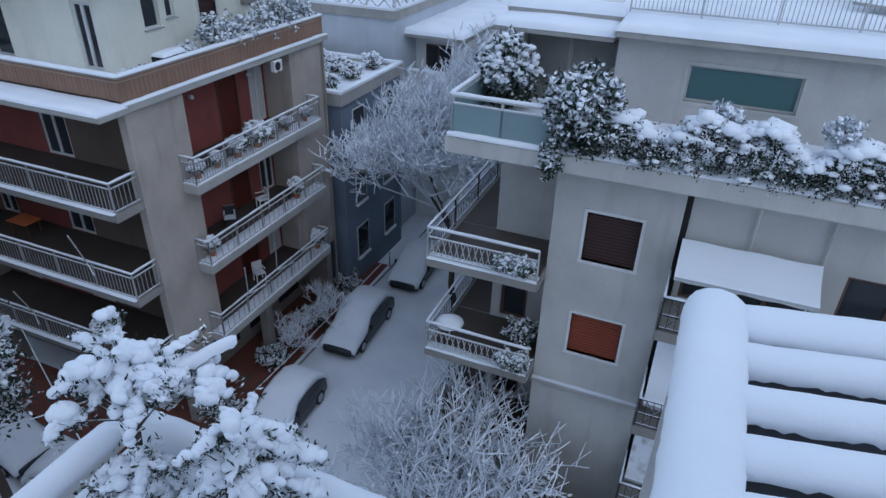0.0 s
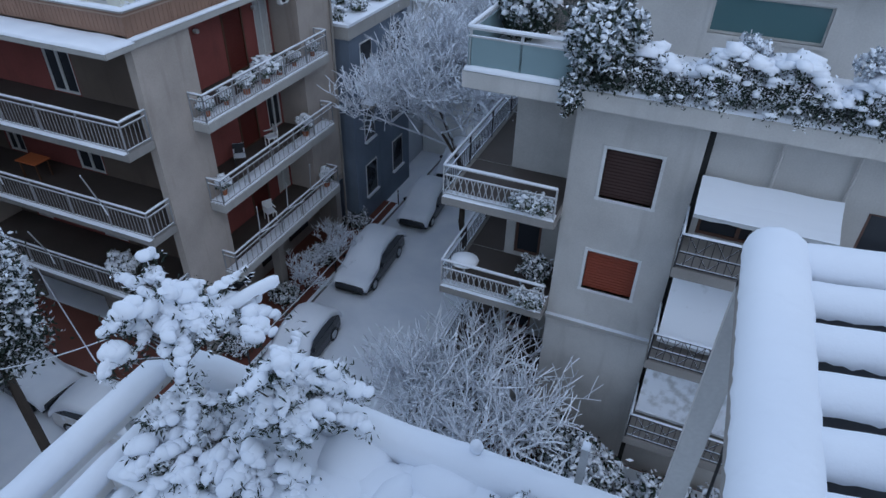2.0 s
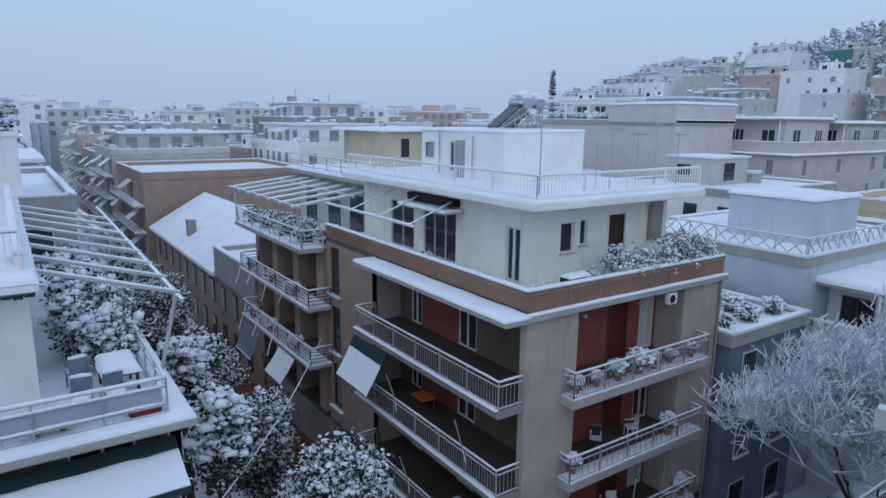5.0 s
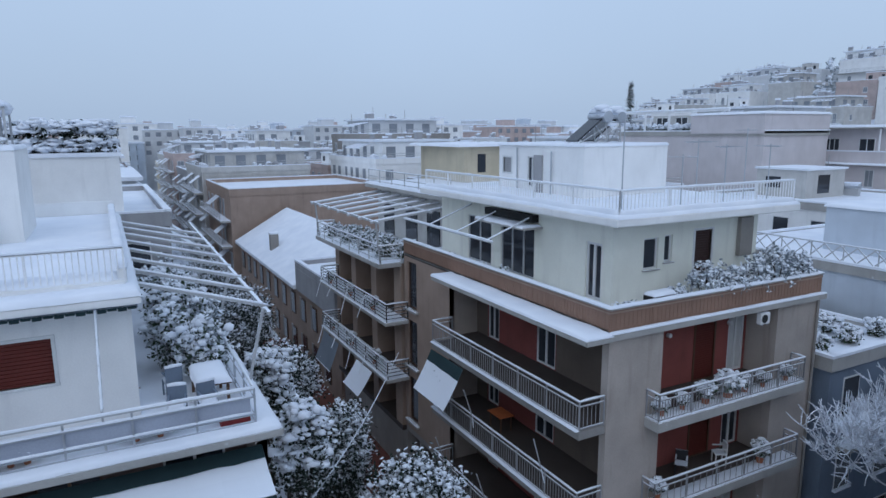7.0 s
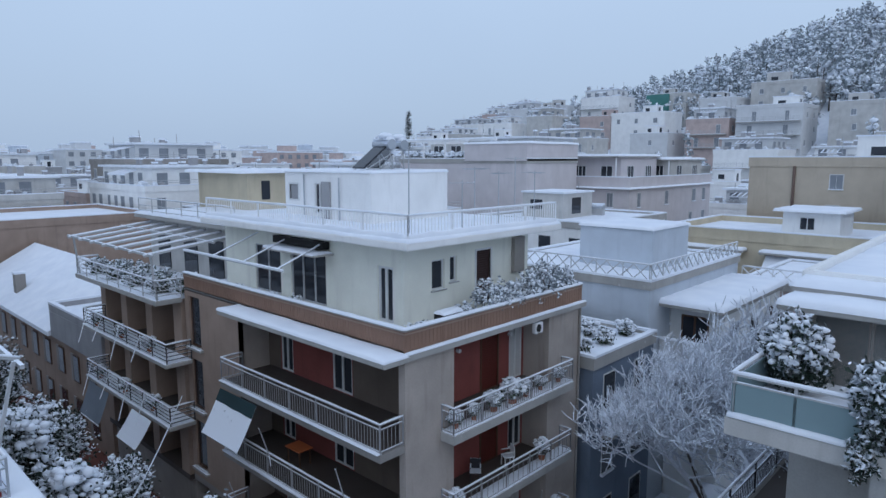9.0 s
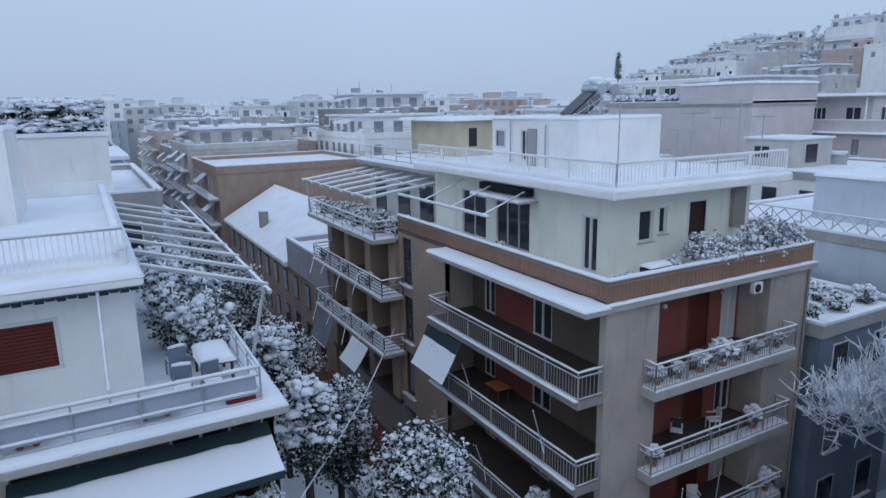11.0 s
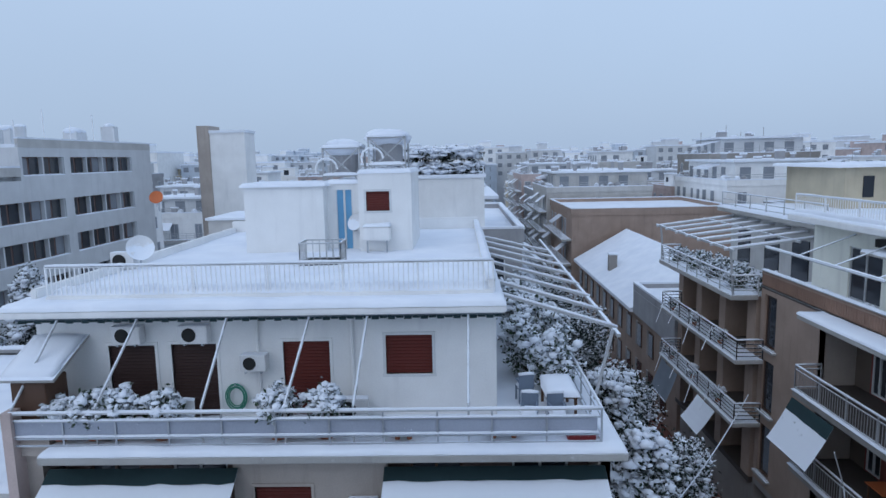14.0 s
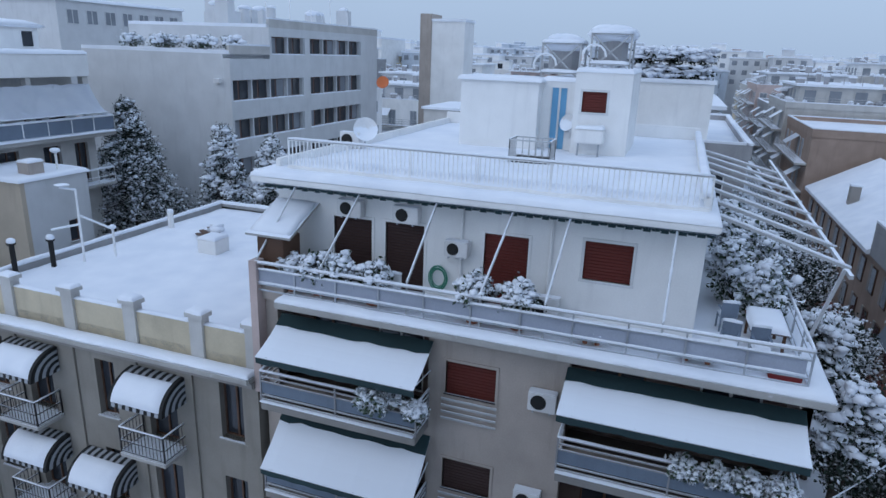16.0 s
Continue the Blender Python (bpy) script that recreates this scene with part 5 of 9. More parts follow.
# tank stands on the hut
for i, (y, zt) in enumerate([(-5.9, 18.4), (-4.0, 18.8)]):
    e = thing("water_tank", "grey water tank in a white steel stand, snow on top", "water tank", (-28, y, zt), "water tanks")
    part("tank", beam(bmesh.new(), (-28.3, y, zt + 0.25), (-28.3, y, zt + 1.25), 1.15, sides=18), "grey", e)
    for sx in (-29.0, -27.4):
        for sy in (y - 0.75, y + 0.75):
            part("leg", beam(bmesh.new(), (sx, sy, zt - 0.1), (sx, sy, zt + 1.35), 0.07), "rail", e)
    for sy in (y - 0.75, y + 0.75):
        part("top_rail", beam(bmesh.new(), (-29.0, sy, zt + 1.35), (-27.4, sy, zt + 1.35), 0.07), "rail", e)
    part("front_rail", beam(bmesh.new(), (-27.4, y - 0.75, zt + 1.35), (-27.4, y + 0.75, zt + 1.35), 0.07), "rail", e)
    part("base_rail", beam(bmesh.new(), (-27.4, y - 0.75, zt + 0.22), (-27.4, y + 0.75, zt + 0.22), 0.07), "rail", e)
    part("brace", beam(bmesh.new(), (-27.4, y - 0.75, zt), (-27.4, y + 0.75, zt + 1.35), 0.05), "rail", e)
    part("brace", beam(bmesh.new(), (-27.42, y + 0.75, zt), (-27.42, y - 0.75, zt + 1.35), 0.05), "rail", e)
    blobs("snow", [(-28.3, y, zt + 1.35), (-28.0, y - 0.3, zt + 1.5), (-28.5, y + 0.25, zt + 1.45)], [0.85, 0.5, 0.5], "snow", e, 0.42, np.random.default_rng(i), True, 0.06)
    for sy in (y - 0.75, y + 0.75):
        snow_ridge("rail_snow", e, (-29.0, sy, zt + 1.38), (-27.4, sy, zt + 1.38), 0.14, 0.12)
    snow_ridge("rail_snow", e, (-27.4, y - 0.75, zt + 1.38), (-27.4, y + 0.75, zt + 1.38), 0.14, 0.12)
    snow_ridge("rail_snow", e, (-27.4, y - 0.75, zt + 0.25), (-27.4, y + 0.75, zt + 0.25), 0.14, 0.12)
    loop = bmesh.new()
    hoop = [(-27.3, y - 0.6 + 0.45 * math.cos(a * 0.5), zt + 0.5 + 0.45 * math.sin(a * 0.5)) for a in range(8)]
    for p, q in zip(hoop, hoop[1:]):
        beam(loop, p, q, 0.09, sides=6)
    part("pipe", loop, "whiterail", e)
# awnings of the flats below
awning(C, FC, -11.6, -6.75, 0.05, 11.6, 1.45, 10.85, "darkawning", "dark green awning with a sheet of snow", 0.22)
awning(C, FC, -3.05, 2.45, 0.05, 11.6, 1.45, 11.05, "darkawning", "dark green awning with a sheet of snow", 0.22)
awning(C, FC, -11.6, -6.75, 0.05, 8.6, 1.5, 7.2, "darkawning", "dark green awning with a sheet of snow", 0.22)
ac_unit(-15.98, -3.6, 10.3, FC, 0.75, 0.55)
ac_unit(-15.98, -3.8, 7.2, FC, 0.75, 0.55)
# things on its terrace
for u, dx in ((-11.9, 0.9), (-9.8, 0.9), (-7.3, 0.5), (-5.2, 0.6), (-3.6, 0.35), (-0.9, 0.05)):
    e = C
    part("awning_arm", beam(bmesh.new(), (-15.75, u - dx * 0.4, 13.3), (-16.8, u + dx * 0.4, 15.3), 0.07, sides=8), "rail", e)
    part("awning_post", beam(bmesh.new(), (-15.75, u - dx * 0.4, 12.3), (-15.75, u - dx * 0.4, 13.35), 0.05, sides=8), "rail", e)
ac_unit(-17.48, -6.62, 13.73, FP, 0.7, 0.46, 0.35, "grey window air-conditioner above a green hose")
ac_unit(-17.48, -10.0, 14.5, FP, 0.8, 0.5)
ac_unit(-17.48, -8.2, 14.5, FP, 0.8, 0.5)
ac_unit(-17.3, -4.0, 12.4, FP, 0.85, 0.6, 0.3, "outdoor air-conditioner standing on the terrace floor")
ho = thing("garden_hose", "coiled green garden hose hanging on the wall", "hose", (-17.4, -7.2, 12.9))
bm = bmesh.new()
for ring in range(4):
    r_ = 0.2 + ring * 0.03
    pts = [(-17.4 + 0.03 * (ring % 2), -7.2 + r_ * math.cos(a * math.pi / 8), 12.95 + 1.3 * r_ * math.sin(a * math.pi / 8)) for a in range(17)]
    for p, q in zip(pts, pts[1:]):
        beam(bm, p, q, 0.035, sides=5)
part("coil", bm, "greenplastic", ho)
part("hook", beam(bmesh.new(), (-17.5, -7.2, 13.3), (-17.3, -7.2, 13.3), 0.03), "steel", ho)
for i, (y, r, h) in enumerate([(-10.4, 0.55, 0.9), (-9.75, 0.5, 0.95), (-8.7, 0.5, 0.9), (-5.7, 0.55, 1.0), (-4.5, 0.48, 1.05), (-11.3, 0.45, 0.7)]):
    potted_plant("potted_shrub", -16.15, y, 12.33, r, h, "potted shrub smothered in snow by the railing", "leaf", 100 + i, "tile", 0.35, "terrace pots")
for i, y in enumerate((-2.7, -2.4, -0.3, 0.2)):
    potted_plant("small_pot", -16.0, y, 12.33, 0.16, 0.25, "small flowerpot with a cap of snow", "leaf", 120 + i, "tile", 0.2, "small pots")
chair(-16.3, -8.2, 12.33, 90, "whiteplastic", "white plastic chair on the snowy terrace")
chair(-16.6, 0.65, 12.33, 80, "bluegrey", "blue-grey woven garden chair with snow on it")
chair(-16.55, 1.35, 12.33, 95, "bluegrey", "blue-grey woven garden chair with snow on it")
chair(-18.4, 0.7, 12.33, -80, "bluegrey", "blue-grey woven garden chair with snow on it")
tt = thing("garden_table", "garden table under a thick slab of snow", "table", (-17.6, 1.5, 12.33))
part("top", box(bmesh.new(), -18.4, -16.9, 1.1, 2.0, 12.98, 13.04, 0.02), "woodframe", tt)
for sx in (-18.3, -17.0):
    for sy in (1.2, 1.9):
        part("leg", beam(bmesh.new(), (sx, sy, 12.33), (sx, sy, 13.0), 0.07), "woodframe", tt)
snow_layer("snow", tt, -18.4, -16.9, 1.1, 2.0, 13.04, 0.16, 0.3, 0.03)
rc = thing("red_crate", "dark red plastic crate by the railing", "crate", (-16.0, 1.9, 12.33))
part("crate", box(bmesh.new(), -16.2, -15.8, 1.5, 2.2, 12.33, 12.6, 0.02), "redplastic", rc)
snow_layer("snow", rc, -16.2, -15.8, 1.5, 2.2, 12.6, 0.08, 0.2)
bs = thing("barbecue_cabinet", "dark corner cabinet under a snowy lean-to roof", "cabinet", (-16.4, -12.0, 12.3))
part("cabinet", box(bmesh.new(), -16.9, -16.0, -12.4, -11.5, 12.3, 13.9, 0.02), "woodframe", bs)
part("lean_to", beam(bmesh.new(), (-17.5, -11.9, 14.7), (-15.8, -11.9, 14.0), 1.5, 0.08), "slab", bs)
snow_ridge("snow", bs, (-17.4, -11.9, 14.72), (-15.9, -11.9, 14.08), 1.4, 0.1)
for i, (x, y, r, h) in enumerate([(-19.5, 1.6, 0.8, 1.7), (-20.8, 0.9, 0.7, 1.9), (-22.0, 1.6, 0.9, 2.1), (-24.0, 1.2, 0.9, 2.0), (-26.0, 1.5, 0.9, 1.9), (-28.5, 1.4, 0.9, 1.9)]):
    plant_in("terrace_bush", "bushy terrace plant buried in snow", x, y, 12.3, r, h, 200, 130 + i, "leaf", 0.13, "bush", "terrace bushes")
for i, (y, r) in enumerate([(-8.0, 0.6), (-6.9, 0.35)]):
    plant_in("balcony_bush", "snow-covered plant spilling over a balcony rail", -15.0, y, 9.7, r, r * 1.3, 160, 140 + i, "leaf", 0.1, "bush", "balcony bushes")
for i in range(4):
    plant_in("balcony_bush", "snow-covered plant spilling over a balcony rail", -15.0, 0.0 + i * 0.7, 9.75, 0.4, 0.55, 110, 144 + i, "leaf", 0.08, "bush", "balcony bushes")
# pergola frame over its side terrace
pf = thing("pergola", "bare white pergola beams over the side terrace, snow along each", "pergola", (-25, 1.5, 12.3))
part("front_beam", beam(bmesh.new(), (-36, 3.3, 14.7), (-18.2, 3.3, 14.3), 0.1), "rail", pf)
for i in range(8):
    x = -19.2 - i * 1.95
    part("rafter", beam(bmesh.new(), (x, -0.1, 15.35), (x + 0.4, 3.4, 14.35 + 0.03 * i), 0.075), "rail", pf)
    snow_ridge("snow", pf, (x, -0.1, 15.4), (x + 0.4, 3.4, 14.4 + 0.03 * i), 0.09, 0.05)
for x in (-18.5, -24.0, -30.0):
    part("post", beam(bmesh.new(), (x, 2.7, 12.3), (x, 3.2, 14.4), 0.08), "rail", pf)

# ---- neighbouring neoclassical house ----
Eh = thing("neoclassical_house", "old yellow-grey house with a pilastered roof parapet", "house", (-15.8, -19, 0))
FE = ("x", -15.8, 1)
wins = []
for z in (6.45, 2.9):
    wins += [(-24.75, -23.7, z, z + 2.2), (-22.6, -21.4, z - 0.35, z + 2.3), (-19.25, -18.4, z, z + 2.2), (-17.0, -15.8, z - 0.35, z + 2.3), (-14.0, -13.0, z + 0.4, z + 2.45)]
wall("front_wall", "oldwall", Eh, FE, -25.9, -12.45, 0, 9.3, 0.4, wins, label="weathered grey-tan wall")
for w in wins:
    window(Eh, FE, *w, 2, "woodframe", "glass", -0.25, True)
bx("core", "darkin", Eh, -31, -16.3, -25.6, -12.6, 0, 9.2)
bx("side_wall", "grey", Eh, -31.5, -16.2, -26.0, -25.7, 0, 9.3)
bx("back_wall", "grey", Eh, -31.6, -31.2, -26.0, -12.5, 0, 10.1)
bx("roof", "concrete", Eh, -31.5, -15.85, -26.0, -12.5, 9.3, 9.9)
snow_layer("roof_snow", Eh, -31.3, -16.2, -25.8, -12.6, 9.9, 0.15, 0.6, 0.05, 31)
co = bx("cornice", "slab", Eh, -15.9, -15.25, -26.4, -12.45, 9.3, 9.55, 0.05, "moulded projecting cornice")
snow_layer("snow", co, -15.8, -15.27, -26.4, -12.47, 9.55, 0.12, 0.4, 0.03, 3)
bx("cornice_moulding", "stone", Eh, -15.8, -15.5, -26.2, -12.46, 9.05, 9.3, 0.04)
piers = [-25.8, -22.95, -20.1, -17.4, -14.7, -12.6]
for a, b in zip(piers, piers[1:]):
    fpiece("parapet_panel", "yellow", Eh, FE, a + 0.2, b - 0.2, -0.25, -0.05, 9.55, 10.75)
    snow_ridge("snow", Eh, (-15.95, a + 0.25, 10.75), (-15.95, b - 0.25, 10.75), 0.24, 0.07)
for y in piers:
    fpiece("pier", "offwhite", Eh, FE, y - 0.25, y + 0.25, -0.3, 0.05, 9.55, 11.0)
    fpiece("pier_cap", "offwhite", Eh, FE, y - 0.34, y + 0.34, -0.36, 0.12, 11.0, 11.14)
    snow_layer("snow", Eh, -16.16, -15.68, y - 0.33, y + 0.33, 11.14, 0.12, 0.2)
for y in (-25.6, -23.2, -20.4, -17.6, -15.3, -12.75):
    fpiece("pilaster", "oldwall", Eh, FE, y - 0.3, y + 0.3, 0.0, 0.08, 0, 9.05)
for x0, x1, y0, y1 in ((-31.6, -15.9, -26.1, -25.8), (-31.6, -31.2, -26.1, -12.5)):
    bx("roof_parapet", "concrete", Eh, x0, x1, y0, y1, 9.8, 10.3, 0.03)
    snow_layer("snow", Eh, x0, x1, y0, y1, 10.3, 0.12, 0.4)
chm = thing("roof_vent", "square white roof vent capped with snow", "vent", (-24, -20.6, 9.9))
part("vent", box(bmesh.new(), -24.6, -23.6, -21.2, -20.2, 9.9, 10.7, 0.03), "white", chm)
snow_layer("snow", chm, -24.6, -23.6, -21.2, -20.2, 10.7, 0.12, 0.2)
for fx, fy, fh, dark in ((-18.1, -25.6, 1.35, True), (-19.5, -25.2, 1.2, True), (-26.5, -25.3, 0.8, False)):
    fl_ = thing("roof_flue", "dark metal flue with a cap of snow" if dark else "short pale flue with a cap of snow", "flue", (fx, fy, 9.9), "roof flues")
    part("pipe", beam(bmesh.new(), (fx, fy, 9.95), (fx, fy, 9.95 + fh), 0.2 if dark else 0.3, sides=12), "black" if dark else "white", fl_)
    part("cap", beam(bmesh.new(), (fx, fy, 9.95 + fh), (fx, fy, 10.03 + fh), 0.34, sides=12), "black" if dark else "white", fl_)
    blobs("snow", [(fx, fy, 10.08 + fh)], [0.19], "snow", fl_, 0.6, np.random.default_rng(4), True, 0.05)
gr_ = thing("roof_pipework", "white pipe frame standing on the snowy roof", "pipes", (-20.5, -24.6, 9.9))
for a, b in (((-20.5, -24.6, 9.95), (-20.5, -24.6, 13.2)), ((-20.5, -24.6, 11.7), (-19.6, -25.2, 11.6)), ((-20.5, -24.6, 12.1), (-21.6, -24.0, 11.3)), ((-21.6, -24.0, 9.95), (-21.6, -24.0, 11.3)), ((-20.5, -24.6, 13.2), (-20.0, -24.9, 13.35))):
    part("pipe", beam(bmesh.new(), a, b, 0.1, sides=8), "whiterail", gr_)
blobs("snow", [(-20.1, -24.85, 13.45), (-21.6, -24.0, 11.4)], [0.22, 0.14], "snow", gr_, 0.6, np.random.default_rng(6), True, 0.05)
jk = thing("timber_pile", "heap of boards under snow on the roof", "boards", (-26, -22.5, 9.9))
for q in range(5):
    part("board", beam(bmesh.new(), (-27.2 + q * 0.3, -23.2, 10.1 + 0.1 * (q % 2)), (-25.6 + q * 0.2, -21.6, 10.3), 0.25, 0.05), "woodframe", jk)
blobs("snow", [(-26.4, -22.4, 10.4), (-26.0, -22.0, 10.45), (-26.8, -22.8, 10.4)], [0.5, 0.45, 0.4], "snow", jk, 0.3)
for y, z in ((-22.0, 6.1), (-16.4, 6.1), (-22.0, 2.55), (-18.9, 2.3)):
    bal = bx("balcony", "slab", Eh, -15.8, -14.7, y - 0.95, y + 0.95, z - 0.2, z - 0.02, 0.03, "small balcony on brackets")
    railing(bal, ("x", -14.75, 1), y - 0.9, y + 0.9, 0, z - 0.02, 0.95, (1.0, 0.5, 0.08), 0.14, 1.0, "darkrail", 1.8, 0.04, 1.0)
    ca = thing("canopy_awning", "rounded striped balcony awning topped with snow", "awning", (-15.2, y, z + 1.8), "rounded awnings")
    seg, k = 7, 15
    for tone in (0, 1):
        bm = bmesh.new()
        for s in (0.0, -0.02):
            for j in range(tone, k, 2):
                for i in range(seg):
                    a0, a1 = math.pi / 2 * i / seg, math.pi / 2 * (i + 1) / seg
                    y0, y1 = y - 1.1 + 2.2 * j / k, y - 1.1 + 2.2 * (j + 1) / k
                    q = [(-15.75 + (1.15 + s) * math.sin(a), yy, z + 1.75 + (0.95 + s) * math.cos(a)) for a, yy in ((a0, y0), (a1, y0), (a1, y1), (a0, y1))]
                    bm.faces.new([bm.verts.new(v) for v in q])
        part("dark_stripes" if tone == 0 else "pale_stripes", bm, "black" if tone == 0 else "awningstripe", ca)["kind"] = "stuff"
    for sy, o in ((y - 1.1, -1), (y + 1.1, 1)):
        for ring in range(4):
            bm = bmesh.new()
            r0, r1 = 1.0 - 0.25 * ring, 1.0 - 0.25 * (ring + 1)
            for tone in (0, 1):
                ra, rb_ = (r0, (r0 + r1) / 2) if tone == 0 else ((r0 + r1) / 2, r1)
                if tone:
                    part("dark_stripe", bm, "black", ca)
                    bm = bmesh.new()
                for i in range(8):
                    a0, a1 = math.pi / 2 * i / 8, math.pi / 2 * (i + 1) / 8
                    q = [(-15.75 + 1.14 * r * math.sin(a), sy, z + 1.75 + 0.94 * r * math.cos(a)) for a, r in ((a0, ra), (a1, ra), (a1, rb_), (a0, rb_))]
                    bm.faces.new([bm.verts.new(v) for v in q])
            part("pale_stripe", bm, "awningstripe", ca)
    # thick snow over the front of the hood
    bm = bmesh.new()
    grid_ = []
    for j in range(13):
        row = []
        for i in range(9):
            a = math.pi * (0.12 + 0.33 * i / 8)
            t_ = 0.0 if i in (0, 8) or j in (0, 12) else 0.1 + 0.03 * noise.noise(Vector((i, j, y)))
            row.append(bm.verts.new((-15.75 + (1.15 + t_) * math.sin(a), y - 0.98 + 1.96 * j / 12, z + 1.76 + (0.96 + t_) * math.cos(a))))
        grid_.append(row)
    for j in range(12):
        for i in range(8):
            bm.faces.new((grid_[j][i], grid_[j][i + 1], grid_[j + 1][i + 1], grid_[j + 1][i]))
    part("snow", bm, "snow", ca, "sheet of snow", True)

# ---- the terrace below the camera ----
D = thing("terrace_building", "white building with a planted terrace under snow", "building", (0, 0, 0))
bx("body", "white", D, -5.1, 9.0, -13.0, 3.6, 0, 13.0)
bx("terrace_floor", "concrete", D, -5.15, 9.0, -13.0, 3.65, 13.0, 13.08)
snow_layer("terrace_snow", D, -4.9, 8.9, -6.0, 2.2, 13.08, 0.13, 0.5, 0.05, 41)
bx("upper_storey", "white", D, 0.9, 9.0, -13.0, -0.6, 13.08, 21.5)
bx("camera_balcony", "slab", D, -1.6, 0.9, -6.0, -0.5, 17.2, 17.38)
bx("balcony_pier", "white", D, -1.5, -1.2, -5.9, -5.6, 13.08, 17.2)
# front parapet
fp = bx("front_parapet", "white", D, -5.15, 9.0, 3.45, 3.75, 12.6, 13.5, 0.03, "white front parapet")
snow_ridge("snow", fp, (-5.2, 3.6, 13.48), (0.05, 3.6, 13.48), 0.42, 0.24, 0.15)
snow_ridge("snow", fp, (0.05, 3.6, 13.48), (6, 3.6, 13.48), 0.42, 0.22, 0.15)
for x in (-1.5, -3.1):
    blobs("snow_knob", [(x, 3.66, 13.8)], [0.09], "snow", fp, 1.2, np.random.default_rng(5), True, 0.05)
# outer railing in front of the parapet
og = thing("terrace_railing", "white tubular railing with snow on its bars", "railing", (-0.5, 4.0, 12.4))
part("bracket", box(bmesh.new(), -1.35, 4.0, 3.75, 4.15, 12.3, 12.4), "white", og)
for z in (13.1,):
    part("rail_bar", beam(bmesh.new(), (-1.3, 4.05, z), (3.5, 4.05, z), 0.07), "rail", og)
    snow_ridge("snow", og, (-1.3, 4.05, z + 0.03), (3.5, 4.05, z + 0.03), 0.14, 0.11, 0.12)
for x in (-1.25, 0.9, 2.6):
    part("post", beam(bmesh.new(), (x, 4.05, 12.35), (x, 4.05, 13.1), 0.05), "rail", og)
part("tall_post", beam(bmesh.new(), (-0.52, 4.05, 12.35), (-0.52, 4.05, 13.85), 0.08), "rail", og, "white post")
snow_ridge("snow", og, (-0.56, 4.05, 13.85), (-0.48, 4.05, 13.85), 0.1, 0.05)
# left side rails
for i, (x, z, w, t) in enumerate([(-5.3, 13.45, 0.34, 0.16), (-4.82, 13.42, 0.24, 0.14)]):
    g = part("side_beam", beam(bmesh.new(), (x, 3.5, z - 0.05), (x, -6, z - 0.05), w * 0.75, 0.18), "white", D, "white side beam")
    snow_ridge("snow", g, (x, 3.5, z + 0.02), (x, -6, z + 0.02), w, t, 0.15)
g = part("side_beam", beam(bmesh.new(), (-4.52, 2.2, 13.3), (-4.52, -6, 13.3), 0.12, 0.12), "white", D, "white side beam")
snow_ridge("snow", g, (-4.52, 2.2, 13.34), (-4.52, -6, 13.34), 0.16, 0.1, 0.15)
g = part("side_beam", beam(bmesh.new(), (-4.25, 2.1, 13.2), (-4.25, -6, 13.2), 0.2, 0.12), "white", D, "white side beam")
snow_ridge("snow", g, (-4.25, 2.1, 13.24), (-4.25, -6, 13.24), 0.24, 0.12, 0.15)
for y in (2.9, 1.2, -0.6, -2.4):
    piece("side_post", "rail", D, -5.35, -5.25, y - 0.05, y + 0.05, 12.4, 13.45)
    piece("cross_bar", "rail", D, -5.3, -4.4, y - 0.04, y + 0.04, 13.2, 13.28)
# planter
pn = thing("planter", "long white planter filled with snow", "planter", (-2, 2.8, 13.0))
part("front_side", box(bmesh.new(), -4.75, 0.3, 2.15, 2.32, 13.0, 13.52, 0.03), "white", pn)
part("end_side", box(bmesh.new(), -4.75, -4.58, 2.32, 3.44, 13.0, 13.5, 0.03), "white", pn)
snow_ridge("snow_rim", pn, (-4.7, 2.24, 13.5), (0.3, 2.24, 13.5), 0.26, 0.1, 0.15)
snow_layer("snow_bed", pn, -4.56, 0.3, 2.3, 3.46, 13.36, 0.2, 0.16, 0.14, 45)
mr = np.random.default_rng(46)
mc = np.stack([mr.uniform(-2.8, 0.1, 46), mr.uniform(2.5, 3.35, 46), mr.uniform(13.46, 13.53, 46)], axis=1)
blobs("snow_mound", mc, mr.uniform(0.18, 0.38, 46), "snow", pn, 0.3, mr, True, 0.05, "mounds of snow over buried plants")
# dark framed skylight beside it
sk = thing("skylight", "flat skylight with a dark frame under snow", "skylight", (-2.6, 1.4, 13.1))
part("glazing", box(bmesh.new(), -3.9, -1.2, 0.4, 1.92, 13.2, 13.28), "awning", sk)
for x0, x1, y0, y1 in ((-3.96, -1.2, 1.9, 1.97), (-3.96, -3.9, 0.4, 1.9)):
    part("frame", box(bmesh.new(), x0, x1, y0, y1, 13.1, 13.32, 0.01), "black", sk)
snow_layer("snow", sk, -3.86, -1.25, 0.45, 1.86, 13.28, 0.06, 0.2, 0.02)
# pergola of snow-laden bars
pg = thing("pergola", "white pergola with deep snow on every bar", "pergola", (1.5, 2.5, 13.1))
part("main_beam", box(bmesh.new(), 0.28, 0.5, 0.6, 4.1, 16.2, 16.42, 0.02), "offwhite", pg)
part("side_board", box(bmesh.new(), 0.22, 0.275, 0.6, 4.08, 16.12, 16.44, 0.01), "stone", pg, "weathered grey side board")
ang = radians(11)
ca_, sa_ = math.cos(ang), math.sin(ang)


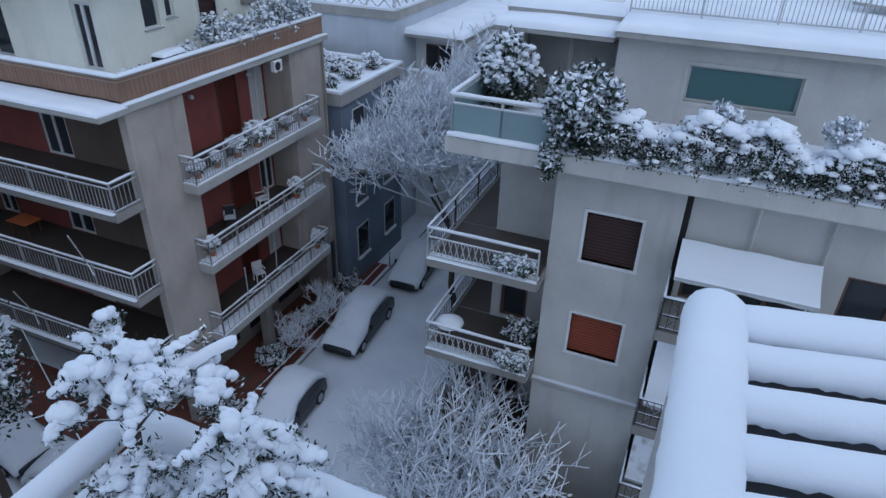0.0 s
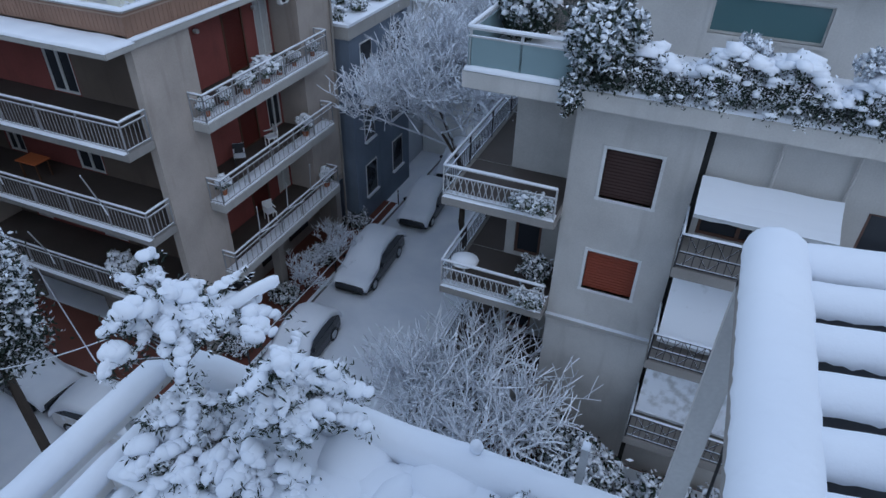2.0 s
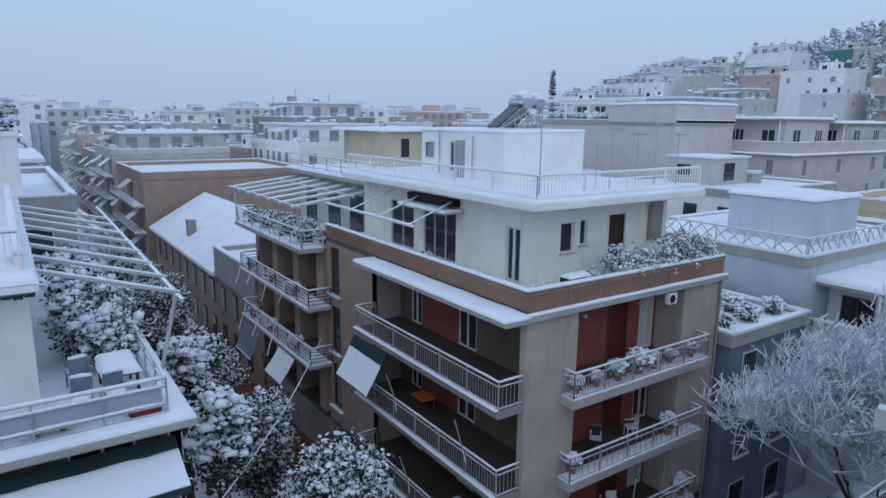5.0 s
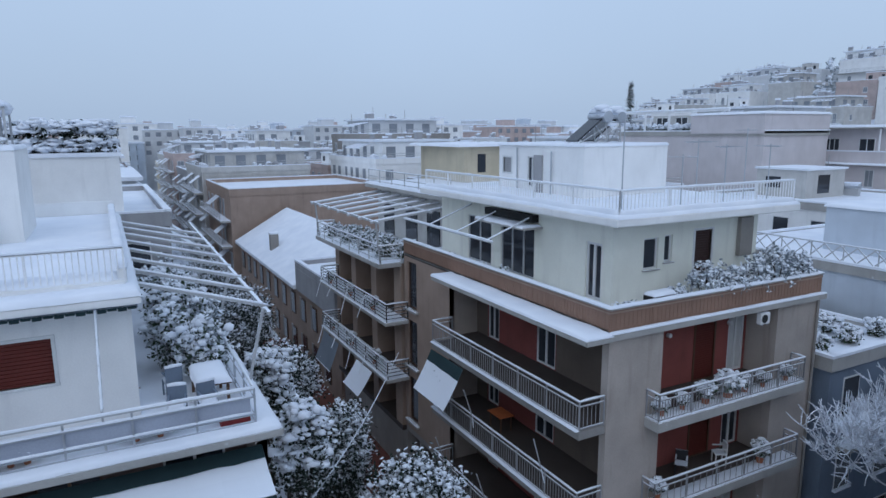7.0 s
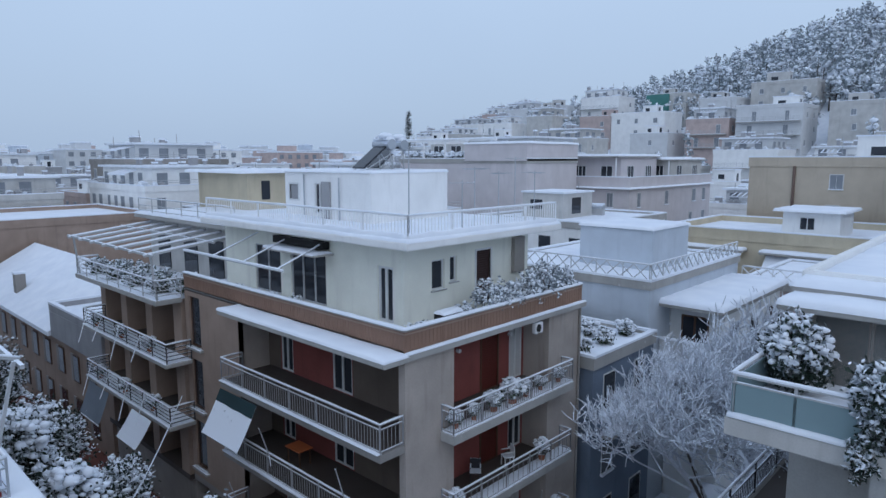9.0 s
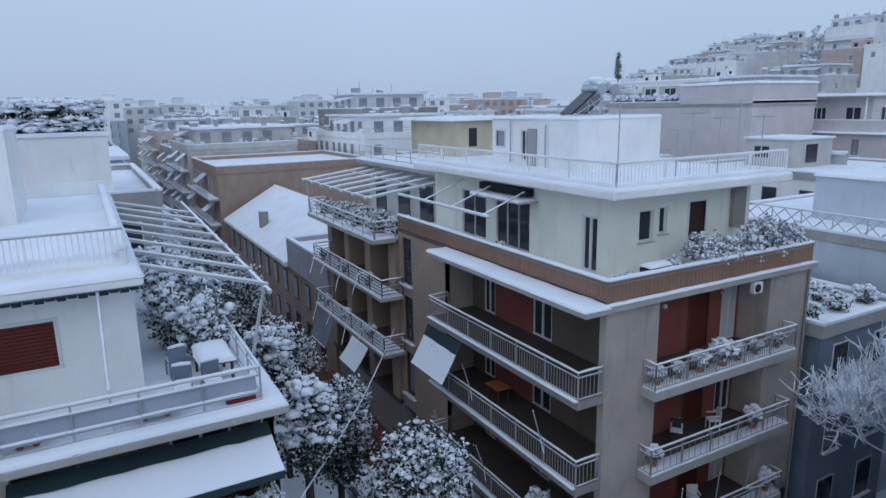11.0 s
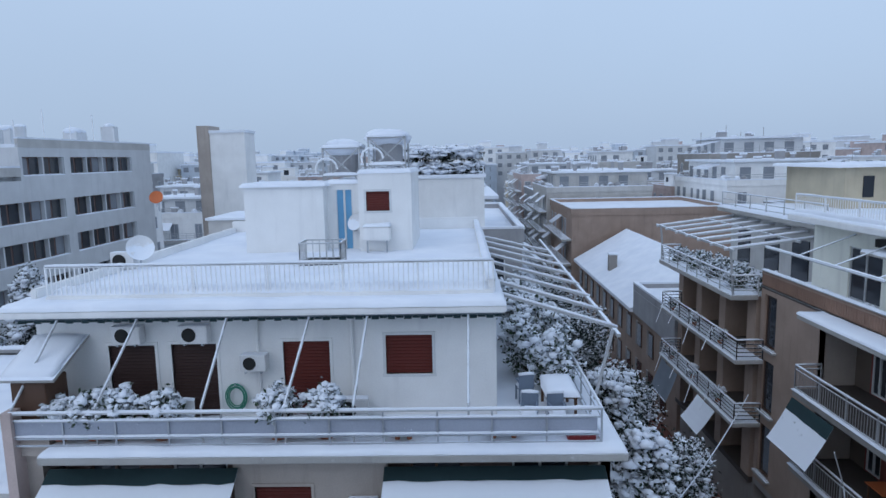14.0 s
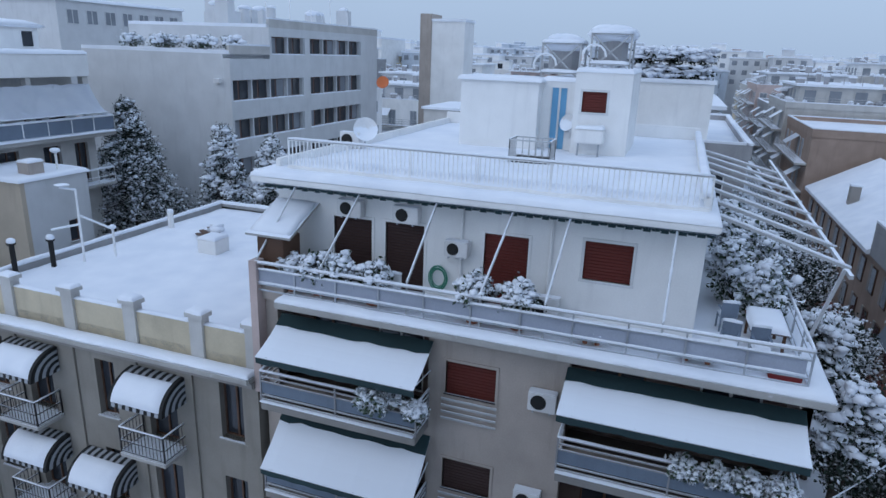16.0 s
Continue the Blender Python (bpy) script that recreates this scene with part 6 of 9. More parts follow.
def soft_bar(name, a, b, w, t, parent, seg=0.05):
    """Deep rounded snow with a ragged lower rim."""
    a, b = Vector(a), Vector(b)
    d = b - a
    L = d.length
    d.normalize()
    s = d.cross(Vector((0, 0, 1))).normalized()
    k = int(L / seg)
    prof = [(-0.5, -0.12), (-0.53, 0.04), (-0.5, 0.35), (-0.41, 0.68), (-0.25, 0.9), (0.0, 1.0), (0.25, 0.9), (0.41, 0.68), (0.5, 0.35), (0.53, 0.04), (0.5, -0.12)]
    bm, rings = bmesh.new(), []
    for i in range(k + 1):
        p = a + d * (L * i / k)
        end = min(i, k - i) / 3
        f = 1.0 if end >= 1 else 0.62 + 0.38 * math.sqrt(max(0.0, 1 - (1 - end) ** 2))
        m = f * (1 + 0.10 * noise.noise(p * 3.1))
        ring = []
        for u, v in prof:
            q = p * 9 + Vector((u * 3, v, 0))
            wob = 1 + 0.05 * noise.noise(q)
            low = 0.045 * noise.noise(p * 14 + Vector((u, 0, 0))) if v < 0.1 else 0.0
            ring.append(bm.verts.new(p + s * (w * u * f * wob) + Vector((0, 0, t * v * (m if v > 0 else 1) + low))))
        rings.append(ring)
    for i in range(k):
        for q in range(len(prof) - 1):
            bm.faces.new((rings[i][q], rings[i][q + 1], rings[i + 1][q + 1], rings[i + 1][q]))
    bm.faces.new(rings[0])
    bm.faces.new(rings[-1][::-1])
    return part(name, bm, "snow", parent, "deep soft snow", True)


soft_bar("snow", (0.385, 0.55, 16.43), (0.385, 4.16, 16.43), 0.4, 0.19, pg)
ys = [4.0, 3.58, 3.16, 2.75, 2.35, 1.96, 1.58, 1.2, 0.82]
for i, y in enumerate(ys):
    a, b = (0.48, y, 16.34), (0.48 + 3.4 * ca_, y + 3.4 * sa_, 16.34)
    part("slat", beam(bmesh.new(), (a[0], a[1], 16.28), (b[0], b[1], 16.28), 0.2, 0.26), "slatwood" if i else "offwhite", pg, "dark timber slat" if i else "")
    soft_bar("snow", (a[0], a[1], 16.41), (b[0], b[1], 16.41), 0.25 if i else 0.34, 0.14, pg)
part("post", box(bmesh.new(), 0.22, 0.42, 3.92, 4.04, 12.9, 16.2, 0.01), "offwhite", pg, "white square post")
part("post", box(bmesh.new(), 3.3, 3.5, 4.3, 4.5, 12.3, 16.3, 0.01), "offwhite", pg)
part("post", box(bmesh.new(), 0.3, 0.48, 0.62, 0.78, 13.0, 16.2, 0.01), "offwhite", pg)
part("wire", beam(bmesh.new(), (0.5, 3.95, 16.2), (0.62, 3.9, 13.0), 0.03, sides=6), "black", pg)

# snow-laden shrubs in the planter, close to the eye
def near_shrub(name, label, base, centre, radii, n, seed, rad):
    """Leafy branch tips, each carrying a finger of snow that droops outwards."""
    e = thing(name, label, "shrub", base)
    r_ = np.random.default_rng(seed)
    cs, rs, lf = [], [], []
    bm = bmesh.new()
    root, mid = Vector(base), Vector(centre)
    fork = root.lerp(mid, 0.55)
    beam(bm, root, fork, 0.10, sides=8, taper=0.7)
    for j in range(n):
        d = Vector(r_.normal(0, 1, 3))
        d.z = abs(d.z) * 0.9 - 0.25
        d.normalize()
        k = r_.uniform(0.35, 1.0) * (1 + 0.3 * math.sin(3 * math.atan2(d.y, d.x) + seed))
        p = mid + Vector((d.x * radii[0] * k, d.y * radii[1] * k, d.z * radii[2] * k))
        if j % 2 == 0:
            beam(bm, fork.lerp(mid, r_.uniform(0.0, 0.6)), p, 0.035, sides=5, taper=0.4)
        out = Vector((d.x + r_.normal(0, 0.3), d.y + r_.normal(0, 0.3), r_.uniform(-0.45, 0.35))).normalized()
        L, r0 = r_.uniform(0.12, 0.36), rad * r_.uniform(0.65, 1.25)
        m = 9
        for q in range(m):
            f = q / (m - 1)
            c = p + out * (L * (f - 0.35)) + Vector((0, 0, 0.03 - 0.05 * f * f)) + Vector(r_.normal(0, r0 * 0.16, 3))
            cs.append(tuple(c))
            rs.append(r0 * (0.62 + 0.38 * math.sin(math.pi * (0.25 + 0.7 * f))) * r_.uniform(0.8, 1.15))
        for q in range(9):
            f = r_.uniform(-0.5, 0.8)
            c = p + out * (L * f) + Vector((0, 0, -r0 * 0.75)) + Vector(r_.normal(0, 0.035, 3))
            lf.append(tuple(c))
    part("branch_frame", bm, "bark", e)
    leaves("foliage", np.array(lf), 0.02, "darkleaf", e, r_, 9, 0.04, 3.6)
    blobs("snow", cs, rs, "snow", e, 0.78, r_, True, 0.06, "fingers and pillows of fresh snow")
    return e


near_shrub("pine_shrub", "pine-like shrub bowed under fingers of snow", (-4.45, 3.0, 13.45), (-4.62, 3.3, 14.55), (0.75, 0.55, 0.55), 66, 201, 0.078)
e_ = thing("snowy_branch", "single stiff branch sheathed in snow", "branch", (-4.2, 3.5, 14.5))
part("branch", beam(bmesh.new(), (-4.45, 3.35, 14.5), (-3.85, 3.95, 14.82), 0.04, sides=6), "bark", e_)
soft_bar("snow", (-4.4, 3.4, 14.56), (-3.82, 3.98, 14.86), 0.12, 0.1, e_)
near_shrub("round_shrub", "rounded leafy shrub heaped with snow", (-3.2, 3.1, 13.4), (-3.2, 3.2, 14.1), (0.5, 0.42, 0.68), 80, 202, 0.07)
near_shrub("leafy_shrub", "bushy lower growth packed with snow", (-4.3, 2.95, 13.4), (-4.3, 2.9, 13.75), (0.34, 0.3, 0.36), 30, 206, 0.065)
near_shrub("low_shrub", "low shrub buried in snow at the planter rim", (-3.8, 2.7, 13.3), (-3.85, 2.66, 13.6), (0.9, 0.4, 0.32), 70, 203, 0.075)
near_shrub("low_shrub", "low shrub buried in snow at the planter rim", (-0.9, 2.9, 13.3), (-0.9, 2.95, 13.6), (0.5, 0.3, 0.25), 30, 204, 0.065)

# ---- cars ----
def loft(sections):
    """A closed skin through cross-sections of equal point counts."""
    bm = bmesh.new()
    rings = [[bm.verts.new(p) for p in s] for s in sections]
    k = len(rings[0])
    for a, b in zip(rings, rings[1:]):
        for i in range(k):
            bm.faces.new((a[i], a[(i + 1) % k], b[(i + 1) % k], b[i]))
    bm.faces.new(rings[0][::-1])
    bm.faces.new(rings[-1])
    return bm


def car(x, y, yaw, label, length=4.2, width=1.72, height=1.45, paint="carpaint"):
    e = thing("car", label, "car", (0, 0, 0), "parked cars")
    L, W = length, width / 2

    def ring(yy, w, z0, z1, crown):
        return [(-w, yy, z0), (-w * 1.0, yy, (z0 + z1) / 2), (-w * 0.94, yy, z1 - 0.04), (-w * 0.5, yy, z1 + crown), (w * 0.5, yy, z1 + crown), (w * 0.94, yy, z1 - 0.04), (w * 1.0, yy, (z0 + z1) / 2), (w, yy, z0)]

    body = [ring(-L / 2, W * 0.78, 0.34, 0.62, 0.0), ring(-L / 2 + 0.12, W * 0.92, 0.24, 0.74, 0.01), ring(-L * 0.3, W, 0.2, 0.86, 0.03), ring(0, W, 0.2, 0.9, 0.03), ring(L * 0.32, W, 0.2, 0.92, 0.02), ring(L / 2 - 0.1, W * 0.93, 0.26, 0.88, 0.0), ring(L / 2, W * 0.82, 0.36, 0.8, 0.0)]
    part("body", loft(body), paint, e, smooth=False)

    def cab(yy, w, z):
        return [(-w, yy, 0.86), (-w * 0.98, yy, 0.95), (-w * 0.84, yy, z - 0.05), (-w * 0.6, yy, z), (w * 0.6, yy, z), (w * 0.84, yy, z - 0.05), (w * 0.98, yy, 0.95), (w, yy, 0.86)]

    part("cabin", loft([cab(-L * 0.24, W * 0.9, 0.95), cab(-L * 0.08, W * 0.93, height - 0.06), cab(L * 0.12, W * 0.93, height), cab(L * 0.34, W * 0.9, height - 0.06), cab(L * 0.46, W * 0.85, 1.0)]), "glass", e)
    # blanket of snow over bonnet, roof and tail
    top = []
    prof = [(-L / 2 + 0.05, 0.66), (-L * 0.42, 0.82), (-L * 0.28, 0.96), (-L * 0.2, 1.05), (-L * 0.08, height + 0.03), (L * 0.1, height + 0.12), (L * 0.3, height + 0.06), (L * 0.42, 1.22), (L * 0.48, 1.0), (L / 2 - 0.02, 0.88)]
    for yy, z in prof:
        w = W * (0.99 if z < 1.1 else 0.9)
        nz = 0.03 * noise.noise(Vector((x + yy, y, z)))
        top.append([(-w * 1.02, yy, z - 0.24), (-w * 1.01, yy, z - 0.06), (-w * 0.8, yy, z + 0.05 + nz), (-w * 0.3, yy, z + 0.09), (w * 0.3, yy, z + 0.09 + nz), (w * 0.8, yy, z + 0.05), (w * 1.01, yy, z - 0.06), (w * 1.02, yy, z - 0.24)])
    part("snow", loft(top), "snow", e, "blanket of snow", True)
    for sx in (-1, 1):
        for sy in (-L * 0.3, L * 0.3):
            t_ = part("wheel", beam(bmesh.new(), (sx * (W - 0.2), sy, 0.31), (sx * (W + 0.01), sy, 0.31), 0.62, sides=18), "black", e)
            part("rim", beam(bmesh.new(), (sx * (W - 0.02), sy, 0.31), (sx * (W + 0.025), sy, 0.31), 0.38, sides=14), "steel", t_)
        part("mirror", box(bmesh.new(), sx * (W - 0.02), sx * (W + 0.16), -L * 0.17, -L * 0.13, 0.9, 1.04, 0.02), paint, e)
        part("headlight", box(bmesh.new(), sx * W * 0.5, sx * W * 0.78, -L / 2 - 0.01, -L / 2 + 0.1, 0.5, 0.62, 0.02), "glass", e)
        part("tail_light", box(bmesh.new(), sx * W * 0.6, sx * W * 0.82, L / 2 - 0.08, L / 2 + 0.01, 0.6, 0.76, 0.02), "redplastic", e)
    part("bumper", box(bmesh.new(), -W * 0.75, W * 0.75, -L / 2 - 0.04, -L / 2 + 0.1, 0.28, 0.42, 0.03), "black", e)
    e.matrix_basis = pose(x, y, 0.03, 0, 0, yaw)
    return e


car(-12.72, 21.3, 2, "dark estate car parked under a blanket of snow", 4.5, 1.74, 1.5)
car(-12.4, 27.0, 3, "dark hatchback parked under snow beneath the bare tree", 4.1, 1.7, 1.45)
car(-12.6, 15.2, 2, "small car parked at the corner buried in snow", 3.8, 1.66, 1.42)
car(-12.5, 32.2, 2, "snow-covered car parked further along the street", 4.2, 1.7, 1.45)
car(-21.2, 9.6, 84, "dark saloon parked on the side street with snow on it", 4.3, 1.74, 1.42)
car(-16.6, 9.4, 96, "pale car parked on the side street, snow over its bonnet", 4.1, 1.7, 1.42, "whiteplastic")
car(-26.3, 9.5, 90, "snowed-in car parked along the side street", 4.2, 1.7, 1.45)
car(-31.5, 9.5, 91, "snowed-in car parked along the side street", 4.2, 1.7, 1.45)


# ---- trees ----
def bare_tree(name, label, x, y, z, trunk_h, height, spread, seed, depth=5, material="frost", kids=(3, 4), r0=0.14, up=0.35, lean=(0, 0), stems=1, twig=0.016):
    """A bare tree: tapered trunk, limbs and fine frosted twigs."""
    rg = random.Random(seed)
    e = thing(name, label, "tree", (x, y, z))
    limbs, twigs = bmesh.new(), ([], [])
    todo, forks = [], []
    for s in range(stems):
        d = Vector((rg.uniform(-1, 1) * (0.1 if stems == 1 else 0.7) + lean[0], rg.uniform(-1, 1) * (0.1 if stems == 1 else 0.7) + lean[1], 1)).normalized()
        todo.append((Vector((x, y, z)), d, trunk_h * rg.uniform(0.8, 1.2), r0, 0))

    def twig_seg(a, b, r):
        V, F = twigs
        d = (b - a).normalized()
        s = d.cross(Vector((0.3, 0.2, 1))).normalized()
        u = s.cross(d)
        i = len(V)
        for p, k in ((a, 1.0), (b, 0.6)):
            for q in range(3):
                c = 2 * math.pi * q / 3
                V.append(tuple(p + (s * math.cos(c) + u * math.sin(c)) * r * k))
        for q in range(3):
            F.append((i + q, i + (q + 1) % 3, i + 3 + (q + 1) % 3, i + 3 + q))

    while todo:
        p, d, L, r, lv = todo.pop()
        mid = p + d * L * 0.5 + Vector((rg.uniform(-1, 1), rg.uniform(-1, 1), rg.uniform(-0.5, 0.5))) * L * 0.07
        end = p + d * L
        if lv <= 1:
            beam(limbs, p, mid, r * 2, sides=7, taper=0.85)
            beam(limbs, mid, end, r * 1.7, sides=7, taper=0.8)
        else:
            twig_seg(p, mid, max(r, twig))
            twig_seg(mid, end, max(r * 0.8, twig))
            if rg.random() < 0.3:
                forks.append(tuple(mid))
        if lv >= depth:
            continue
        for k in range(rg.randint(*kids)):
            side = Vector((rg.uniform(-1, 1), rg.uniform(-1, 1), rg.uniform(-0.35, 0.8))).normalized()
            nd = (d * 0.75 + side * spread + Vector((0, 0, up * 0.3))).normalized()
            q = p.lerp(end, rg.uniform(0.45, 1.0)) if lv else end
            todo.append((q, nd, (height * 0.42 if lv == 0 else L * rg.uniform(0.58, 0.85)), r * 0.58, lv + 1))
    part("trunk", limbs, "bark", e)
    pydata("twig_crown", twigs[0], twigs[1], material, e)
    if len(forks) > 40:
        rn_ = np.random.default_rng(seed)
        blobs("snow", np.array(forks), rn_.uniform(0.6, 2.4, len(forks)) * twig, "snow", e, 0.8, rn_, label="snow caught in the forks")
    return e


bare_tree("bare_tree", "leafless street tree furred white with frost and snow", -8.5, 23.4, 0, 4.8, 7.2, 0.85, 7, 7, "frost", (3, 4), 0.17, 0.6, (-0.03, 0.03), 1, 0.021)
bare_tree("bare_tree", "leafless street tree furred white with frost and snow", -9.2, 29.5, 0, 4.2, 8.2, 1.0, 8, 7, "frost", (3, 4), 0.17, 0.6, (0, 0), 1, 0.026)
bare_tree("bare_tree", "leafless street tree furred white with frost and snow", -9.2, 39, 0, 4.2, 8.8, 0.85, 9, 6, "frost", (3, 4), 0.17, 0.5, (0, 0), 1, 0.034)
bare_tree("bare_shrub", "large multi-stemmed shrub of snow-lined branches", -3.9, 12.3, 0.4, 1.4, 5.0, 0.85, 12, 4, "frost", (2, 4), 0.05, 0.7, (0, 0), 13, 0.024)
bare_tree("bare_shrub", "multi-stemmed shrub of snow-lined branches", -5.4, 12.2, 0.4, 1.7, 3.7, 0.8, 13, 4, "frost", (2, 4), 0.04, 0.7, (0, 0), 7, 0.022)
bare_tree("bare_shrub", "small bare shrub furred with snow at the kerb", -14.6, 18.6, 0.1, 0.7, 1.5, 0.8, 14, 4, "frost", (3, 4), 0.03, 0.5, (0, 0), 4, 0.014)
bare_tree("bare_shrub", "small bare shrub furred with snow at the kerb", -14.5, 20.6, 0.1, 0.9, 1.8, 0.8, 15, 4, "frost", (3, 4), 0.03, 0.5, (0, 0), 4, 0.014)
# garden in front of the hedge building
tagged(bx("garden_bed", "brick", None, -6.3, 12, 11.2, 14.75, -0.1, 0.4), "planted garden bed with snow patches", "garden bed", kind="structure")
tagged(snow_layer("garden_snow", None, 0.2, 11.9, 11.3, 14.7, 0.4, 0.08, 0.5, 0.05, 3), "snow on the garden bed", "snow", kind="structure")
for i, (x, y, r, h) in enumerate([(-5.5, 12.9, 1.2, 4.2), (-5.2, 11.9, 1.0, 3.0), (-2.2, 12.8, 1.2, 3.4), (-0.9, 12.4, 1.2, 3.2), (0.3, 12.0, 1.1, 2.2), (1.6, 12.3, 1.2, 2.5), (2.9, 12.2, 1.2, 2.3), (-1.7, 11.7, 0.8, 1.6)]):
    plant_in("garden_shrub", "dark evergreen garden shrub with snow on its leaves", x, y, 0.4, r, h, 330, 300 + i, "darkleaf", 0.07, "shrub", "garden shrubs")


def evergreen(name, label, x, y, z, trunk_h, r, h, n, seed, snow_r=0.16, leafy="darkleaf", group="street trees", shape="round"):
    e = thing(name, label, "tree", (x, y, z), group)
    rg = np.random.default_rng(seed)
    bm = bmesh.new()
    beam(bm, (x, y, z), (x + 0.1, y, z + trunk_h), 0.34, sides=9, taper=0.75)
    d = rg.normal(0, 1, (n, 3))
    d /= np.linalg.norm(d, axis=1)[:, None]
    lump = 1 + 0.22 * np.sin(d[:, 0] * 4 + seed) * np.cos(d[:, 1] * 5 + seed * 2) + 0.15 * np.sin(d[:, 2] * 7 + d[:, 0] * 6 + seed)
    rad = rg.uniform(0.3, 1, n) ** 0.45 * lump
    if shape == "cone":
        per = 9
        nb = n // per
        k = np.repeat(rg.uniform(0, 1, nb) ** 1.15, per)
        a = np.repeat(rg.uniform(0, 2 * np.pi, nb), per) + rg.normal(0, 0.06, nb * per)
        f = np.tile(np.linspace(0.15, 1, per), nb)
        reach = np.repeat(rg.uniform(0.72, 1.08, nb), per)
        q = ((1 - k) ** 0.9 * r + 0.12) * reach * f
        c = np.stack([x + np.cos(a) * q, y + np.sin(a) * q, z + trunk_h * 0.4 + k * h + 0.25 * q - 0.5 * q * f], axis=1)
        n = nb * per
        outer = f > 0.35
        for i in range(per - 1, n, per):
            beam(bm, (x, y, c[i, 2] + 0.2 * q[i]), c[i], 0.07, sides=4, taper=0.3)
        beam(bm, (x + 0.1, y, z + trunk_h), (x, y, z + trunk_h * 0.4 + h * 0.95), 0.25, sides=7, taper=0.15)
    else:
        c = np.array([x, y, z + trunk_h + h * 0.42]) + np.stack([d[:, 0] * r * rad, d[:, 1] * r * rad, d[:, 2] * h * 0.5 * rad], axis=1)
        outer = (d[:, 2] > -0.25) & (rad > 0.68)
        for i in range(0, n, max(1, n // 12)):
            beam(bm, (x + 0.1, y, z + trunk_h * 0.95), c[i], 0.14, sides=6, taper=0.3)
    part("trunk", bm, "bark", e)
    leaves("crown", c, 0.07, leafy, e, rg, 20, 0.19)
    up_side = outer & (rg.uniform(0, 1, n) < 0.75)
    leaves("frosted_leaves", c[up_side], 0.06, "snowyleaf", e, rg, 8, 0.19)
    rep = 3 if shape == "cone" else 6
    top = np.repeat(c[up_side], rep, axis=0)
    top = top + rg.normal(0, 0.16, top.shape) * np.array([1.1, 1.1, 0.5])
    blobs("snow", top + np.array([0, 0, 0.1]), rg.uniform(0.2, 1.0, len(top)) ** 1.3 * snow_r, "snow", e, 0.6, rg, label="clumps of snow")
    return e


for i, (x, y, th, r, h, n) in enumerate([(-17.4, 7.3, 4.9, 1.5, 4.6, 760), (-24.0, 6.9, 4.6, 1.4, 4.2, 700), (-32.0, 6.8, 4.6, 1.5, 4.4, 640), (-40.5, 6.3, 4.8, 2.0, 5.2, 640), (-50.5, 6.6, 4.4, 2.0, 5.0, 560), (-61.5, 6.8, 3.5, 2.1, 5.0, 460)]):
    evergreen("street_tree", "evergreen street tree with snow on its leaves", x, y, 0, th, r, h, n, 401 + i, 0.12)
for i, (x, y, th, r, h) in enumerate([(-18.6, 4.1, 8.6, 0.7, 2.8), (-23.6, 4.2, 8.8, 0.8, 2.8)]):
    evergreen("pale_tree", "pale tree bent under snow beside the terrace", x, y, 0, th, r, h, 220, 421 + i, 0.22, group="pale trees")
evergreen("conifer", "dark conifer with snow along its branches", -36.0, -29.3, 0, 4, 4.4, 12.3, 2000, 411, 0.26, "darkleaf", "conifers", "cone")
evergreen("conifer", "dark conifer with snow along its branches", -36.2, -25.6, 0, 4, 4.2, 11.9, 2000, 412, 0.26, "darkleaf", "conifers", "cone")
evergreen("conifer", "broad dark conifer with snow along its branches", -36.0, -37.2, 0, 4, 7.4, 13.6, 3200, 413, 0.17, "darkleaf", "conifers", "cone")
evergreen("cypress", "tall dark cypress far off over the roofs", -97.6, 92, 0, 6, 2.6, 26.0, 1500, 414, 0.12, "darkleaf", "cypresses", "cone")

# overhead cables
for i, (a, b) in enumerate([((-15.35, 2.7, 9.3), (-30.0, 12.3, 8.0)), ((-15.3, 2.9, 9.2), (-16.0, 9.8, 4.2)), ((-5.2, 3.7, 7.5), (-22.0, 12.0, 3.6)), ((-14.0, 13.5, 1.0), (-13.9, 27.0, 1.0))]):
    cb = thing("cable", "snow-lined cable strung across the street", "cable", a, "cables")
    bm = bmesh.new()
    A_, B_ = Vector(a), Vector(b)
    last = A_
    for k in range(1, 13):
        q = A_.lerp(B_, k / 12)
        q.z -= 0.5 * math.sin(math.pi * k / 12) * (0.2 if i == 3 else 1)
        beam(bm, last, q, 0.045, sides=5)
        last = q
    part("strand", bm, "rail", cb)
for y_ in (13.6, 16.8, 20.2, 23.6, 26.9):
    ps = thing("bollard", "slim pavement post carrying a chain rail", "bollard", (-14.0, y_, 0.1), "bollards")
    part("shaft", beam(bmesh.new(), (-14.0, y_, 0.05), (-14.0, y_, 1.05), 0.07, sides=8), "darkrail", ps)
for y_ in (14.2, 17.5, 20.8, 24.0):
    hb_ = plant_in("kerb_hedge", "dark low hedge along the pavement", -15.0, y_, 0.1, 0.7, 0.9, 130, int(y_ * 10), "darkleaf", 0.05, "hedge", "pavement hedges")


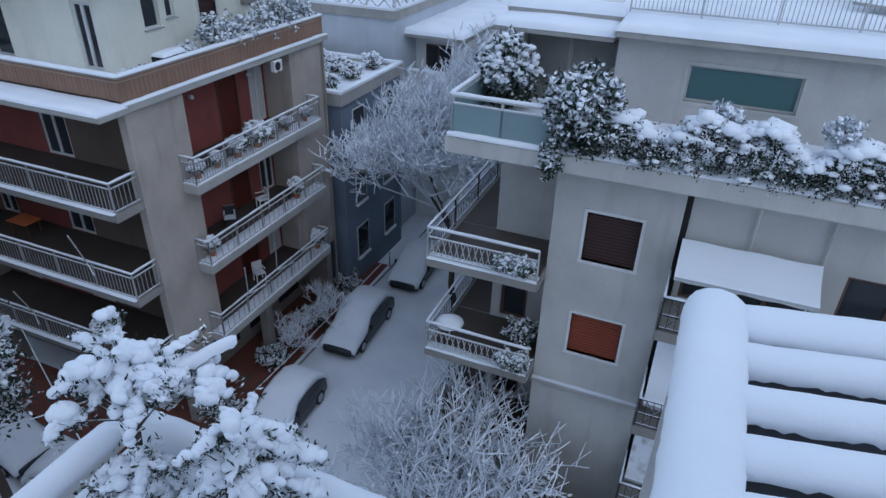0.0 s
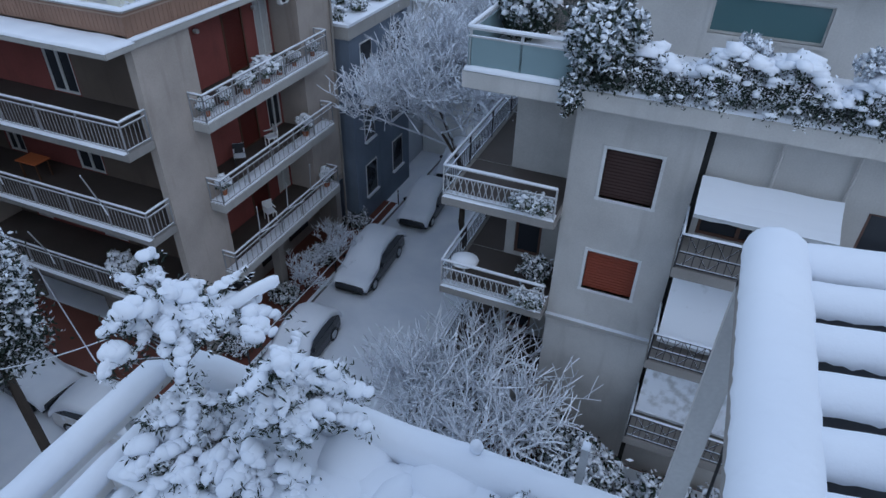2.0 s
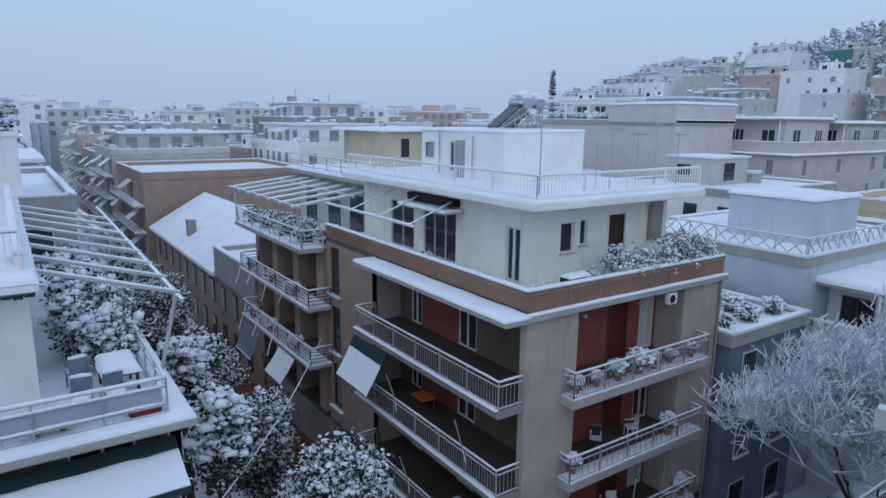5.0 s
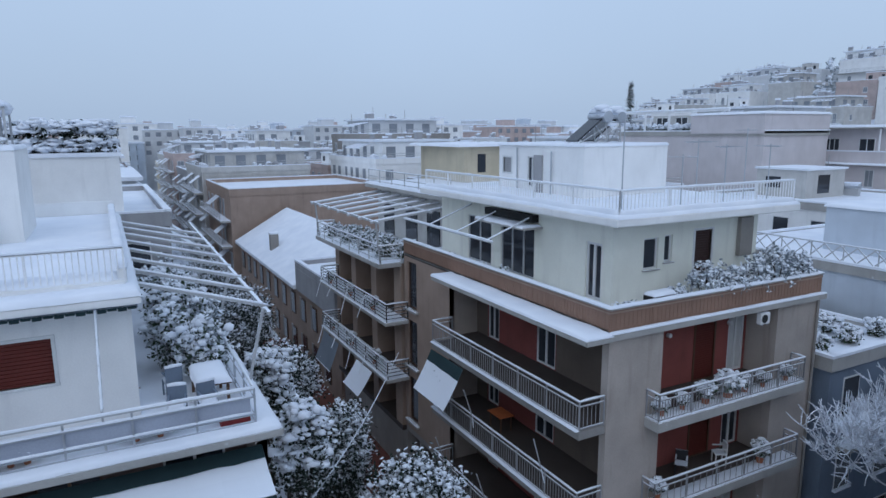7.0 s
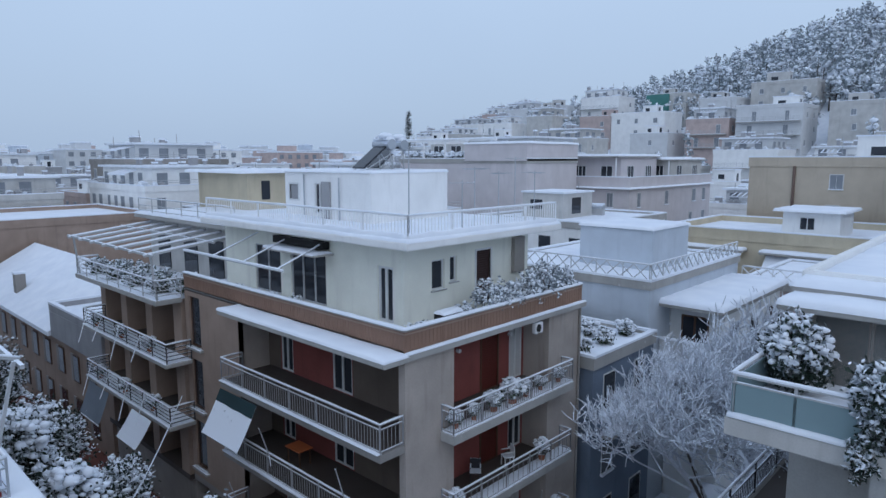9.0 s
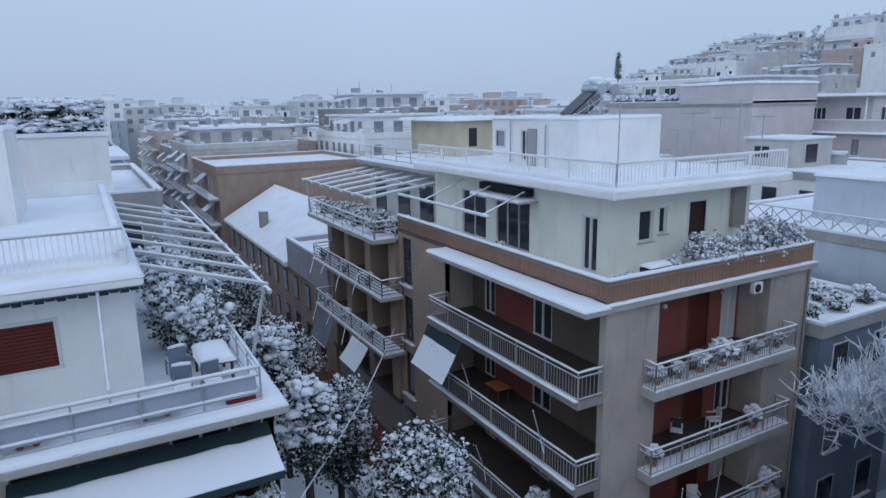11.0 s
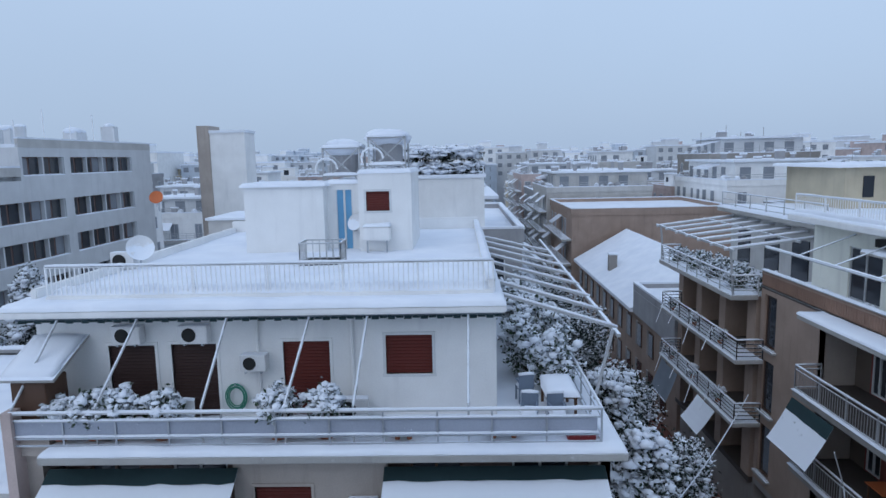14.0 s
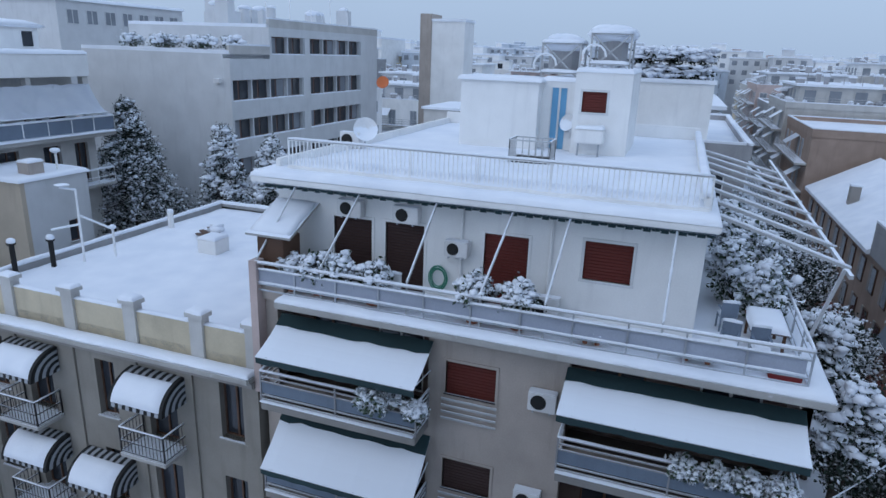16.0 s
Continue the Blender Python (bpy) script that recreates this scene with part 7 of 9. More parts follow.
# ---- other buildings ----
def block(label, x0, x1, y0, y1, h, m, faces, base=0.0, storey=3.1, win=(1.1, 1.4), gap=2.6, seed=0, balc=(), par=0.5, hut=True, name="apartment_building", shut=None, awn=0, parts=True, clutter=2):
    """A flat-roofed building: walls, parapet, snow, framed windows, balconies, a stair hut and roof clutter."""
    rg = random.Random(seed)
    e = thing(name, label, "building", ((x0 + x1) / 2, (y0 + y1) / 2, base), "" if parts else "far buildings")
    parts = parts and math.hypot((x0 + x1) / 2, (y0 + y1) / 2) < 66
    bx("wall", m, e, x0, x1, y0, y1, base - 6, h, 0.0)
    bm_p, bm_s = bmesh.new(), bmesh.new()
    for a, b, c, d in ((x0 - 0.1, x1 + 0.1, y0 - 0.1, y0 + 0.15), (x0 - 0.1, x1 + 0.1, y1 - 0.15, y1 + 0.1), (x0 - 0.1, x0 + 0.15, y0 + 0.15, y1 - 0.15), (x1 - 0.15, x1 + 0.1, y0 + 0.15, y1 - 0.15)):
        box(bm_p, a, b, c, d, h - 0.25, h + par)
        box(bm_s, a - 0.03, b + 0.03, c - 0.03, d + 0.03, h + par, h + par + 0.12)
    part("parapet", bm_p, m if par > 0.3 else "slab", e)
    part("coping_snow", bm_s, "snow", e)
    piece("roof_snow", "snow", e, x0 + 0.15, x1 - 0.15, y0 + 0.15, y1 - 0.15, h - 0.1, h + 0.14)
    joined = {}

    def put(nm, mm, F, *q):
        if parts and nm in ("window", "pane", "balcony"):
            return fpiece(nm, mm, e, F, *q)
        if not parts:
            nm = {"snow": "snow_cover", "rail": "railing"}.get(mm, nm)
        fbox(joined.setdefault((nm, mm), bmesh.new()), F, *q)
    for f in faces:
        F = {"x+": ("x", x1, 1), "x-": ("x", x0, -1), "y+": ("y", y1, 1), "y-": ("y", y0, -1)}[f]
        a, b = (y0, y1) if f[0] == "x" else (x0, x1)
        n = max(1, int((b - a - 0.8) / gap))
        fl = int((h - base - 0.6) / storey)
        for k in range(fl):
            z = h - 0.35 - storey * (k + 1)
            door = f in balc
            for i in range(n):
                if not parts and rg.random() < 0.35:
                    continue
                u = a + (b - a) * (i + 0.5) / n + (0 if parts else rg.uniform(-0.5, 0.5))
                w = win[0] * rg.uniform(0.85, 1.2)
                zb = z + (0.35 if door else 1.0)
                zt = zb + (2.1 if door else win[1])
                # far panes take the grey that holds the haze
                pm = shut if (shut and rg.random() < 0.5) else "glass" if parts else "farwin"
                put("window", "frame", F, u - w / 2 - 0.07, u + w / 2 + 0.07, -0.05, 0.02, zb - 0.07, zt + 0.07)
                if parts:
                    put("pane", pm, F, u - w / 2, u + w / 2, -0.02, 0.035, zb, zt)
                else:
                    for q in (0, 1):
                        put("pane", pm, F, u - w / 2 + q * w / 2 + 0.02, u - w / 2 + (q + 1) * w / 2 - 0.02, -0.02, 0.035, zb, zt)
                put("sill_snow", "snow", F, u - w / 2 - 0.1, u + w / 2 + 0.1, 0.0, 0.14, zb - 0.12, zb - 0.02)
            if door:
                put("balcony", "slab", F, a + 0.3, b - 0.3, 0.0, 1.2, z + 0.05, z + 0.28)
                put("balcony_snow", "snow", F, a + 0.3, b - 0.3, 0.9, 1.22, z + 0.28, z + 0.36)
                for zz in (0.6, 0.9, 1.2):
                    put("rail_bar", "rail", F, a + 0.3, b - 0.3, 1.12, 1.16, z + zz, z + zz + 0.05)
                for i in range(int((b - a) / 1.2)):
                    u = a + 0.4 + i * 1.2
                    put("post", "rail", F, u - 0.025, u + 0.025, 1.12, 1.16, z + 0.28, z + 1.25)
                for i in range(awn):
                    u = a + 0.8 + rg.random() * (b - a - 3.5)
                    bm = bmesh.new()
                    p0, p1 = at(F, u, 0.15, z + 2.7), at(F, u, 1.5, z + 1.7)
                    q0, q1 = at(F, u + 2.4, 0.15, z + 2.7), at(F, u + 2.4, 1.5, z + 1.7)
                    vs = [bm.verts.new(v) for v in (p0, p1, q1, q0)]
                    ws = [bm.verts.new((v[0], v[1], v[2] - 0.05)) for v in (p0, p1, q1, q0)]
                    bm.faces.new(vs)
                    bm.faces.new(ws[::-1])
                    for q in range(4):
                        bm.faces.new((vs[q], ws[q], ws[(q + 1) % 4], vs[(q + 1) % 4]))
                    part("awning", bm, "awning", e)
    if not parts and hut and h - base > 8 and rg.random() < 0.75:
        # set-back top storey with its own snow, rails and odds and ends
        ins = rg.uniform(1.2, 2.6)
        a0, a1, b0, b1 = x0 + ins * rg.random(), x1 - ins, y0 + ins, y1 - ins * rg.random()
        hh = h + rg.uniform(2.4, 3.0)
        piece("penthouse", rg.choice(["white", "palegrey", m]), e, a0, a1, b0, b1, h, hh)
        piece("penthouse_snow", "snow", e, a0 - 0.5, a1 + 0.5, b0 - 0.5, b1 + 0.5, hh, hh + 0.3)
        for q in range(int((a1 - a0) / 3)):
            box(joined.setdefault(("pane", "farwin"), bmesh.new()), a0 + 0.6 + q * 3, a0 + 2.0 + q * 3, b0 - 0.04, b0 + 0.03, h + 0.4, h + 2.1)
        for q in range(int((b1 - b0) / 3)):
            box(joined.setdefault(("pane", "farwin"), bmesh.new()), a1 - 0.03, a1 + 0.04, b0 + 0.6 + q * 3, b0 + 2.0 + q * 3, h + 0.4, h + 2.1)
        sn_, st_ = joined.setdefault(("snow_cover", "snow"), bmesh.new()), joined.setdefault(("roof_clutter", "grey"), bmesh.new())
        for q in range(9):
            px, py = rg.uniform(x0 + 0.5, x1 - 1.8), rg.uniform(y0 + 0.5, y1 - 1.8)
            top = hh if a0 < px < a1 - 1 and b0 < py < b1 - 1 else h
            w_, d_, t_ = rg.uniform(0.3, 1.4), rg.uniform(0.3, 1.2), rg.uniform(0.3, 1.5)
            box(st_, px, px + w_, py, py + d_, top, top + t_)
            box(sn_, px - 0.08, px + w_ + 0.08, py - 0.08, py + d_ + 0.08, top + t_, top + t_ + 0.25)
        for q in range(5):
            px, py = rg.uniform(x0 + 0.5, x1 - 0.5), rg.uniform(y0 + 0.5, y1 - 0.5)
            beam(st_, (px, py, h), (px, py, hh + rg.uniform(0.5, 2.6)), 0.07)
        # snowy bushes along the terrace edges, and a bare pergola over the front terrace
        for q in range(16):
            px, py = (rg.uniform(x0 + 0.4, x1 - 0.4), y0 + rg.uniform(0.2, 0.9)) if q % 2 else (x1 - rg.uniform(0.2, 0.9), rg.uniform(y0 + 0.4, y1 - 0.4))
            r_ = rg.uniform(0.25, 0.6)
            bmesh.ops.create_icosphere(sn_ if q % 3 else st_, subdivisions=1, radius=r_, matrix=Matrix.Translation((px, py, h + par + r_ * 0.5)) @ Matrix.Diagonal((1.2, 1, 0.8, 1)))
        pgx, n_r = rg.uniform(a0, a1 - 4), rg.randint(4, 7)
        for q in range(n_r):
            u = pgx + q * 0.8
            beam(sn_, (u, b0, hh - 0.3), (u, y0 - 0.4, hh - 0.9), 0.14)
        beam(sn_, (pgx - 0.2, y0 - 0.3, hh - 0.95), (pgx + n_r * 0.8, y0 - 0.3, hh - 0.95), 0.14)
        for zz in (h + par + 0.35, h + par + 0.65):
            box(joined.setdefault(("railing", "rail"), bmesh.new()), x1 - 0.1, x1 - 0.04, y0, y1, zz, zz + 0.06)
            box(joined.setdefault(("railing", "rail"), bmesh.new()), x0, x1 - 0.1, y0 + 0.04, y0 + 0.1, zz, zz + 0.06)
        hut = hut and rg.random() < 0.4
    for (nm, mm), bmj in joined.items():
        part(nm, bmj, mm, e)["kind"] = "stuff"
    if hut:
        w, d = (x1 - x0) * rg.uniform(0.25, 0.4), (y1 - y0) * rg.uniform(0.25, 0.4)
        hx, hy = rg.uniform(x0 + 1, x1 - 1 - w), rg.uniform(y0 + 1, y1 - 1 - d)
        hh = rg.uniform(2.2, 2.9)
        piece("stair_hut", rg.choice(["white", "offwhite", m]), e, hx, hx + w, hy, hy + d, h, h + hh)
        piece("hut_snow", "snow", e, hx - 0.15, hx + w + 0.15, hy - 0.15, hy + d + 0.15, h + hh, h + hh + 0.16)
        piece("hut_window", "glass", e, hx + w * 0.2, hx + w * 0.5, hy - 0.03, hy + 0.02, h + 0.9, h + 1.8)
        piece("hut_window", "glass", e, hx + w - 0.02, hx + w + 0.03, hy + d * 0.3, hy + d * 0.6, h + 0.5, h + 2.0)
        for q in range(clutter):
            px, py = rg.uniform(x0 + 0.8, x1 - 1.2), rg.uniform(y0 + 0.8, y1 - 1.2)
            kind = rg.random()
            if kind < 0.5:
                part("aerial_pole", beam(bmesh.new(), (px, py, h), (px, py, h + rg.uniform(2, 4)), 0.07, sides=5), "steel", e)
            elif kind < 0.8:
                part("tank", beam(bmesh.new(), (px, py, h + 1.0), (px + 1.2, py + 0.4, h + 1.0), 0.6, sides=10), "steel", e)
                piece("tank_stand", "rail", e, px, px + 1.2, py, py + 0.4, h, h + 0.8)
            else:
                piece("roof_box", "grey", e, px, px + 1.0, py, py + 0.7, h, h + 0.9)
                piece("box_snow", "snow", e, px - 0.03, px + 1.03, py - 0.03, py + 0.73, h + 0.9, h + 1.03)
    return e


# neighbour with the planted pergola terrace, joined to the corner building
A2 = thing("apartment_building", "brown apartment building with deep loggias and a planted pergola terrace", "building", (-36.6, 13, 0))
bx("wall", "tan", A2, -42.0, -31.2, 15.0, 24.0, 0, 12.4)
bx("ground_floor", "stone", A2, -41.8, -31.2, 13.3, 14.99, 0, 3.0)
for z in (3.3, 6.4, 9.5):
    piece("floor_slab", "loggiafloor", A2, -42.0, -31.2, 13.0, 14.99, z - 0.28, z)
    for u0, u1 in ((-42.0, -41.2), (-38.9, -38.1), (-35.5, -34.7), (-32.1, -31.2)):
        bx("pier", "tan", A2, u0, u1, 13.02, 14.98, z, z + 2.82)
    for i, (u0, u1) in enumerate(((-41.2, -38.9), (-38.1, -35.5), (-34.7, -32.1))):
        Fz = ("y", 14.9, -1)
        if (i + int(z)) % 2:
            shutter(A2, Fz, u0 + 0.5, u1 - 0.5, z + 0.02, z + 2.3, "shutter" if i == 1 else "darkshutter", 0.02, "woodframe", 0.12)
        else:
            window(A2, Fz, u0 + 0.4, u1 - 0.4, z + 0.02, z + 2.3, 2, "brownwin", "glass", 0.03, False, "glazed_door", 0.09)
bx("top_beam", "tan", A2, -42.0, -31.2, 13.0, 15.0, 12.3, 12.4)
snow_layer("terrace_snow", A2, -41.9, -31.3, 13.1, 16.2, 12.4, 0.14, 0.4, 0.05, 3)
FA2 = ("y", 11.8, -1)
ts = bx("terrace_slab", "slab", A2, -42.0, -30.95, 11.7, 13.0, 12.3, 12.55, 0.02)
railing(ts, FA2, -41.9, -31.0, 0, 12.55, 0.95, (1.0, 0.75, 0.5, 0.25), 0, 1.0, "rail", 1.5, 0.06, 1.2)
for z in (9.4, 6.3):
    sb = bx("balcony_slab", "slab", A2, -41.5, -30.2, 11.7, 13.0, z, z + 0.2, 0.02)
    railing(sb, FA2, -41.4, -30.3, 0, z + 0.2, 0.95, (1.0, 0.8, 0.6, 0.4, 0.2), 0, 1.0, "darkrail", 1.5, 0.07, 1.2)
    snow_ridge("snow_edge", sb, (-41.4, 11.75, z + 0.2), (-30.3, 11.75, z + 0.2), 0.16, 0.08)
    for q in range(4):
        u = -40.6 + q * 2.5 + 0.3 * math.sin(z + q)
        part("awning_arm", beam(bmesh.new(), (u, 11.75, z + 1.1), (u + 0.9, 10.9, z - 0.4 + 0.5 * (q % 2)), 0.045, sides=6), "whiterail", sb)
    for q in range(3):
        potted_plant("potted_plant", -40.2 + 3.6 * q + 0.4 * math.sin(z), 12.1, z + 0.2, 0.28, 0.5, "potted plant bowed under snow on a balcony", "leaf", 600 + q + int(z), "tile", 0.25, "balcony plants")
awning(A2, ("y", 11.7, -1), -34.6, -32.2, 0.05, 6.3, 0.9, 5.1, "awning", "small snowy awning let down from a balcony", 0.06, "awnings", False)
awning(A2, ("y", 11.7, -1), -40.8, -37.8, 0.05, 6.3, 0.7, 4.6, "greyawning", "faded awning let down from a balcony", 0.06, "awnings", False)
bx("penthouse", "offwhite", A2, -42.0, -31.2, 16.2, 24.0, 12.4, 15.6)
for u in (-40, -36.5, -33.5):
    piece("penthouse_door", "glass", A2, u - 0.8, u + 0.8, 16.14, 16.22, 12.6, 14.8)
pr = bx("penthouse_roof", "slab", A2, -42.4, -30.4, 15.4, 24.0, 15.6, 15.85, 0.03)
snow_layer("snow", pr, -42.4, -30.4, 15.4, 24.0, 15.85, 0.14, 0.6)
railing(pr, ("y", 15.7, -1), -42.3, -30.5, 0, 15.95, 0.85, (1.0, 0.5, 0.15), 0, 1.0, "rail", 2.0, 0.04)
hy_ = bx("yellow_hut", "yellow", A2, -44, -37.5, 20.5, 26, 15.8, 18.3, 0.02, "yellow roof-top hut")
snow_layer("snow", hy_, -44.6, -37.0, 19.8, 26.5, 18.3, 0.2, 0.5)
piece("hut_window", "glass", hy_, -37.52, -37.46, 21.5, 22.1, 16.6, 17.8)
pf2 = thing("pergola", "white timber pergola on a planted terrace, bare but for snow", "pergola", (-36, 13, 12.5))
for i in range(7):
    x = -41.4 + i * 1.75
    part("rafter", beam(bmesh.new(), (x, 16.1, 15.3), (x - 0.3, 11.4, 14.7), 0.1), "rail", pf2)
    snow_ridge("snow", pf2, (x, 16.1, 15.35), (x - 0.3, 11.4, 14.75), 0.12, 0.08)
part("front_beam", beam(bmesh.new(), (-42.4, 11.6, 14.75), (-30.6, 11.6, 14.75), 0.11), "rail", pf2)
part("back_beam", beam(bmesh.new(), (-42.4, 14.6, 15.1), (-30.6, 14.6, 15.1), 0.1), "rail", pf2)
for x in (-41.8, -31.2):
    part("post", beam(bmesh.new(), (x, 11.9, 12.5), (x, 11.7, 14.7), 0.09), "rail", pf2)
for i in range(8):
    plant_in("terrace_plant", "terrace plant weighed down with snow", -41 + i * 1.35, 12.7 + 0.9 * (i % 2), 12.5, 0.6, 1.0, 130, 500 + i, "leaf", 0.09, "plant", "pergola plants")

# low old house with a pitched snowy roof
lh = thing("old_house", "low old house with a snow-covered pitched roof", "house", (-60, 16, 0))
bx("wall", "tan", lh, -78.0, -42.2, 13.2, 24.8, 0, 6.9)
bm = bmesh.new()
pts = [(12.7, 6.8), (19.0, 10.4), (25.2, 6.8), (25.2, 6.5), (12.7, 6.5)]
lo = [bm.verts.new((-78.6, y, z)) for y, z in pts]
hi = [bm.verts.new((-52.5, y, z)) for y, z in pts]
for i in range(5):
    bm.faces.new((lo[i], lo[(i + 1) % 5], hi[(i + 1) % 5], hi[i]))
bm.faces.new(lo[::-1])
bm.faces.new(hi)
part("roof", bm, "snow", lh, "roof under an even sheet of snow")
bx("flat_roof_part", "grey", lh, -52.4, -42.2, 12.9, 20.0, 6.5, 8.4, 0.03)
for a, b, c, d in ((-52.4, -42.2, 12.9, 13.2), (-52.4, -52.1, 13.2, 20), (-42.5, -42.2, 13.2, 20)):
    piece("parapet", "grey", lh, a, b, c, d, 8.4, 8.9)
    piece("parapet_snow", "snow", lh, a - 0.03, b + 0.03, c - 0.03, d + 0.03, 8.9, 9.05)
piece("roof_snow", "snow", lh, -52.1, -42.5, 13.2, 19.9, 8.4, 8.55)
for i in range(11):
    u = -76 + i * 3.1
    for z in (0.9, 4.0):
        piece("window", "woodframe", lh, u - 0.55, u + 0.55, 13.12, 13.22, z, z + 1.9)
        piece("pane", "glass", lh, u - 0.47, u + 0.47, 13.1, 13.2, z + 0.08, z + 1.82)
        piece("shutter_leaf", "stone", lh, u - 1.0, u - 0.56, 13.1, 13.2, z, z + 1.9)
ch = bx("chimney", "stone", lh, -66.4, -65.6, 14.0, 14.8, 7.0, 9.2, 0.03, "sooty grey chimney")
piece("chimney_snow", "snow", ch, -66.45, -65.55, 13.95, 14.85, 9.2, 9.35)

# buildings of the two streets
block("brown-walled apartment block with a blank party wall", -98, -79.5, 12.6, 32, 12.2, "tan", ("y-",), seed=5, balc=("y-",), awn=2, par=0.6, hut=False)
block("white apartment block behind the brown wall", -104, -84, 33, 46, 15.2, "white", ("x+", "y-"), seed=6)
for i, (x0, x1, h, m) in enumerate([(-118, -99, 14.0, "offwhite"), (-138, -119, 12.5, "grey"), (-160, -139, 15.0, "pink"), (-184, -161, 14.0, "offwhite")]):
    block("balconied apartment block along the side street", x0, x1, 12.2 + 0.4 * (i % 2), 28, h, m, ("y-", "x+"), seed=20 + i, balc=("y-",), awn=2)
for i, (x0, x1, h, m) in enumerate([(-56, -36.5, 14.8, "grey"), (-78, -58, 13.0, "white"), (-98, -80, 15.0, "pink"), (-120, -100, 13.5, "offwhite"), (-145, -122, 14.5, "grey")]):
    block("apartment block on the far side of the side street", x0, x1, -13.5, 2.4, h, m, ("y+", "x+"), seed=30 + i, balc=("y+",), awn=2)
# hedged roof room on the block behind
rr = thing("roof_room", "white roof room below a snowy hedge", "roof room", (-41, -3, 14.8))
bx("wall", "white", rr, -45, -38.6, -6.6, 0.4, 14.8, 18.1)
piece("roof_snow", "snow", rr, -45.1, -38.5, -6.7, 0.5, 18.1, 18.3)
rh = thing("roof_hedge", "long clipped roof hedge in two tiers under snow", "hedge", (-41, -3, 18.2), kind="stuff")
rg_ = np.random.default_rng(77)
for zc in (18.6, 19.5):
    hc_ = np.stack([rg_.uniform(-42.5, -39.4, 200), rg_.uniform(-6.4, 0.2, 200), zc + rg_.uniform(-0.3, 0.15, 200)], axis=1)
    leaves("foliage", hc_, 0.1, "darkleaf", rh, rg_, 10, 0.16)
    sc_ = np.stack([rg_.uniform(-42.5, -38.85, 700), rg_.uniform(-6.5, 0.3, 700), zc + 0.2 + rg_.uniform(-0.4, 0.2, 700)], axis=1)
    blobs("snow", sc_, rg_.uniform(0.1, 0.3, 700), "snow", rh, 0.4, rg_)

blu = block("low blue-grey house with roof plants", -23.0, -14.9, 24.2, 30.2, 10.1, "bluegrey", ("x+",), seed=41, hut=False, par=0.3, gap=2.4, win=(1.0, 1.7))
for i in range(7):
    plant_in("roof_plant", "roof-garden plant covered with snow", -16.0 - (i % 3) * 1.3, 25.0 + i * 0.7, 10.2, 0.5, 0.8, 90, 540 + i, "leaf", 0.13, "plant", "roof plants")
ld = bx("ledge", "slab", blu, -14.9, -14.3, 25.0, 29.5, 6.4, 6.6, 0.02)
snow_layer("snow", ld, -14.9, -14.3, 25.0, 29.5, 6.6, 0.15, 0.3)
lb = block("pale blue building with a lattice roof railing", -27.0, -15.6, 31.0, 44.0, 12.6, "lightblue", ("x+", "y-"), seed=42, hut=False, par=0.2, gap=5.5)
for F, a, b in ((("y", 31.1, -1), -27, -15.6), (("x", -15.7, 1), 31.1, 44)):
    railing(lb, F, a, b, 0, 12.8, 0.9, (1.0, 0.1), 0, 1.0, "rail", 1.6, 0.05)
    for q in range(int((b - a) / 0.8)):
        u = a + q * 0.8
        part("lattice", beam(bmesh.new(), at(F, u, 0, 12.9), at(F, u + 0.8, 0, 13.65), 0.05), "rail", lb)
        part("lattice", beam(bmesh.new(), at(F, u + 0.8, 0.02, 12.9), at(F, u, 0.02, 13.65), 0.05), "rail", lb)
bx("roof_room", "lightblue", lb, -22.0, -17.2, 34.5, 39.5, 12.6, 15.1, 0.02)
snow_layer("room_snow", lb, -22.1, -17.1, 34.4, 39.6, 15.1, 0.18, 0.5)
eb = block("pale side wing with a deep balcony", -15.55, -12.6, 33.6, 43.0, 11.3, "white", ("x+",), seed=43, hut=False, par=0.1)
ev_ = bx("eave", "slab", eb, -17.0, -12.2, 32.2, 43.2, 11.3, 11.5, 0.03)
snow_layer("snow", ev_, -17.0, -12.2, 32.2, 43.2, 11.5, 0.26, 0.6, 0.06, 8, 0.04)
for z in (8.6, 5.4):
    bp_ = bx("balcony", "white", eb, -15.5, -12.0, 32.2, 33.6, z - 0.25, z, 0.02)
    piece("balcony_front", "palegrey", bp_, -15.5, -12.0, 32.2, 32.3, z, z + 0.95)
    piece("balcony_front", "palegrey", bp_, -12.1, -12.0, 32.3, 33.6, z, z + 0.95)
    snow_ridge("snow", bp_, (-15.5, 32.25, z + 0.95), (-12.0, 32.25, z + 0.95), 0.2, 0.14)
    window(eb, ("y", 33.6, -1), -14.9, -13.4, z + 0.05, z + 2.15, 2, "woodframe", "glass", 0.04, False, "glazed_door", 0.09)
pk = block("pinkish building with a lattice roof railing", -15.5, -11.6, 44.5, 56, 10.9, "pink", ("x+", "y-"), seed=44, par=0.2, hut=False)
for F, a, b in ((("y", 44.6, -1), -15.5, -11.6), (("x", -11.7, 1), 44.6, 56)):
    railing(pk, F, a, b, 0, 11.1, 0.9, (1.0, 0.1), 0, 1.0, "whiterail", 1.6, 0.08)
    for q in range(int((b - a) / 0.8)):
        u = a + q * 0.8
        part("lattice", beam(bmesh.new(), at(F, u, 0, 11.2), at(F, u + 0.8, 0, 11.95), 0.06), "whiterail", pk)
        part("lattice", beam(bmesh.new(), at(F, u + 0.8, 0.02, 11.2), at(F, u, 0.02, 11.95), 0.06), "whiterail", pk)
yb = block("yellow building with a snowy roof terrace", -27, -10.5, 58, 72, 12.3, "yellow", ("y-", "x+"), seed=45, par=0.7, gap=3.0, hut=False)
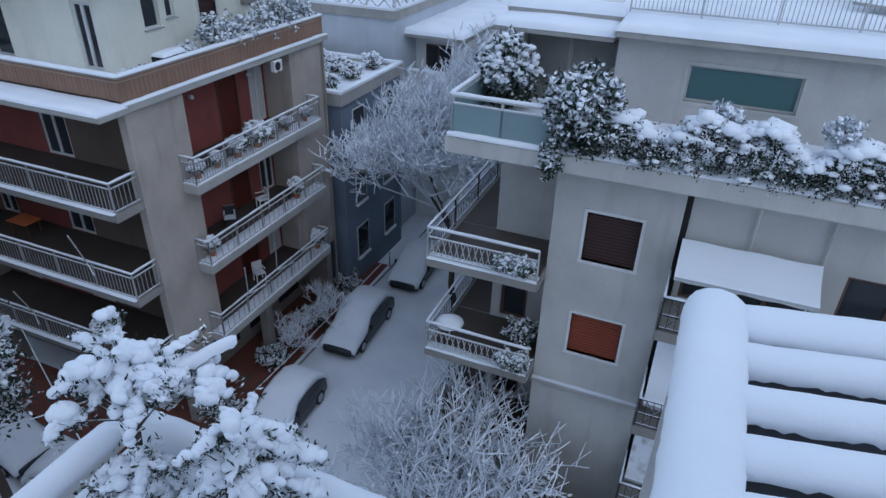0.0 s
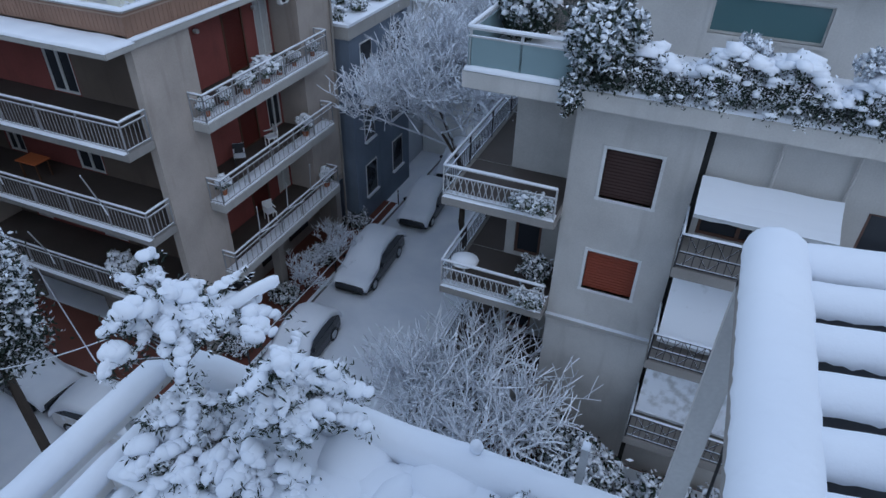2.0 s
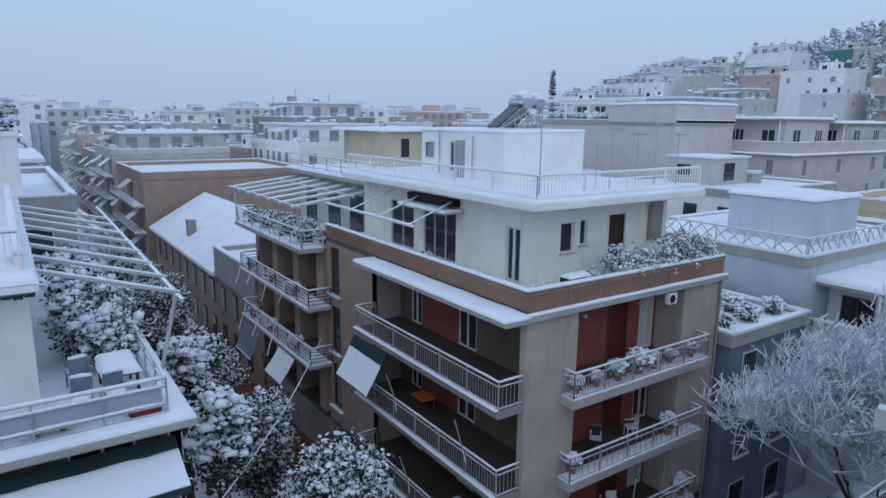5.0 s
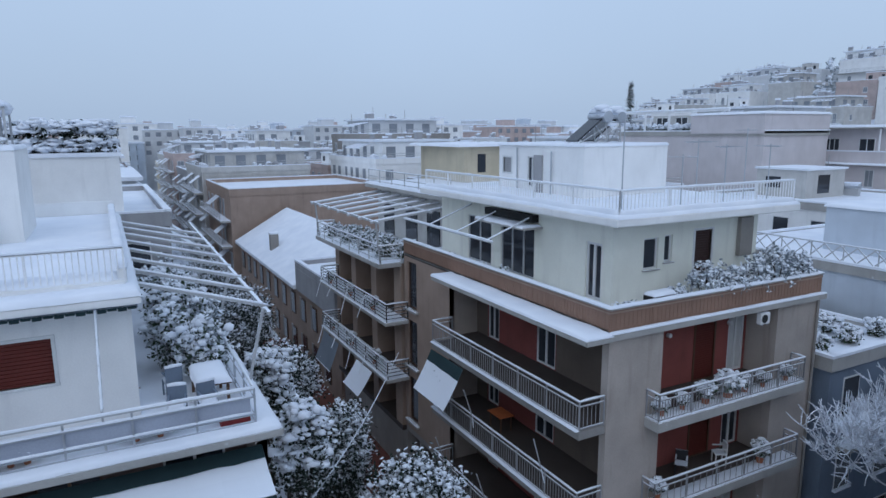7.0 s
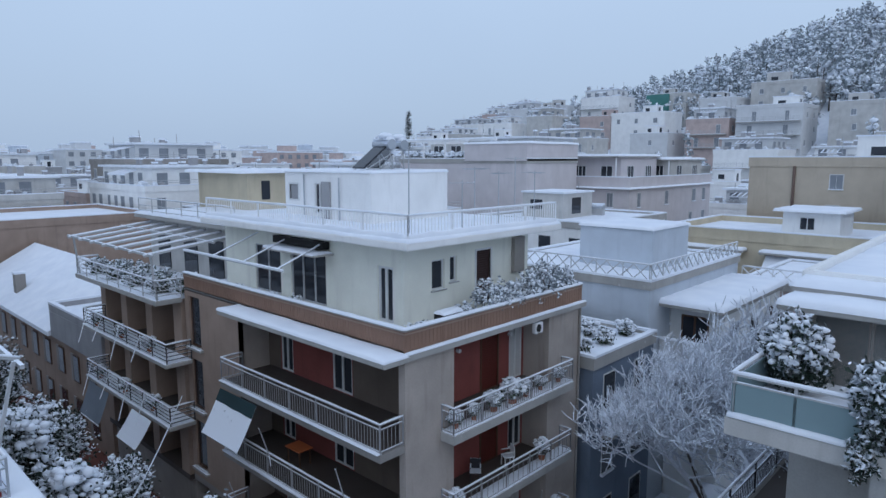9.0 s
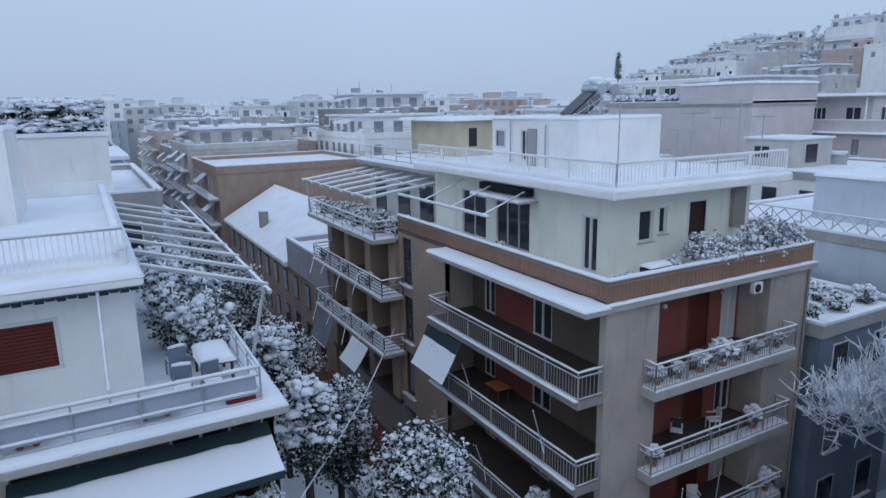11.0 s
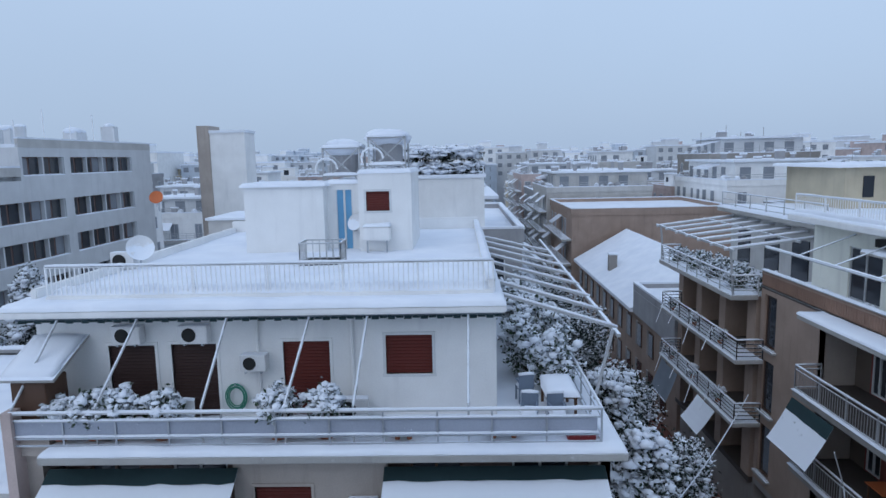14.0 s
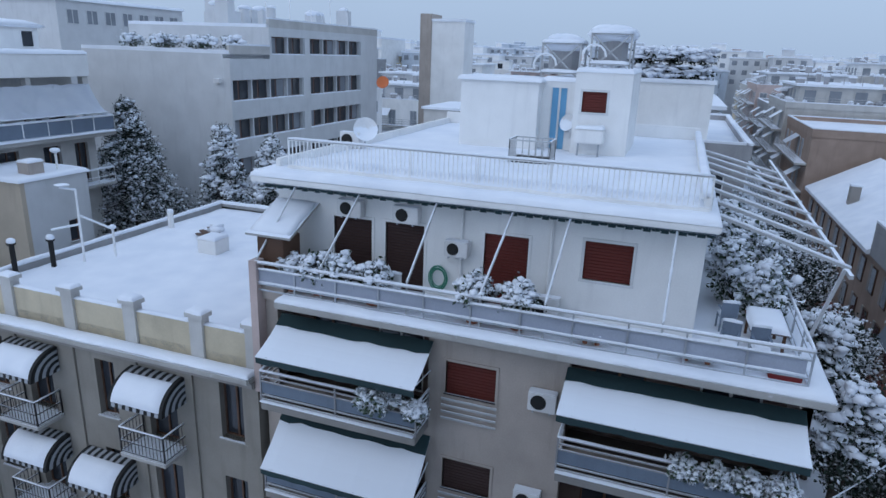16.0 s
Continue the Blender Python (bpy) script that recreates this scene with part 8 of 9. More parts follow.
for u0, u1 in ((-27.3, -19.5), (-18.2, -11.0)):
    e_v = bx("eave", "slab", yb, u0, u1, 56.6, 58.0, 11.2, 11.4, 0.03)
    snow_layer("snow", e_v, u0, u1, 56.6, 57.9, 11.4, 0.2, 0.5)
awning(yb, ("y", 57.4, -1), -17.8, -12.5, 0.1, 11.1, 1.5, 9.9, "awning", "white awning with drifted snow", 0.2, "awnings", False)
piece("orange_blind", "orange", yb, -17.8, -12.4, 57.9, 57.97, 10.5, 11.1)
hutw = bx("roof_hut", "white", yb, -18.0, -13.5, 62, 67, 12.3, 14.6, 0.03, "white roof hut")
snow_layer("snow", hutw, -18.6, -13.0, 61.2, 67.4, 14.6, 0.25, 0.6, 0.05, 5, 0.05)
window(yb, ("y", 62, -1), -16.6, -15.4, 13.0, 14.1, 2, "frame", "glass", 0.05, False)
def roof_storey(e, x0, x1, y0, y1, z, h, m, canopy=1.6):
    """A set-back top storey: glazed front, snowy overhanging roof on posts, a rail of snow and a little clutter."""
    bx("top_storey", m, e, x0, x1, y0, y1, z, z + h)
    F1, F2 = ("y", y0, -1), ("x", x1, 1)
    for F, a, b in ((F1, x0, x1), (F2, y0, y1)):
        n = max(1, int((b - a) / 3.4))
        for i in range(n):
            u = a + (b - a) * (i + 0.5) / n
            window(e, F, u - 0.8, u + 0.8, z + 0.5, z + 2.2, 3 if i % 2 else 2, "frame", "glass", 0.06, False)
    ev = bx("overhang", "slab", e, x0 - 0.4, x1 + 0.4, y0 - canopy, y1 + 0.3, z + h, z + h + 0.16, 0.03)
    snow_layer("snow", ev, x0 - 0.4, x1 + 0.4, y0 - canopy, y1 + 0.3, z + h + 0.16, 0.26, 0.9, 0.08, int(x0 * 7) % 50, 0.03)
    for u in (x0, (x0 + x1) / 2, x1):
        part("post", beam(bmesh.new(), (u, y0 - canopy + 0.2, z), (u, y0 - canopy + 0.2, z + h), 0.12), "whiterail", e)


tb2 = block("tan building with blank stained walls", -25, -8, 74, 88, 18.6, "sand", ("y-",), seed=46, gap=9, par=0.7)
part("drain_pipe", beam(bmesh.new(), (-20.5, 73.9, 8), (-20.5, 73.9, 18.4), 0.3, sides=8), "darkin", tb2)
p1 = block("long rose-grey building with tall windows", -50, -36, 68, 92, 16.0, "lavender", ("y-", "x+"), seed=47, gap=3.4, win=(0.9, 1.6), par=1.0, hut=False)
snow_layer("eave", p1, -50.5, -35.5, 67.4, 92, 15.7, 0.2, 1.0, 0.05, 3)
roof_storey(p1, -49.5, -38.5, 70.5, 80, 16.1, 3.2, "lavender", 1.4)
roof_storey(p1, -44.0, -37.0, 81.0, 91, 16.1, 2.8, "offwhite", 0.8)
p2 = block("lavender-grey building with a blank flank and a framed roof terrace", -61.5, -41.8, 56, 66, 18.9, "lavender", (), seed=147, par=0.25, hut=False)
bx("flank", "lavender", p2, -50.5, -41.7, 55.8, 66.0, 18.9, 20.8, 0.03, "blank raised flank wall")
snow_layer("flank_snow", p2, -50.6, -41.6, 55.7, 66.1, 20.8, 0.25, 0.8)
for u in (-61.0, -57.4, -53.8, -50.6):
    part("terrace_post", beam(bmesh.new(), (u, 56.1, 18.9), (u, 56.1, 21.3), 0.16), "whiterail", p2)
part("terrace_beam", beam(bmesh.new(), (-61.2, 56.1, 21.3), (-46.0, 56.1, 21.3), 0.22), "whiterail", p2)
snow_ridge("snow", p2, (-61.2, 56.1, 21.4), (-46.0, 56.1, 21.4), 0.3, 0.16)
bx("terrace_room", "offwhite", p2, -60.5, -51.0, 60.5, 65.5, 18.9, 21.0)
for u in (-59, -56, -53):
    window(p2, ("y", 60.5, -1), u - 0.9, u + 0.9, 19.1, 20.8, 2, "frame", "glass", 0.05, False, "glazed_door")
for q in range(7):
    plant_in("roof_plant", "roof-garden plant covered with snow", -60.4 + q * 1.4, 56.8, 19.0, 0.6, 1.0, 60, 620 + q, "leaf", 0.2, "plant", "roof plants")
block("white low building with a long roof", -40, -28, 46, 60, 13.6, "white", ("y-", "x+"), seed=48, par=0.3)
block("pinkish apartment block with balconies", -78, -60, 84, 98, 19.5, "palegrey", ("y-", "x+"), seed=49, balc=("y-",))
block("grey-brown apartment block with a gabled hut", -112, -98, 36, 52, 18.6, "stone", ("x+", "y-"), seed=50, gap=4)
block("white apartment block behind the penthouse", -60, -46, 34, 50, 13.5, "white", ("x+", "y-"), seed=51)
block("grey apartment block behind the penthouse", -74, -62, 50, 66, 15.5, "offwhite", ("x+", "y-"), seed=52, balc=("x+",))
block("pale building beyond the hedge terrace", -3.5, 14, 40, 56, 15.5, "offwhite", ("y-", "x-"), seed=53, balc=("y-",))
block("building along the street beyond the hedge terrace", -5.5, 10, 58, 74, 17.5, "grey", ("y-", "x-"), seed=54, balc=("x-",))
block("building along the street beyond the hedge terrace", -4.5, 10, 76, 96, 21.0, "offwhite", ("y-", "x-"), seed=55, balc=("x-",))

# long modern block with window bands, behind the old house
lg = thing("office_building", "long grey-white block with bands of dark windows", "building", (-50, -37, 0))
bx("wall", "palegrey", lg, -64, -40, -45.0, -31.96, 0, 18.6)
bx("upper_wall", "palegrey", lg, -64, -44.9, -45.0, -31.96, 18.6, 20.6)
bands = [(a, b, z, z + 1.5) for z in (6.8, 9.65, 12.5, 15.3) for a, b in ((-49.7, -40.2), (-60.3, -50.8))]
top_bands = [(-50.0, -45.2, 18.6, 19.95), (-60.3, -50.8, 18.6, 19.95)]
FO = ("y", -31.4, 1)
wall("front_wall", "palegrey", lg, FO, -64, -40, 0, 18.3, 0.55, bands, label="pale front with long recessed window bands")
wall("upper_front_wall", "palegrey", lg, FO, -64, -44.9, 18.3, 20.6, 0.55, top_bands)
for a, b, z0, z1 in bands + top_bands:
    n = 4 if b - a > 6 else 2
    fr = part("window_band", fbox(bmesh.new(), FO, a, b, -0.5, -0.42, z0, z1), "brownwin", lg, "recessed band of brown-framed windows")
    for q in range(n):
        u, w = a + (b - a) * q / n, (b - a) / n
        fpiece("pier", "palegrey", fr, FO, u - 0.07, u + 0.07, -0.42, -0.1, z0, z1)
        for r in range(2):
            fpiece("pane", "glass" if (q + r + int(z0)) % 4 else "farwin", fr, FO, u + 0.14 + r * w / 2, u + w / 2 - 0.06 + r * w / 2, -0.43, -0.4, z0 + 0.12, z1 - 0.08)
    snow_ridge("sill_snow", fr, at(FO, a, -0.15, z0), at(FO, b, -0.15, z0), 0.3, 0.1)
for a, b, c, d, z in ((-64, -44.9, -45, -31.4, 20.6), (-44.9, -40, -45, -31.4, 18.6)):
    piece("roof_snow", "snow", lg, a, b, c, d, z, z + 0.25)
    piece("parapet", "offwhite", lg, a, b, d - 0.2, d + 0.02, z, z + 0.6)
    piece("parapet_snow", "snow", lg, a, b, d - 0.22, d + 0.04, z + 0.6, z + 0.72)
rgo = random.Random(19)
for q in range(16):
    u, v, hh_ = -46.5 - q * 1.05, rgo.uniform(-43, -33.5), rgo.uniform(0.9, 2.3)
    if q % 3 == 1:
        part("tank", beam(bmesh.new(), (u, v, 20.7), (u, v, 20.8 + hh_), 0.9, sides=14), "palegrey", lg, smooth=False)
    else:
        piece("roof_box", "palegrey", lg, u - 0.5, u + 0.4, v - 0.6, v + 0.6, 20.6, 20.8 + hh_)
    blobs("box_snow", [(u, v, 20.85 + hh_)], [0.62], "snow", lg, 0.4, np.random.default_rng(q), True, 0.06)
for q in range(5):
    u = -47 - q * 3.4
    part("aerial_pole", beam(bmesh.new(), (u, -33, 20.7), (u, -33, 22.6 + q % 2), 0.08, sides=6), "whiterail", lg)
bk = thing("apartment_building", "pale flat-topped block rising behind the long building", "building", (-68, -74, 0))
bx("wall", "palegrey", bk, -78, -58, -82, -68, 0, 23.4)
snow_layer("roof_snow", bk, -78.3, -57.7, -82.3, -67.7, 23.4, 0.4, 1.5)
for q in range(7):
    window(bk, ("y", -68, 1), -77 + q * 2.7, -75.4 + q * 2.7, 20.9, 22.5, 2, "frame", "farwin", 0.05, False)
for z in (12.0, 16.6):
    piece("wall_lamp", "whiteplastic", lg, -40.0, -39.6, -32.6, -32.1, z, z + 0.3)
for i in range(6):
    plant_in("roof_shrub", "snow-capped shrub on a flat roof", -42.6 + (i % 2), -33 - i * 1.7, 18.8, 0.9, 1.0, 90, 560 + i, "leaf", 0.2, "shrub", "roof shrubs")
vh = thing("apartment_building", "white-grey house with a deep veranda under a sagging snowy tarpaulin", "building", (-29, -40, 0))
bx("wall", "offwhite", vh, -33.0, -24.0, -52, -38.4, 0, 17.0)
FV = ("y", -37.0, 1)
wall("front_wall", "offwhite", vh, FV, -33.0, -24.0, 0, 13.4, 1.4, [(-27.6, -26.4, 11.2, 12.9), (-30.4, -29.2, 10.4, 12.9), (-32.4, -31.4, 10.4, 12.9), (-25.6, -24.6, 10.4, 12.9)])
for a, b, z in ((-27.6, -26.4, 11.2), (-30.4, -29.2, 10.4), (-32.4, -31.4, 10.4), (-25.6, -24.6, 10.4)):
    window(vh, FV, a, b, z, 12.9, 2, "woodframe", "glass", -0.25, True)
bx("parapet", "white", vh, -33.1, -23.9, -52, -36.9, 17.0, 18.35, 0.04, "deep white parapet")
snow_layer("roof_snow", vh, -33.1, -23.9, -52, -36.9, 18.35, 0.22, 0.7, 0.06, 6, 0.04)
for a, b in ((-33.0, -32.6), (-29.0, -28.7), (-24.4, -24.0)):
    bx("pier", "offwhite", vh, a, b, -37.4, -37.0, 13.6, 17.0)
for u in (-31.6, -29.9, -26.6, -25.2):
    window(vh, ("y", -38.4, 1), u - 0.55, u + 0.55, 13.65, 15.9, 2, "brownwin", "glass", 0.05, False, "glazed_door", 0.08)
bal_ = bx("balcony", "slab", vh, -33.6, -23.8, -37.0, -35.7, 13.35, 13.6, 0.03, "long veranda slab")
fpiece("parapet_panel", "bluegrey", bal_, ("y", -35.75, 1), -33.5, -23.9, -0.06, 0.0, 13.75, 14.55)
railing(bal_, ("y", -35.72, 1), -33.5, -23.9, 0, 13.6, 1.0, (1.0, 0.1), 0, 1.0, "whiterail", 1.6, 0.1, 1.2)
snow_ridge("snow_edge", bal_, (-33.5, -35.75, 13.6), (-23.9, -35.75, 13.6), 0.3, 0.12)
low_b = bx("lower_balcony", "slab", vh, -33.4, -28.0, -37.0, -35.9, 10.1, 10.3, 0.03)
railing(low_b, ("y", -35.95, 1), -33.3, -28.1, 0, 10.3, 0.95, (1.0, 0.5, 0.1), 0, 1.0, "whiterail", 1.4, 0.08, 1.0)
bm = bmesh.new()
tarp = []
for i in range(25):
    u, row = -33.0 + 7.4 * i / 24, []
    for j in range(9):
        f = j / 8
        sag = -0.35 * math.sin(math.pi * f) * (0.6 + 0.4 * math.cos(i * 0.8)) + 0.12 * noise.noise(Vector((i * 0.4, j * 0.5, 2)))
        row.append(bm.verts.new((u, -36.95 + 1.35 * f, 16.55 - 1.75 * f + sag)))
    tarp.append(row)
for i in range(24):
    for j in range(8):
        bm.faces.new((tarp[i][j], tarp[i + 1][j], tarp[i + 1][j + 1], tarp[i][j + 1]))
bmesh.ops.solidify(bm, geom=bm.faces[:], thickness=0.08)
tp_ = thing("tarpaulin", "sagging white veranda tarpaulin heavy with snow", "tarpaulin", (-29.5, -36.3, 16.0))
part("cloth", bm, "snow", tp_, smooth=True)
part("front_bar", beam(bmesh.new(), (-33.0, -35.6, 14.85), (-25.6, -35.6, 14.85), 0.07, sides=6), "rail", tp_)
hv = bx("roof_hut", "white", vh, -32.4, -27.4, -45.0, -40.0, 18.4, 19.9, 0.03, "white roof hut with a curved snowy roof")
snow_ridge("snow", hv, (-32.8, -42.5, 19.85), (-27.0, -42.5, 19.85), 5.4, 0.45)
for u in (-31.6, -28.4):
    piece("hut_window", "glass", hv, u - 0.35, u + 0.35, -40.03, -39.96, 18.7, 19.6)
lt = thing("apartment_building", "plain tan rendered building with small windows", "building", (-18, -42, 0))
bx("wall", "sand", lt, -23.1, -10.0, -52, -36.9, 0, 18.6)
wall("front_wall", "sand", lt, ("y", -36.6, 1), -23.1, -10.0, 0, 18.6, 0.29, [(-21.9, -21.2, 14.6, 16.4), (-21.9, -21.2, 11.2, 13.0), (-18.5, -17.2, 14.6, 16.4), (-18.5, -17.2, 11.2, 13.0)])
for u0, u1 in ((-21.9, -21.2), (-18.5, -17.2)):
    for z in (14.6, 11.2):
        window(lt, ("y", -36.6, 1), u0, u1, z, z + 1.8, 1, "brownwin", "glass", -0.15, True)
snow_layer("roof_snow", lt, -23.2, -9.9, -52, -36.5, 18.6, 0.2, 0.9)
ob_ = thing("outbuilding", "small two-toned outbuilding with snow on its flat roof", "outbuilding", (-25, -34, 0))
bx("core", "darkin", ob_, -27.2, -23.6, -36.4, -31.9, 0, 12.2)
wall("side_wall", "sand", ob_, ("x", -23.3, 1), -36.4, -31.6, 0, 12.3, 0.25)
wall("front_wall", "palegrey", ob_, ("y", -31.6, 1), -27.3, -23.55, 0, 12.3, 0.25, [(-26.4, -25.8, 8.6, 9.8)])
window(ob_, ("y", -31.6, 1), -26.4, -25.8, 8.6, 9.8, 1, "brownwin", "glass", -0.12, True)
part("stain_pipe", beam(bmesh.new(), (-23.25, -34.6, 8.0), (-23.25, -34.6, 12.1), 0.12, sides=8), "darkin", ob_)
snow_layer("snow", ob_, -27.4, -23.2, -36.5, -31.5, 12.3, 0.2, 0.4, 0.05, 9, 0.04)
cmn = bx("chimney", "beige", ob_, -25.2, -24.3, -32.9, -32.1, 12.3, 13.1, 0.03, "tan chimney stub")
snow_layer("snow", cmn, -25.2, -24.3, -32.9, -32.1, 13.1, 0.14, 0.2, 0.03, 2, 0.03)
part("vent_post", beam(bmesh.new(), (-26.2, -32.4, 12.4), (-26.2, -32.4, 13.4), 0.12, sides=8), "white", ob_)
blobs("vent_snow", [(-26.2, -32.4, 13.5)], [0.45], "snow", ob_, 0.5, np.random.default_rng(8), True, 0.05)
lowr = thing("low_house", "low flat-roofed house buried in snow beside the old house", "house", (-16, -31, 0))
bx("wall", "grey", lowr, -22.5, -10, -36.4, -27.2, 0, 7.2)
snow_layer("roof_snow", lowr, -22.6, -9.9, -36.5, -27.1, 7.2, 0.25, 0.5, 0.08, 14, 0.05)
tw = thing("roof_tower", "tall narrow pale stair tower with a brown flank", "tower", (-64, -23.5, 0))
bx("wall", "white", tw, -66, -63, -25.0, -21.6, 0, 22.1)
bx("flank", "beige", tw, -65.8, -62.9, -26.2, -25.0, 0, 22.8, 0.02, "brown chimney flank")
piece("snow", "snow", tw, -66.1, -62.9, -25.1, -21.5, 22.1, 22.35)
block("white flat-roofed building behind the roof huts", -60, -40, -22, -14, 12.6, "white", ("x+", "y+"), seed=65)


# ---- hillside and distant city ----
def hill_z(x, y):
    b, d = math.degrees(math.atan2(-x, y)), math.hypot(x, y)
    top = float(np.interp(b, (-70, -30, 0, 13, 23, 30, 36, 44, 50, 57), (0, 50, 72, 58, 43, 34, 30, 19, 9, 0)))
    f = min(1.0, max(0.0, (d - 95) / 175))
    return top * f * f * (3 - 2 * f)


bm = bmesh.new()
gx, gy = 44, 36
grid = [[bm.verts.new((-330 + 16 * i, 90 + 16 * j, -0.6 + hill_z(-330 + 16 * i, 90 + 16 * j) + (2.5 * noise.noise(Vector((i * 0.5, j * 0.5, 0))) if hill_z(-330 + 16 * i, 90 + 16 * j) > 3 else 0))) for i in range(gx)] for j in range(gy)]
for j in range(gy - 1):
    for i in range(gx - 1):
        bm.faces.new((grid[j][i], grid[j][i + 1], grid[j + 1][i + 1], grid[j + 1][i]))
tagged(part("hill", bm, "snow", None, "", True), "snow-covered hillside above the roofs", "hill", kind="structure")

rg = random.Random(77)
# far wall colours kept mostly pale, in place of haze
MATS = ["palegrey", "white", "offwhite", "white", "palegrey", "yellow", "pink", "grey", "white", "lightblue"]
taken = []


def free(x0, x1, y0, y1, g=1.5):
    return not any(x0 - g < b and x1 + g > a and y0 - g < d and y1 + g > c for a, b, c, d in taken)


for o in scene.objects:
    if o.parent is None and o.get("category") == "building":
        xs = [c for c in o.children if c.name.startswith("wall")]
        for c in xs:
            v = [p.co for p in c.data.vertices]
            taken.append((min(p.x for p in v), max(p.x for p in v), min(p.y for p in v), max(p.y for p in v)))
taken += [(-80, -14, -30, 34), (-260, -10, 2, 12.5), (-18, -4, 20, 160), (-20, 20, -60, 40)]

# blocks on the slope
count = 0
for tries in range(900):
    if count >= 64:
        break
    b, d = rg.uniform(-4, 47), rg.uniform(105, 285)
    x, y = -d * math.sin(radians(b)), d * math.cos(radians(b))
    w, l = rg.uniform(9, 16), rg.uniform(9, 14)
    if not free(x - w / 2, x + w / 2, y - l / 2, y + l / 2, 1.0):
        continue
    z = hill_z(x, y)
    if z > 31:
        continue
    hgt = z + rg.uniform(6.5, 10)
    taken.append((x - w / 2, x + w / 2, y - l / 2, y + l / 2))
    m = rg.choice(["palegrey", "white", "palegrey", "white", "pink", "white", "offwhite"])
    block("apartment block on the snowy hillside", x - w / 2, x + w / 2, y - l / 2, y + l / 2, hgt, m, ("y-", "x+") if x < -10 else ("y-",), base=z, seed=700 + count, balc=("y-",) if count % 2 else (), gap=4.6, clutter=1, parts=False, win=(0.9, 1.2))
    count += 1
gn = block("hillside block wrapped in green scaffold netting", -92, -80, 186, 196, hill_z(-86, 190) + 8, "offwhite", ("y-",), base=hill_z(-86, 190), seed=790, gap=4, parts=False)
piece("scaffold_net", "greennet", gn, -92, -85, 185.4, 185.9, hill_z(-86, 190) + 1, hill_z(-86, 190) + 8.3)

# middle distance
count = 0
for tries in range(5000):
    if count >= 130:
        break
    b, d = rg.uniform(36, 150), rg.uniform(70, 235)
    x, y = -d * math.sin(radians(b)), d * math.cos(radians(b))
    w, l = rg.uniform(9, 17), rg.uniform(9, 16)
    if not free(x - w / 2, x + w / 2, y - l / 2, y + l / 2, 1.2):
        continue
    taken.append((x - w / 2, x + w / 2, y - l / 2, y + l / 2))
    hgt = rg.uniform(7.5, 15.0) + (rg.random() < 0.12) * 2.5
    block("apartment block among the snowy roofs", x - w / 2, x + w / 2, y - l / 2, y + l / 2, hgt, rg.choice(MATS), ("x+", "y-" if y > 0 else "y+"), seed=800 + count, balc=("x+",) if count % 3 else (), awn=count % 2, gap=3.2, storey=3.2, clutter=2, parts=False)
    count += 1

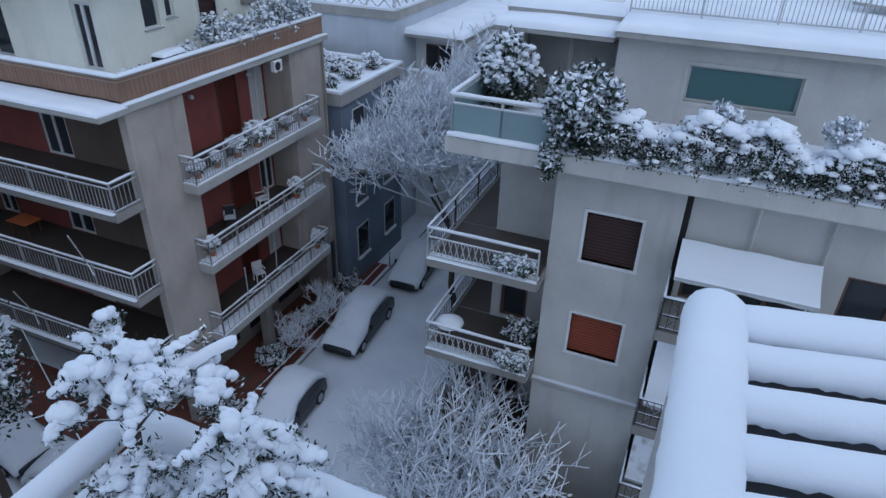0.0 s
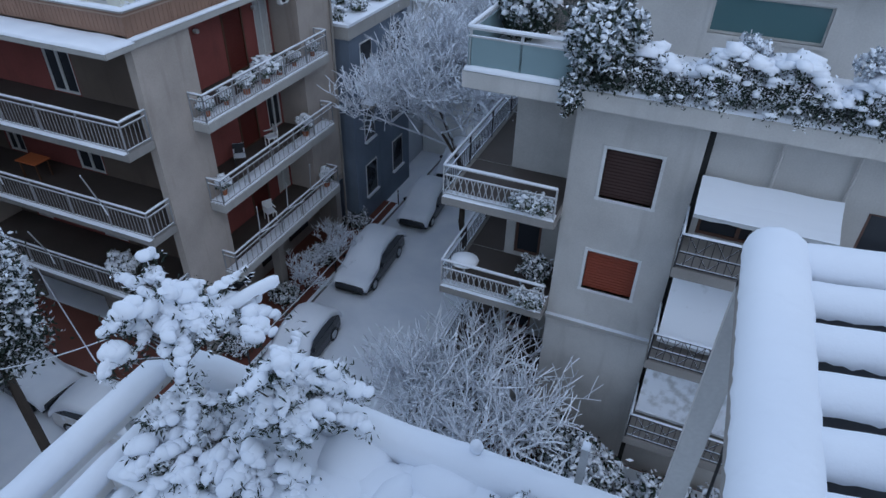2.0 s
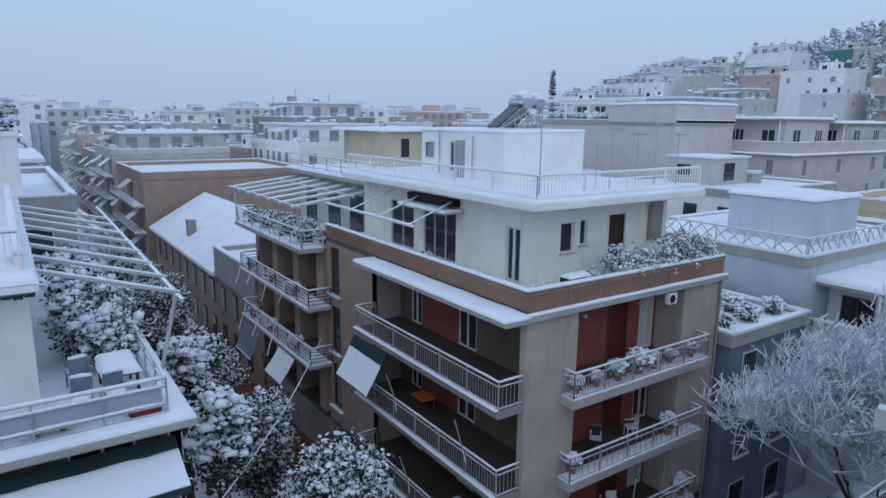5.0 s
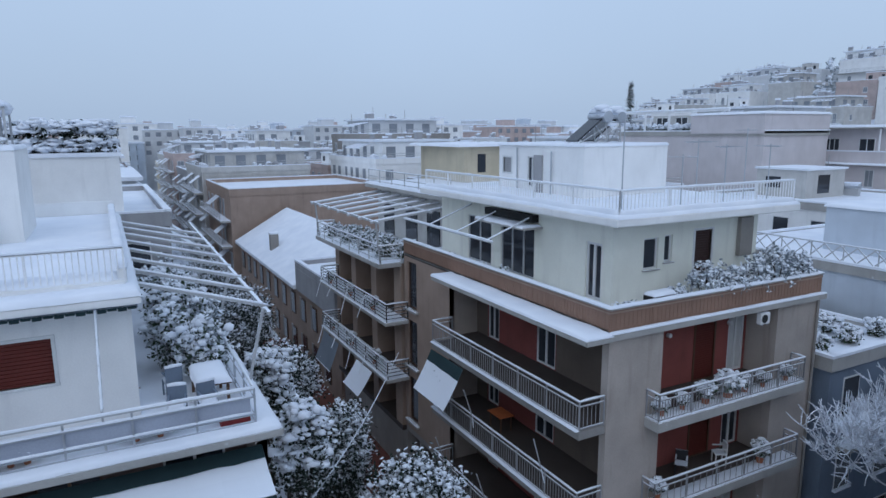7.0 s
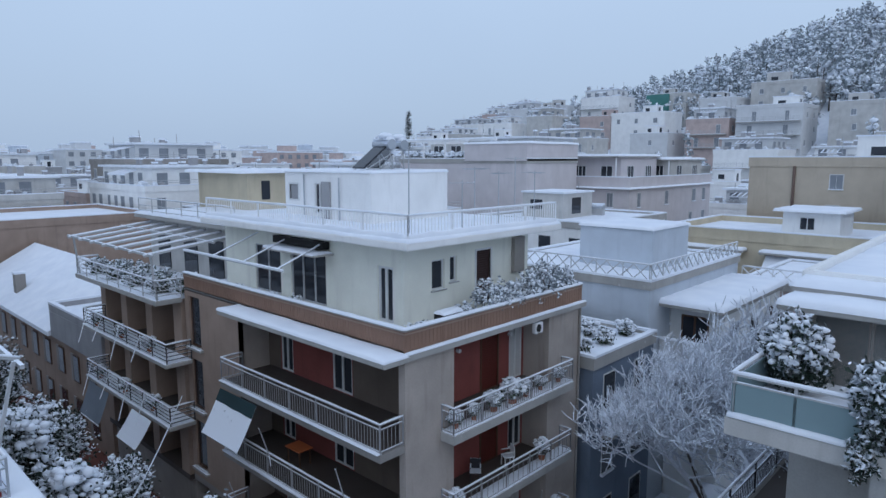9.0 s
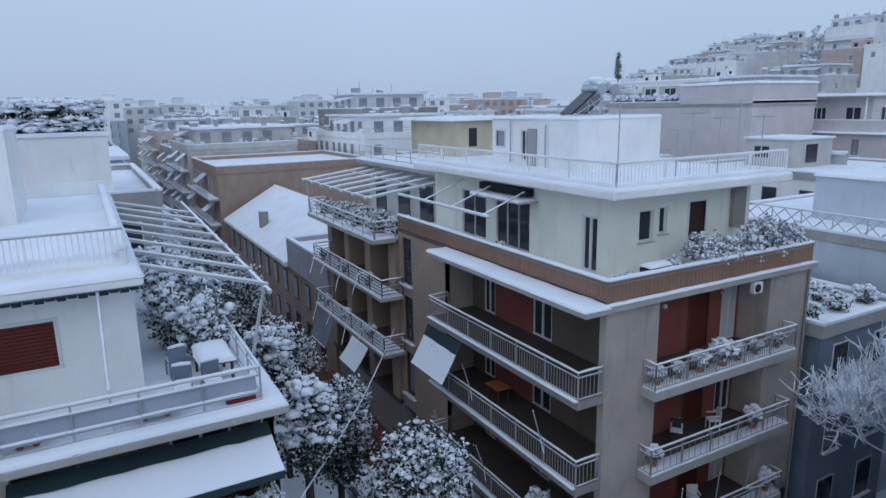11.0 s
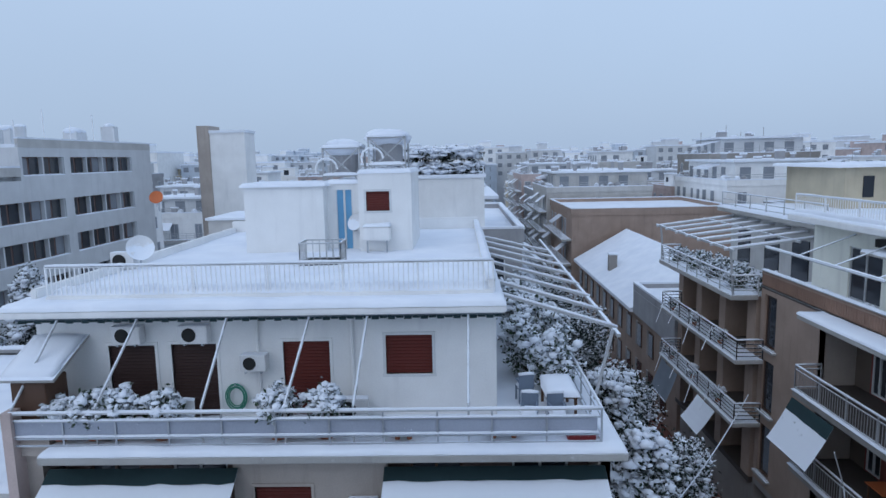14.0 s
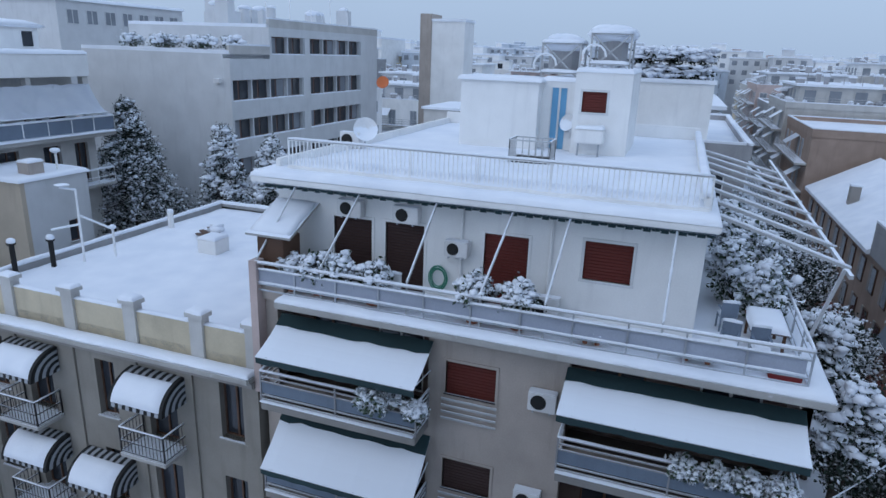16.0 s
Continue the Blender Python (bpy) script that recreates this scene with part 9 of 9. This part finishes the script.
# far roofs, past counting
for mname, k0 in (("palegrey", 0), ("white", 1), ("lightblue", 2), ("pink", 3)):
    V, F, SV, SF = [], [], [], []
    rq = random.Random(900 + k0)

    def addbox(V, F, x0, x1, y0, y1, z0, z1):
        i = len(V)
        V += [(x, y, z) for z in (z0, z1) for y in (y0, y1) for x in (x0, x1)]
        F += [tuple(i + k for k in q) for q in ((0, 2, 3, 1), (4, 5, 7, 6), (0, 1, 5, 4), (2, 6, 7, 3), (0, 4, 6, 2), (1, 3, 7, 5))]

    GV, GF = [], []
    for q in range(300 if mname != "pink" else 110):
        b, d = rq.uniform(30, 155), rq.uniform(235, 760)
        x, y = -d * math.sin(radians(b)), d * math.cos(radians(b))
        if hill_z(x, y) > 6:
            continue
        w, l, hh = rq.uniform(10, 24), rq.uniform(10, 24), rq.uniform(13, 22) + d * 0.004
        addbox(V, F, x, x + w, y, y + l, 0, hh)
        addbox(SV, SF, x - 0.2, x + w + 0.2, y - 0.2, y + l + 0.2, hh, hh + 0.5)
        addbox(V, F, x + w * 0.3, x + w * 0.6, y + l * 0.3, y + l * 0.6, hh, hh + 2.6)
        addbox(SV, SF, x + w * 0.28, x + w * 0.62, y + l * 0.28, y + l * 0.62, hh + 2.6, hh + 3.0)
        for z in range(1, 4):
            for u in range(int(l / 3.5)):
                addbox(GV, GF, x + w - 0.05, x + w + 0.1, y + 0.8 + u * 3.5, y + 2.4 + u * 3.5, hh - 3.1 * z + 0.9, hh - 3.1 * z + 2.4)
    e = thing("distant_city", "hazy sea of snowy roofs far off", "city", (0, 0, 0), kind="stuff")
    pydata("walls", V, F, mname, e)
    pydata("roof_snow", SV, SF, "snow", e)
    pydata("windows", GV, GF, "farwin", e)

# trees on the hill and between roofs
rn = np.random.default_rng(55)
wd = thing("hill_wood", "snow-dusted pine wood on the hillside", "wood", (0, 0, 0), kind="stuff")
cs, sn, trunks = [], [], bmesh.new()
for q in range(2600):
    b, d = rn.uniform(-12, 40), rn.uniform(150, 300)
    x, y = -d * math.sin(radians(b)), d * math.cos(radians(b))
    z = hill_z(x, y)
    if (z < 26 and rn.random() > 0.12) or z < 9 or not free(x - 1, x + 1, y - 1, y + 1, 0.5):
        continue
    h = rn.uniform(4, 11)
    slim = rn.uniform(0.13, 0.26)
    if q % 4 == 0:
        beam(trunks, (x, y, z - 1), (x, y, z + h * 0.9), 0.4, sides=5, taper=0.2)
    for k in range(16):
        f = rn.uniform(0.08, 1) ** 0.8
        r = ((1 - f) * h * slim + 0.12) * rn.uniform(0.6, 1.1)
        a = rn.uniform(0, 6.28)
        cs.append((x + r * math.cos(a), y + r * math.sin(a), z + f * h))
        if k % 2:
            sn.append((x + r * math.cos(a), y + r * math.sin(a), z + f * h + 0.2))
part("trunks", trunks, "bark", wd)
leaves("crowns", np.array(cs), 0.5, "pine", wd, rn, 5, 0.4, 2.4)
blobs("snow", np.array(sn), rn.uniform(0.3, 0.85, len(sn)), "snow", wd, 0.6, rn)
# distant ridge in the haze
dr = bmesh.new()
k = 90
rows_ = [[], [], []]
for i in range(k + 1):
    b = radians(20 + 150 * i / k)
    d = 1400
    hgt = 26 + 16 * noise.noise(Vector((i * 0.12, 3, 0))) + 8 * noise.noise(Vector((i * 0.4, 7, 0)))
    for r, (dd, z) in enumerate(((d, -2), (d + 60, hgt), (d + 160, -2))):
        rows_[r].append(dr.verts.new((-dd * math.sin(b), dd * math.cos(b), z)))
for r in range(2):
    for i in range(k):
        dr.faces.new((rows_[r][i], rows_[r][i + 1], rows_[r + 1][i + 1], rows_[r + 1][i]))
tagged(part("backdrop", dr, "snow", None, "", True), "low far ridge fading into the overcast", "backdrop", kind="structure")
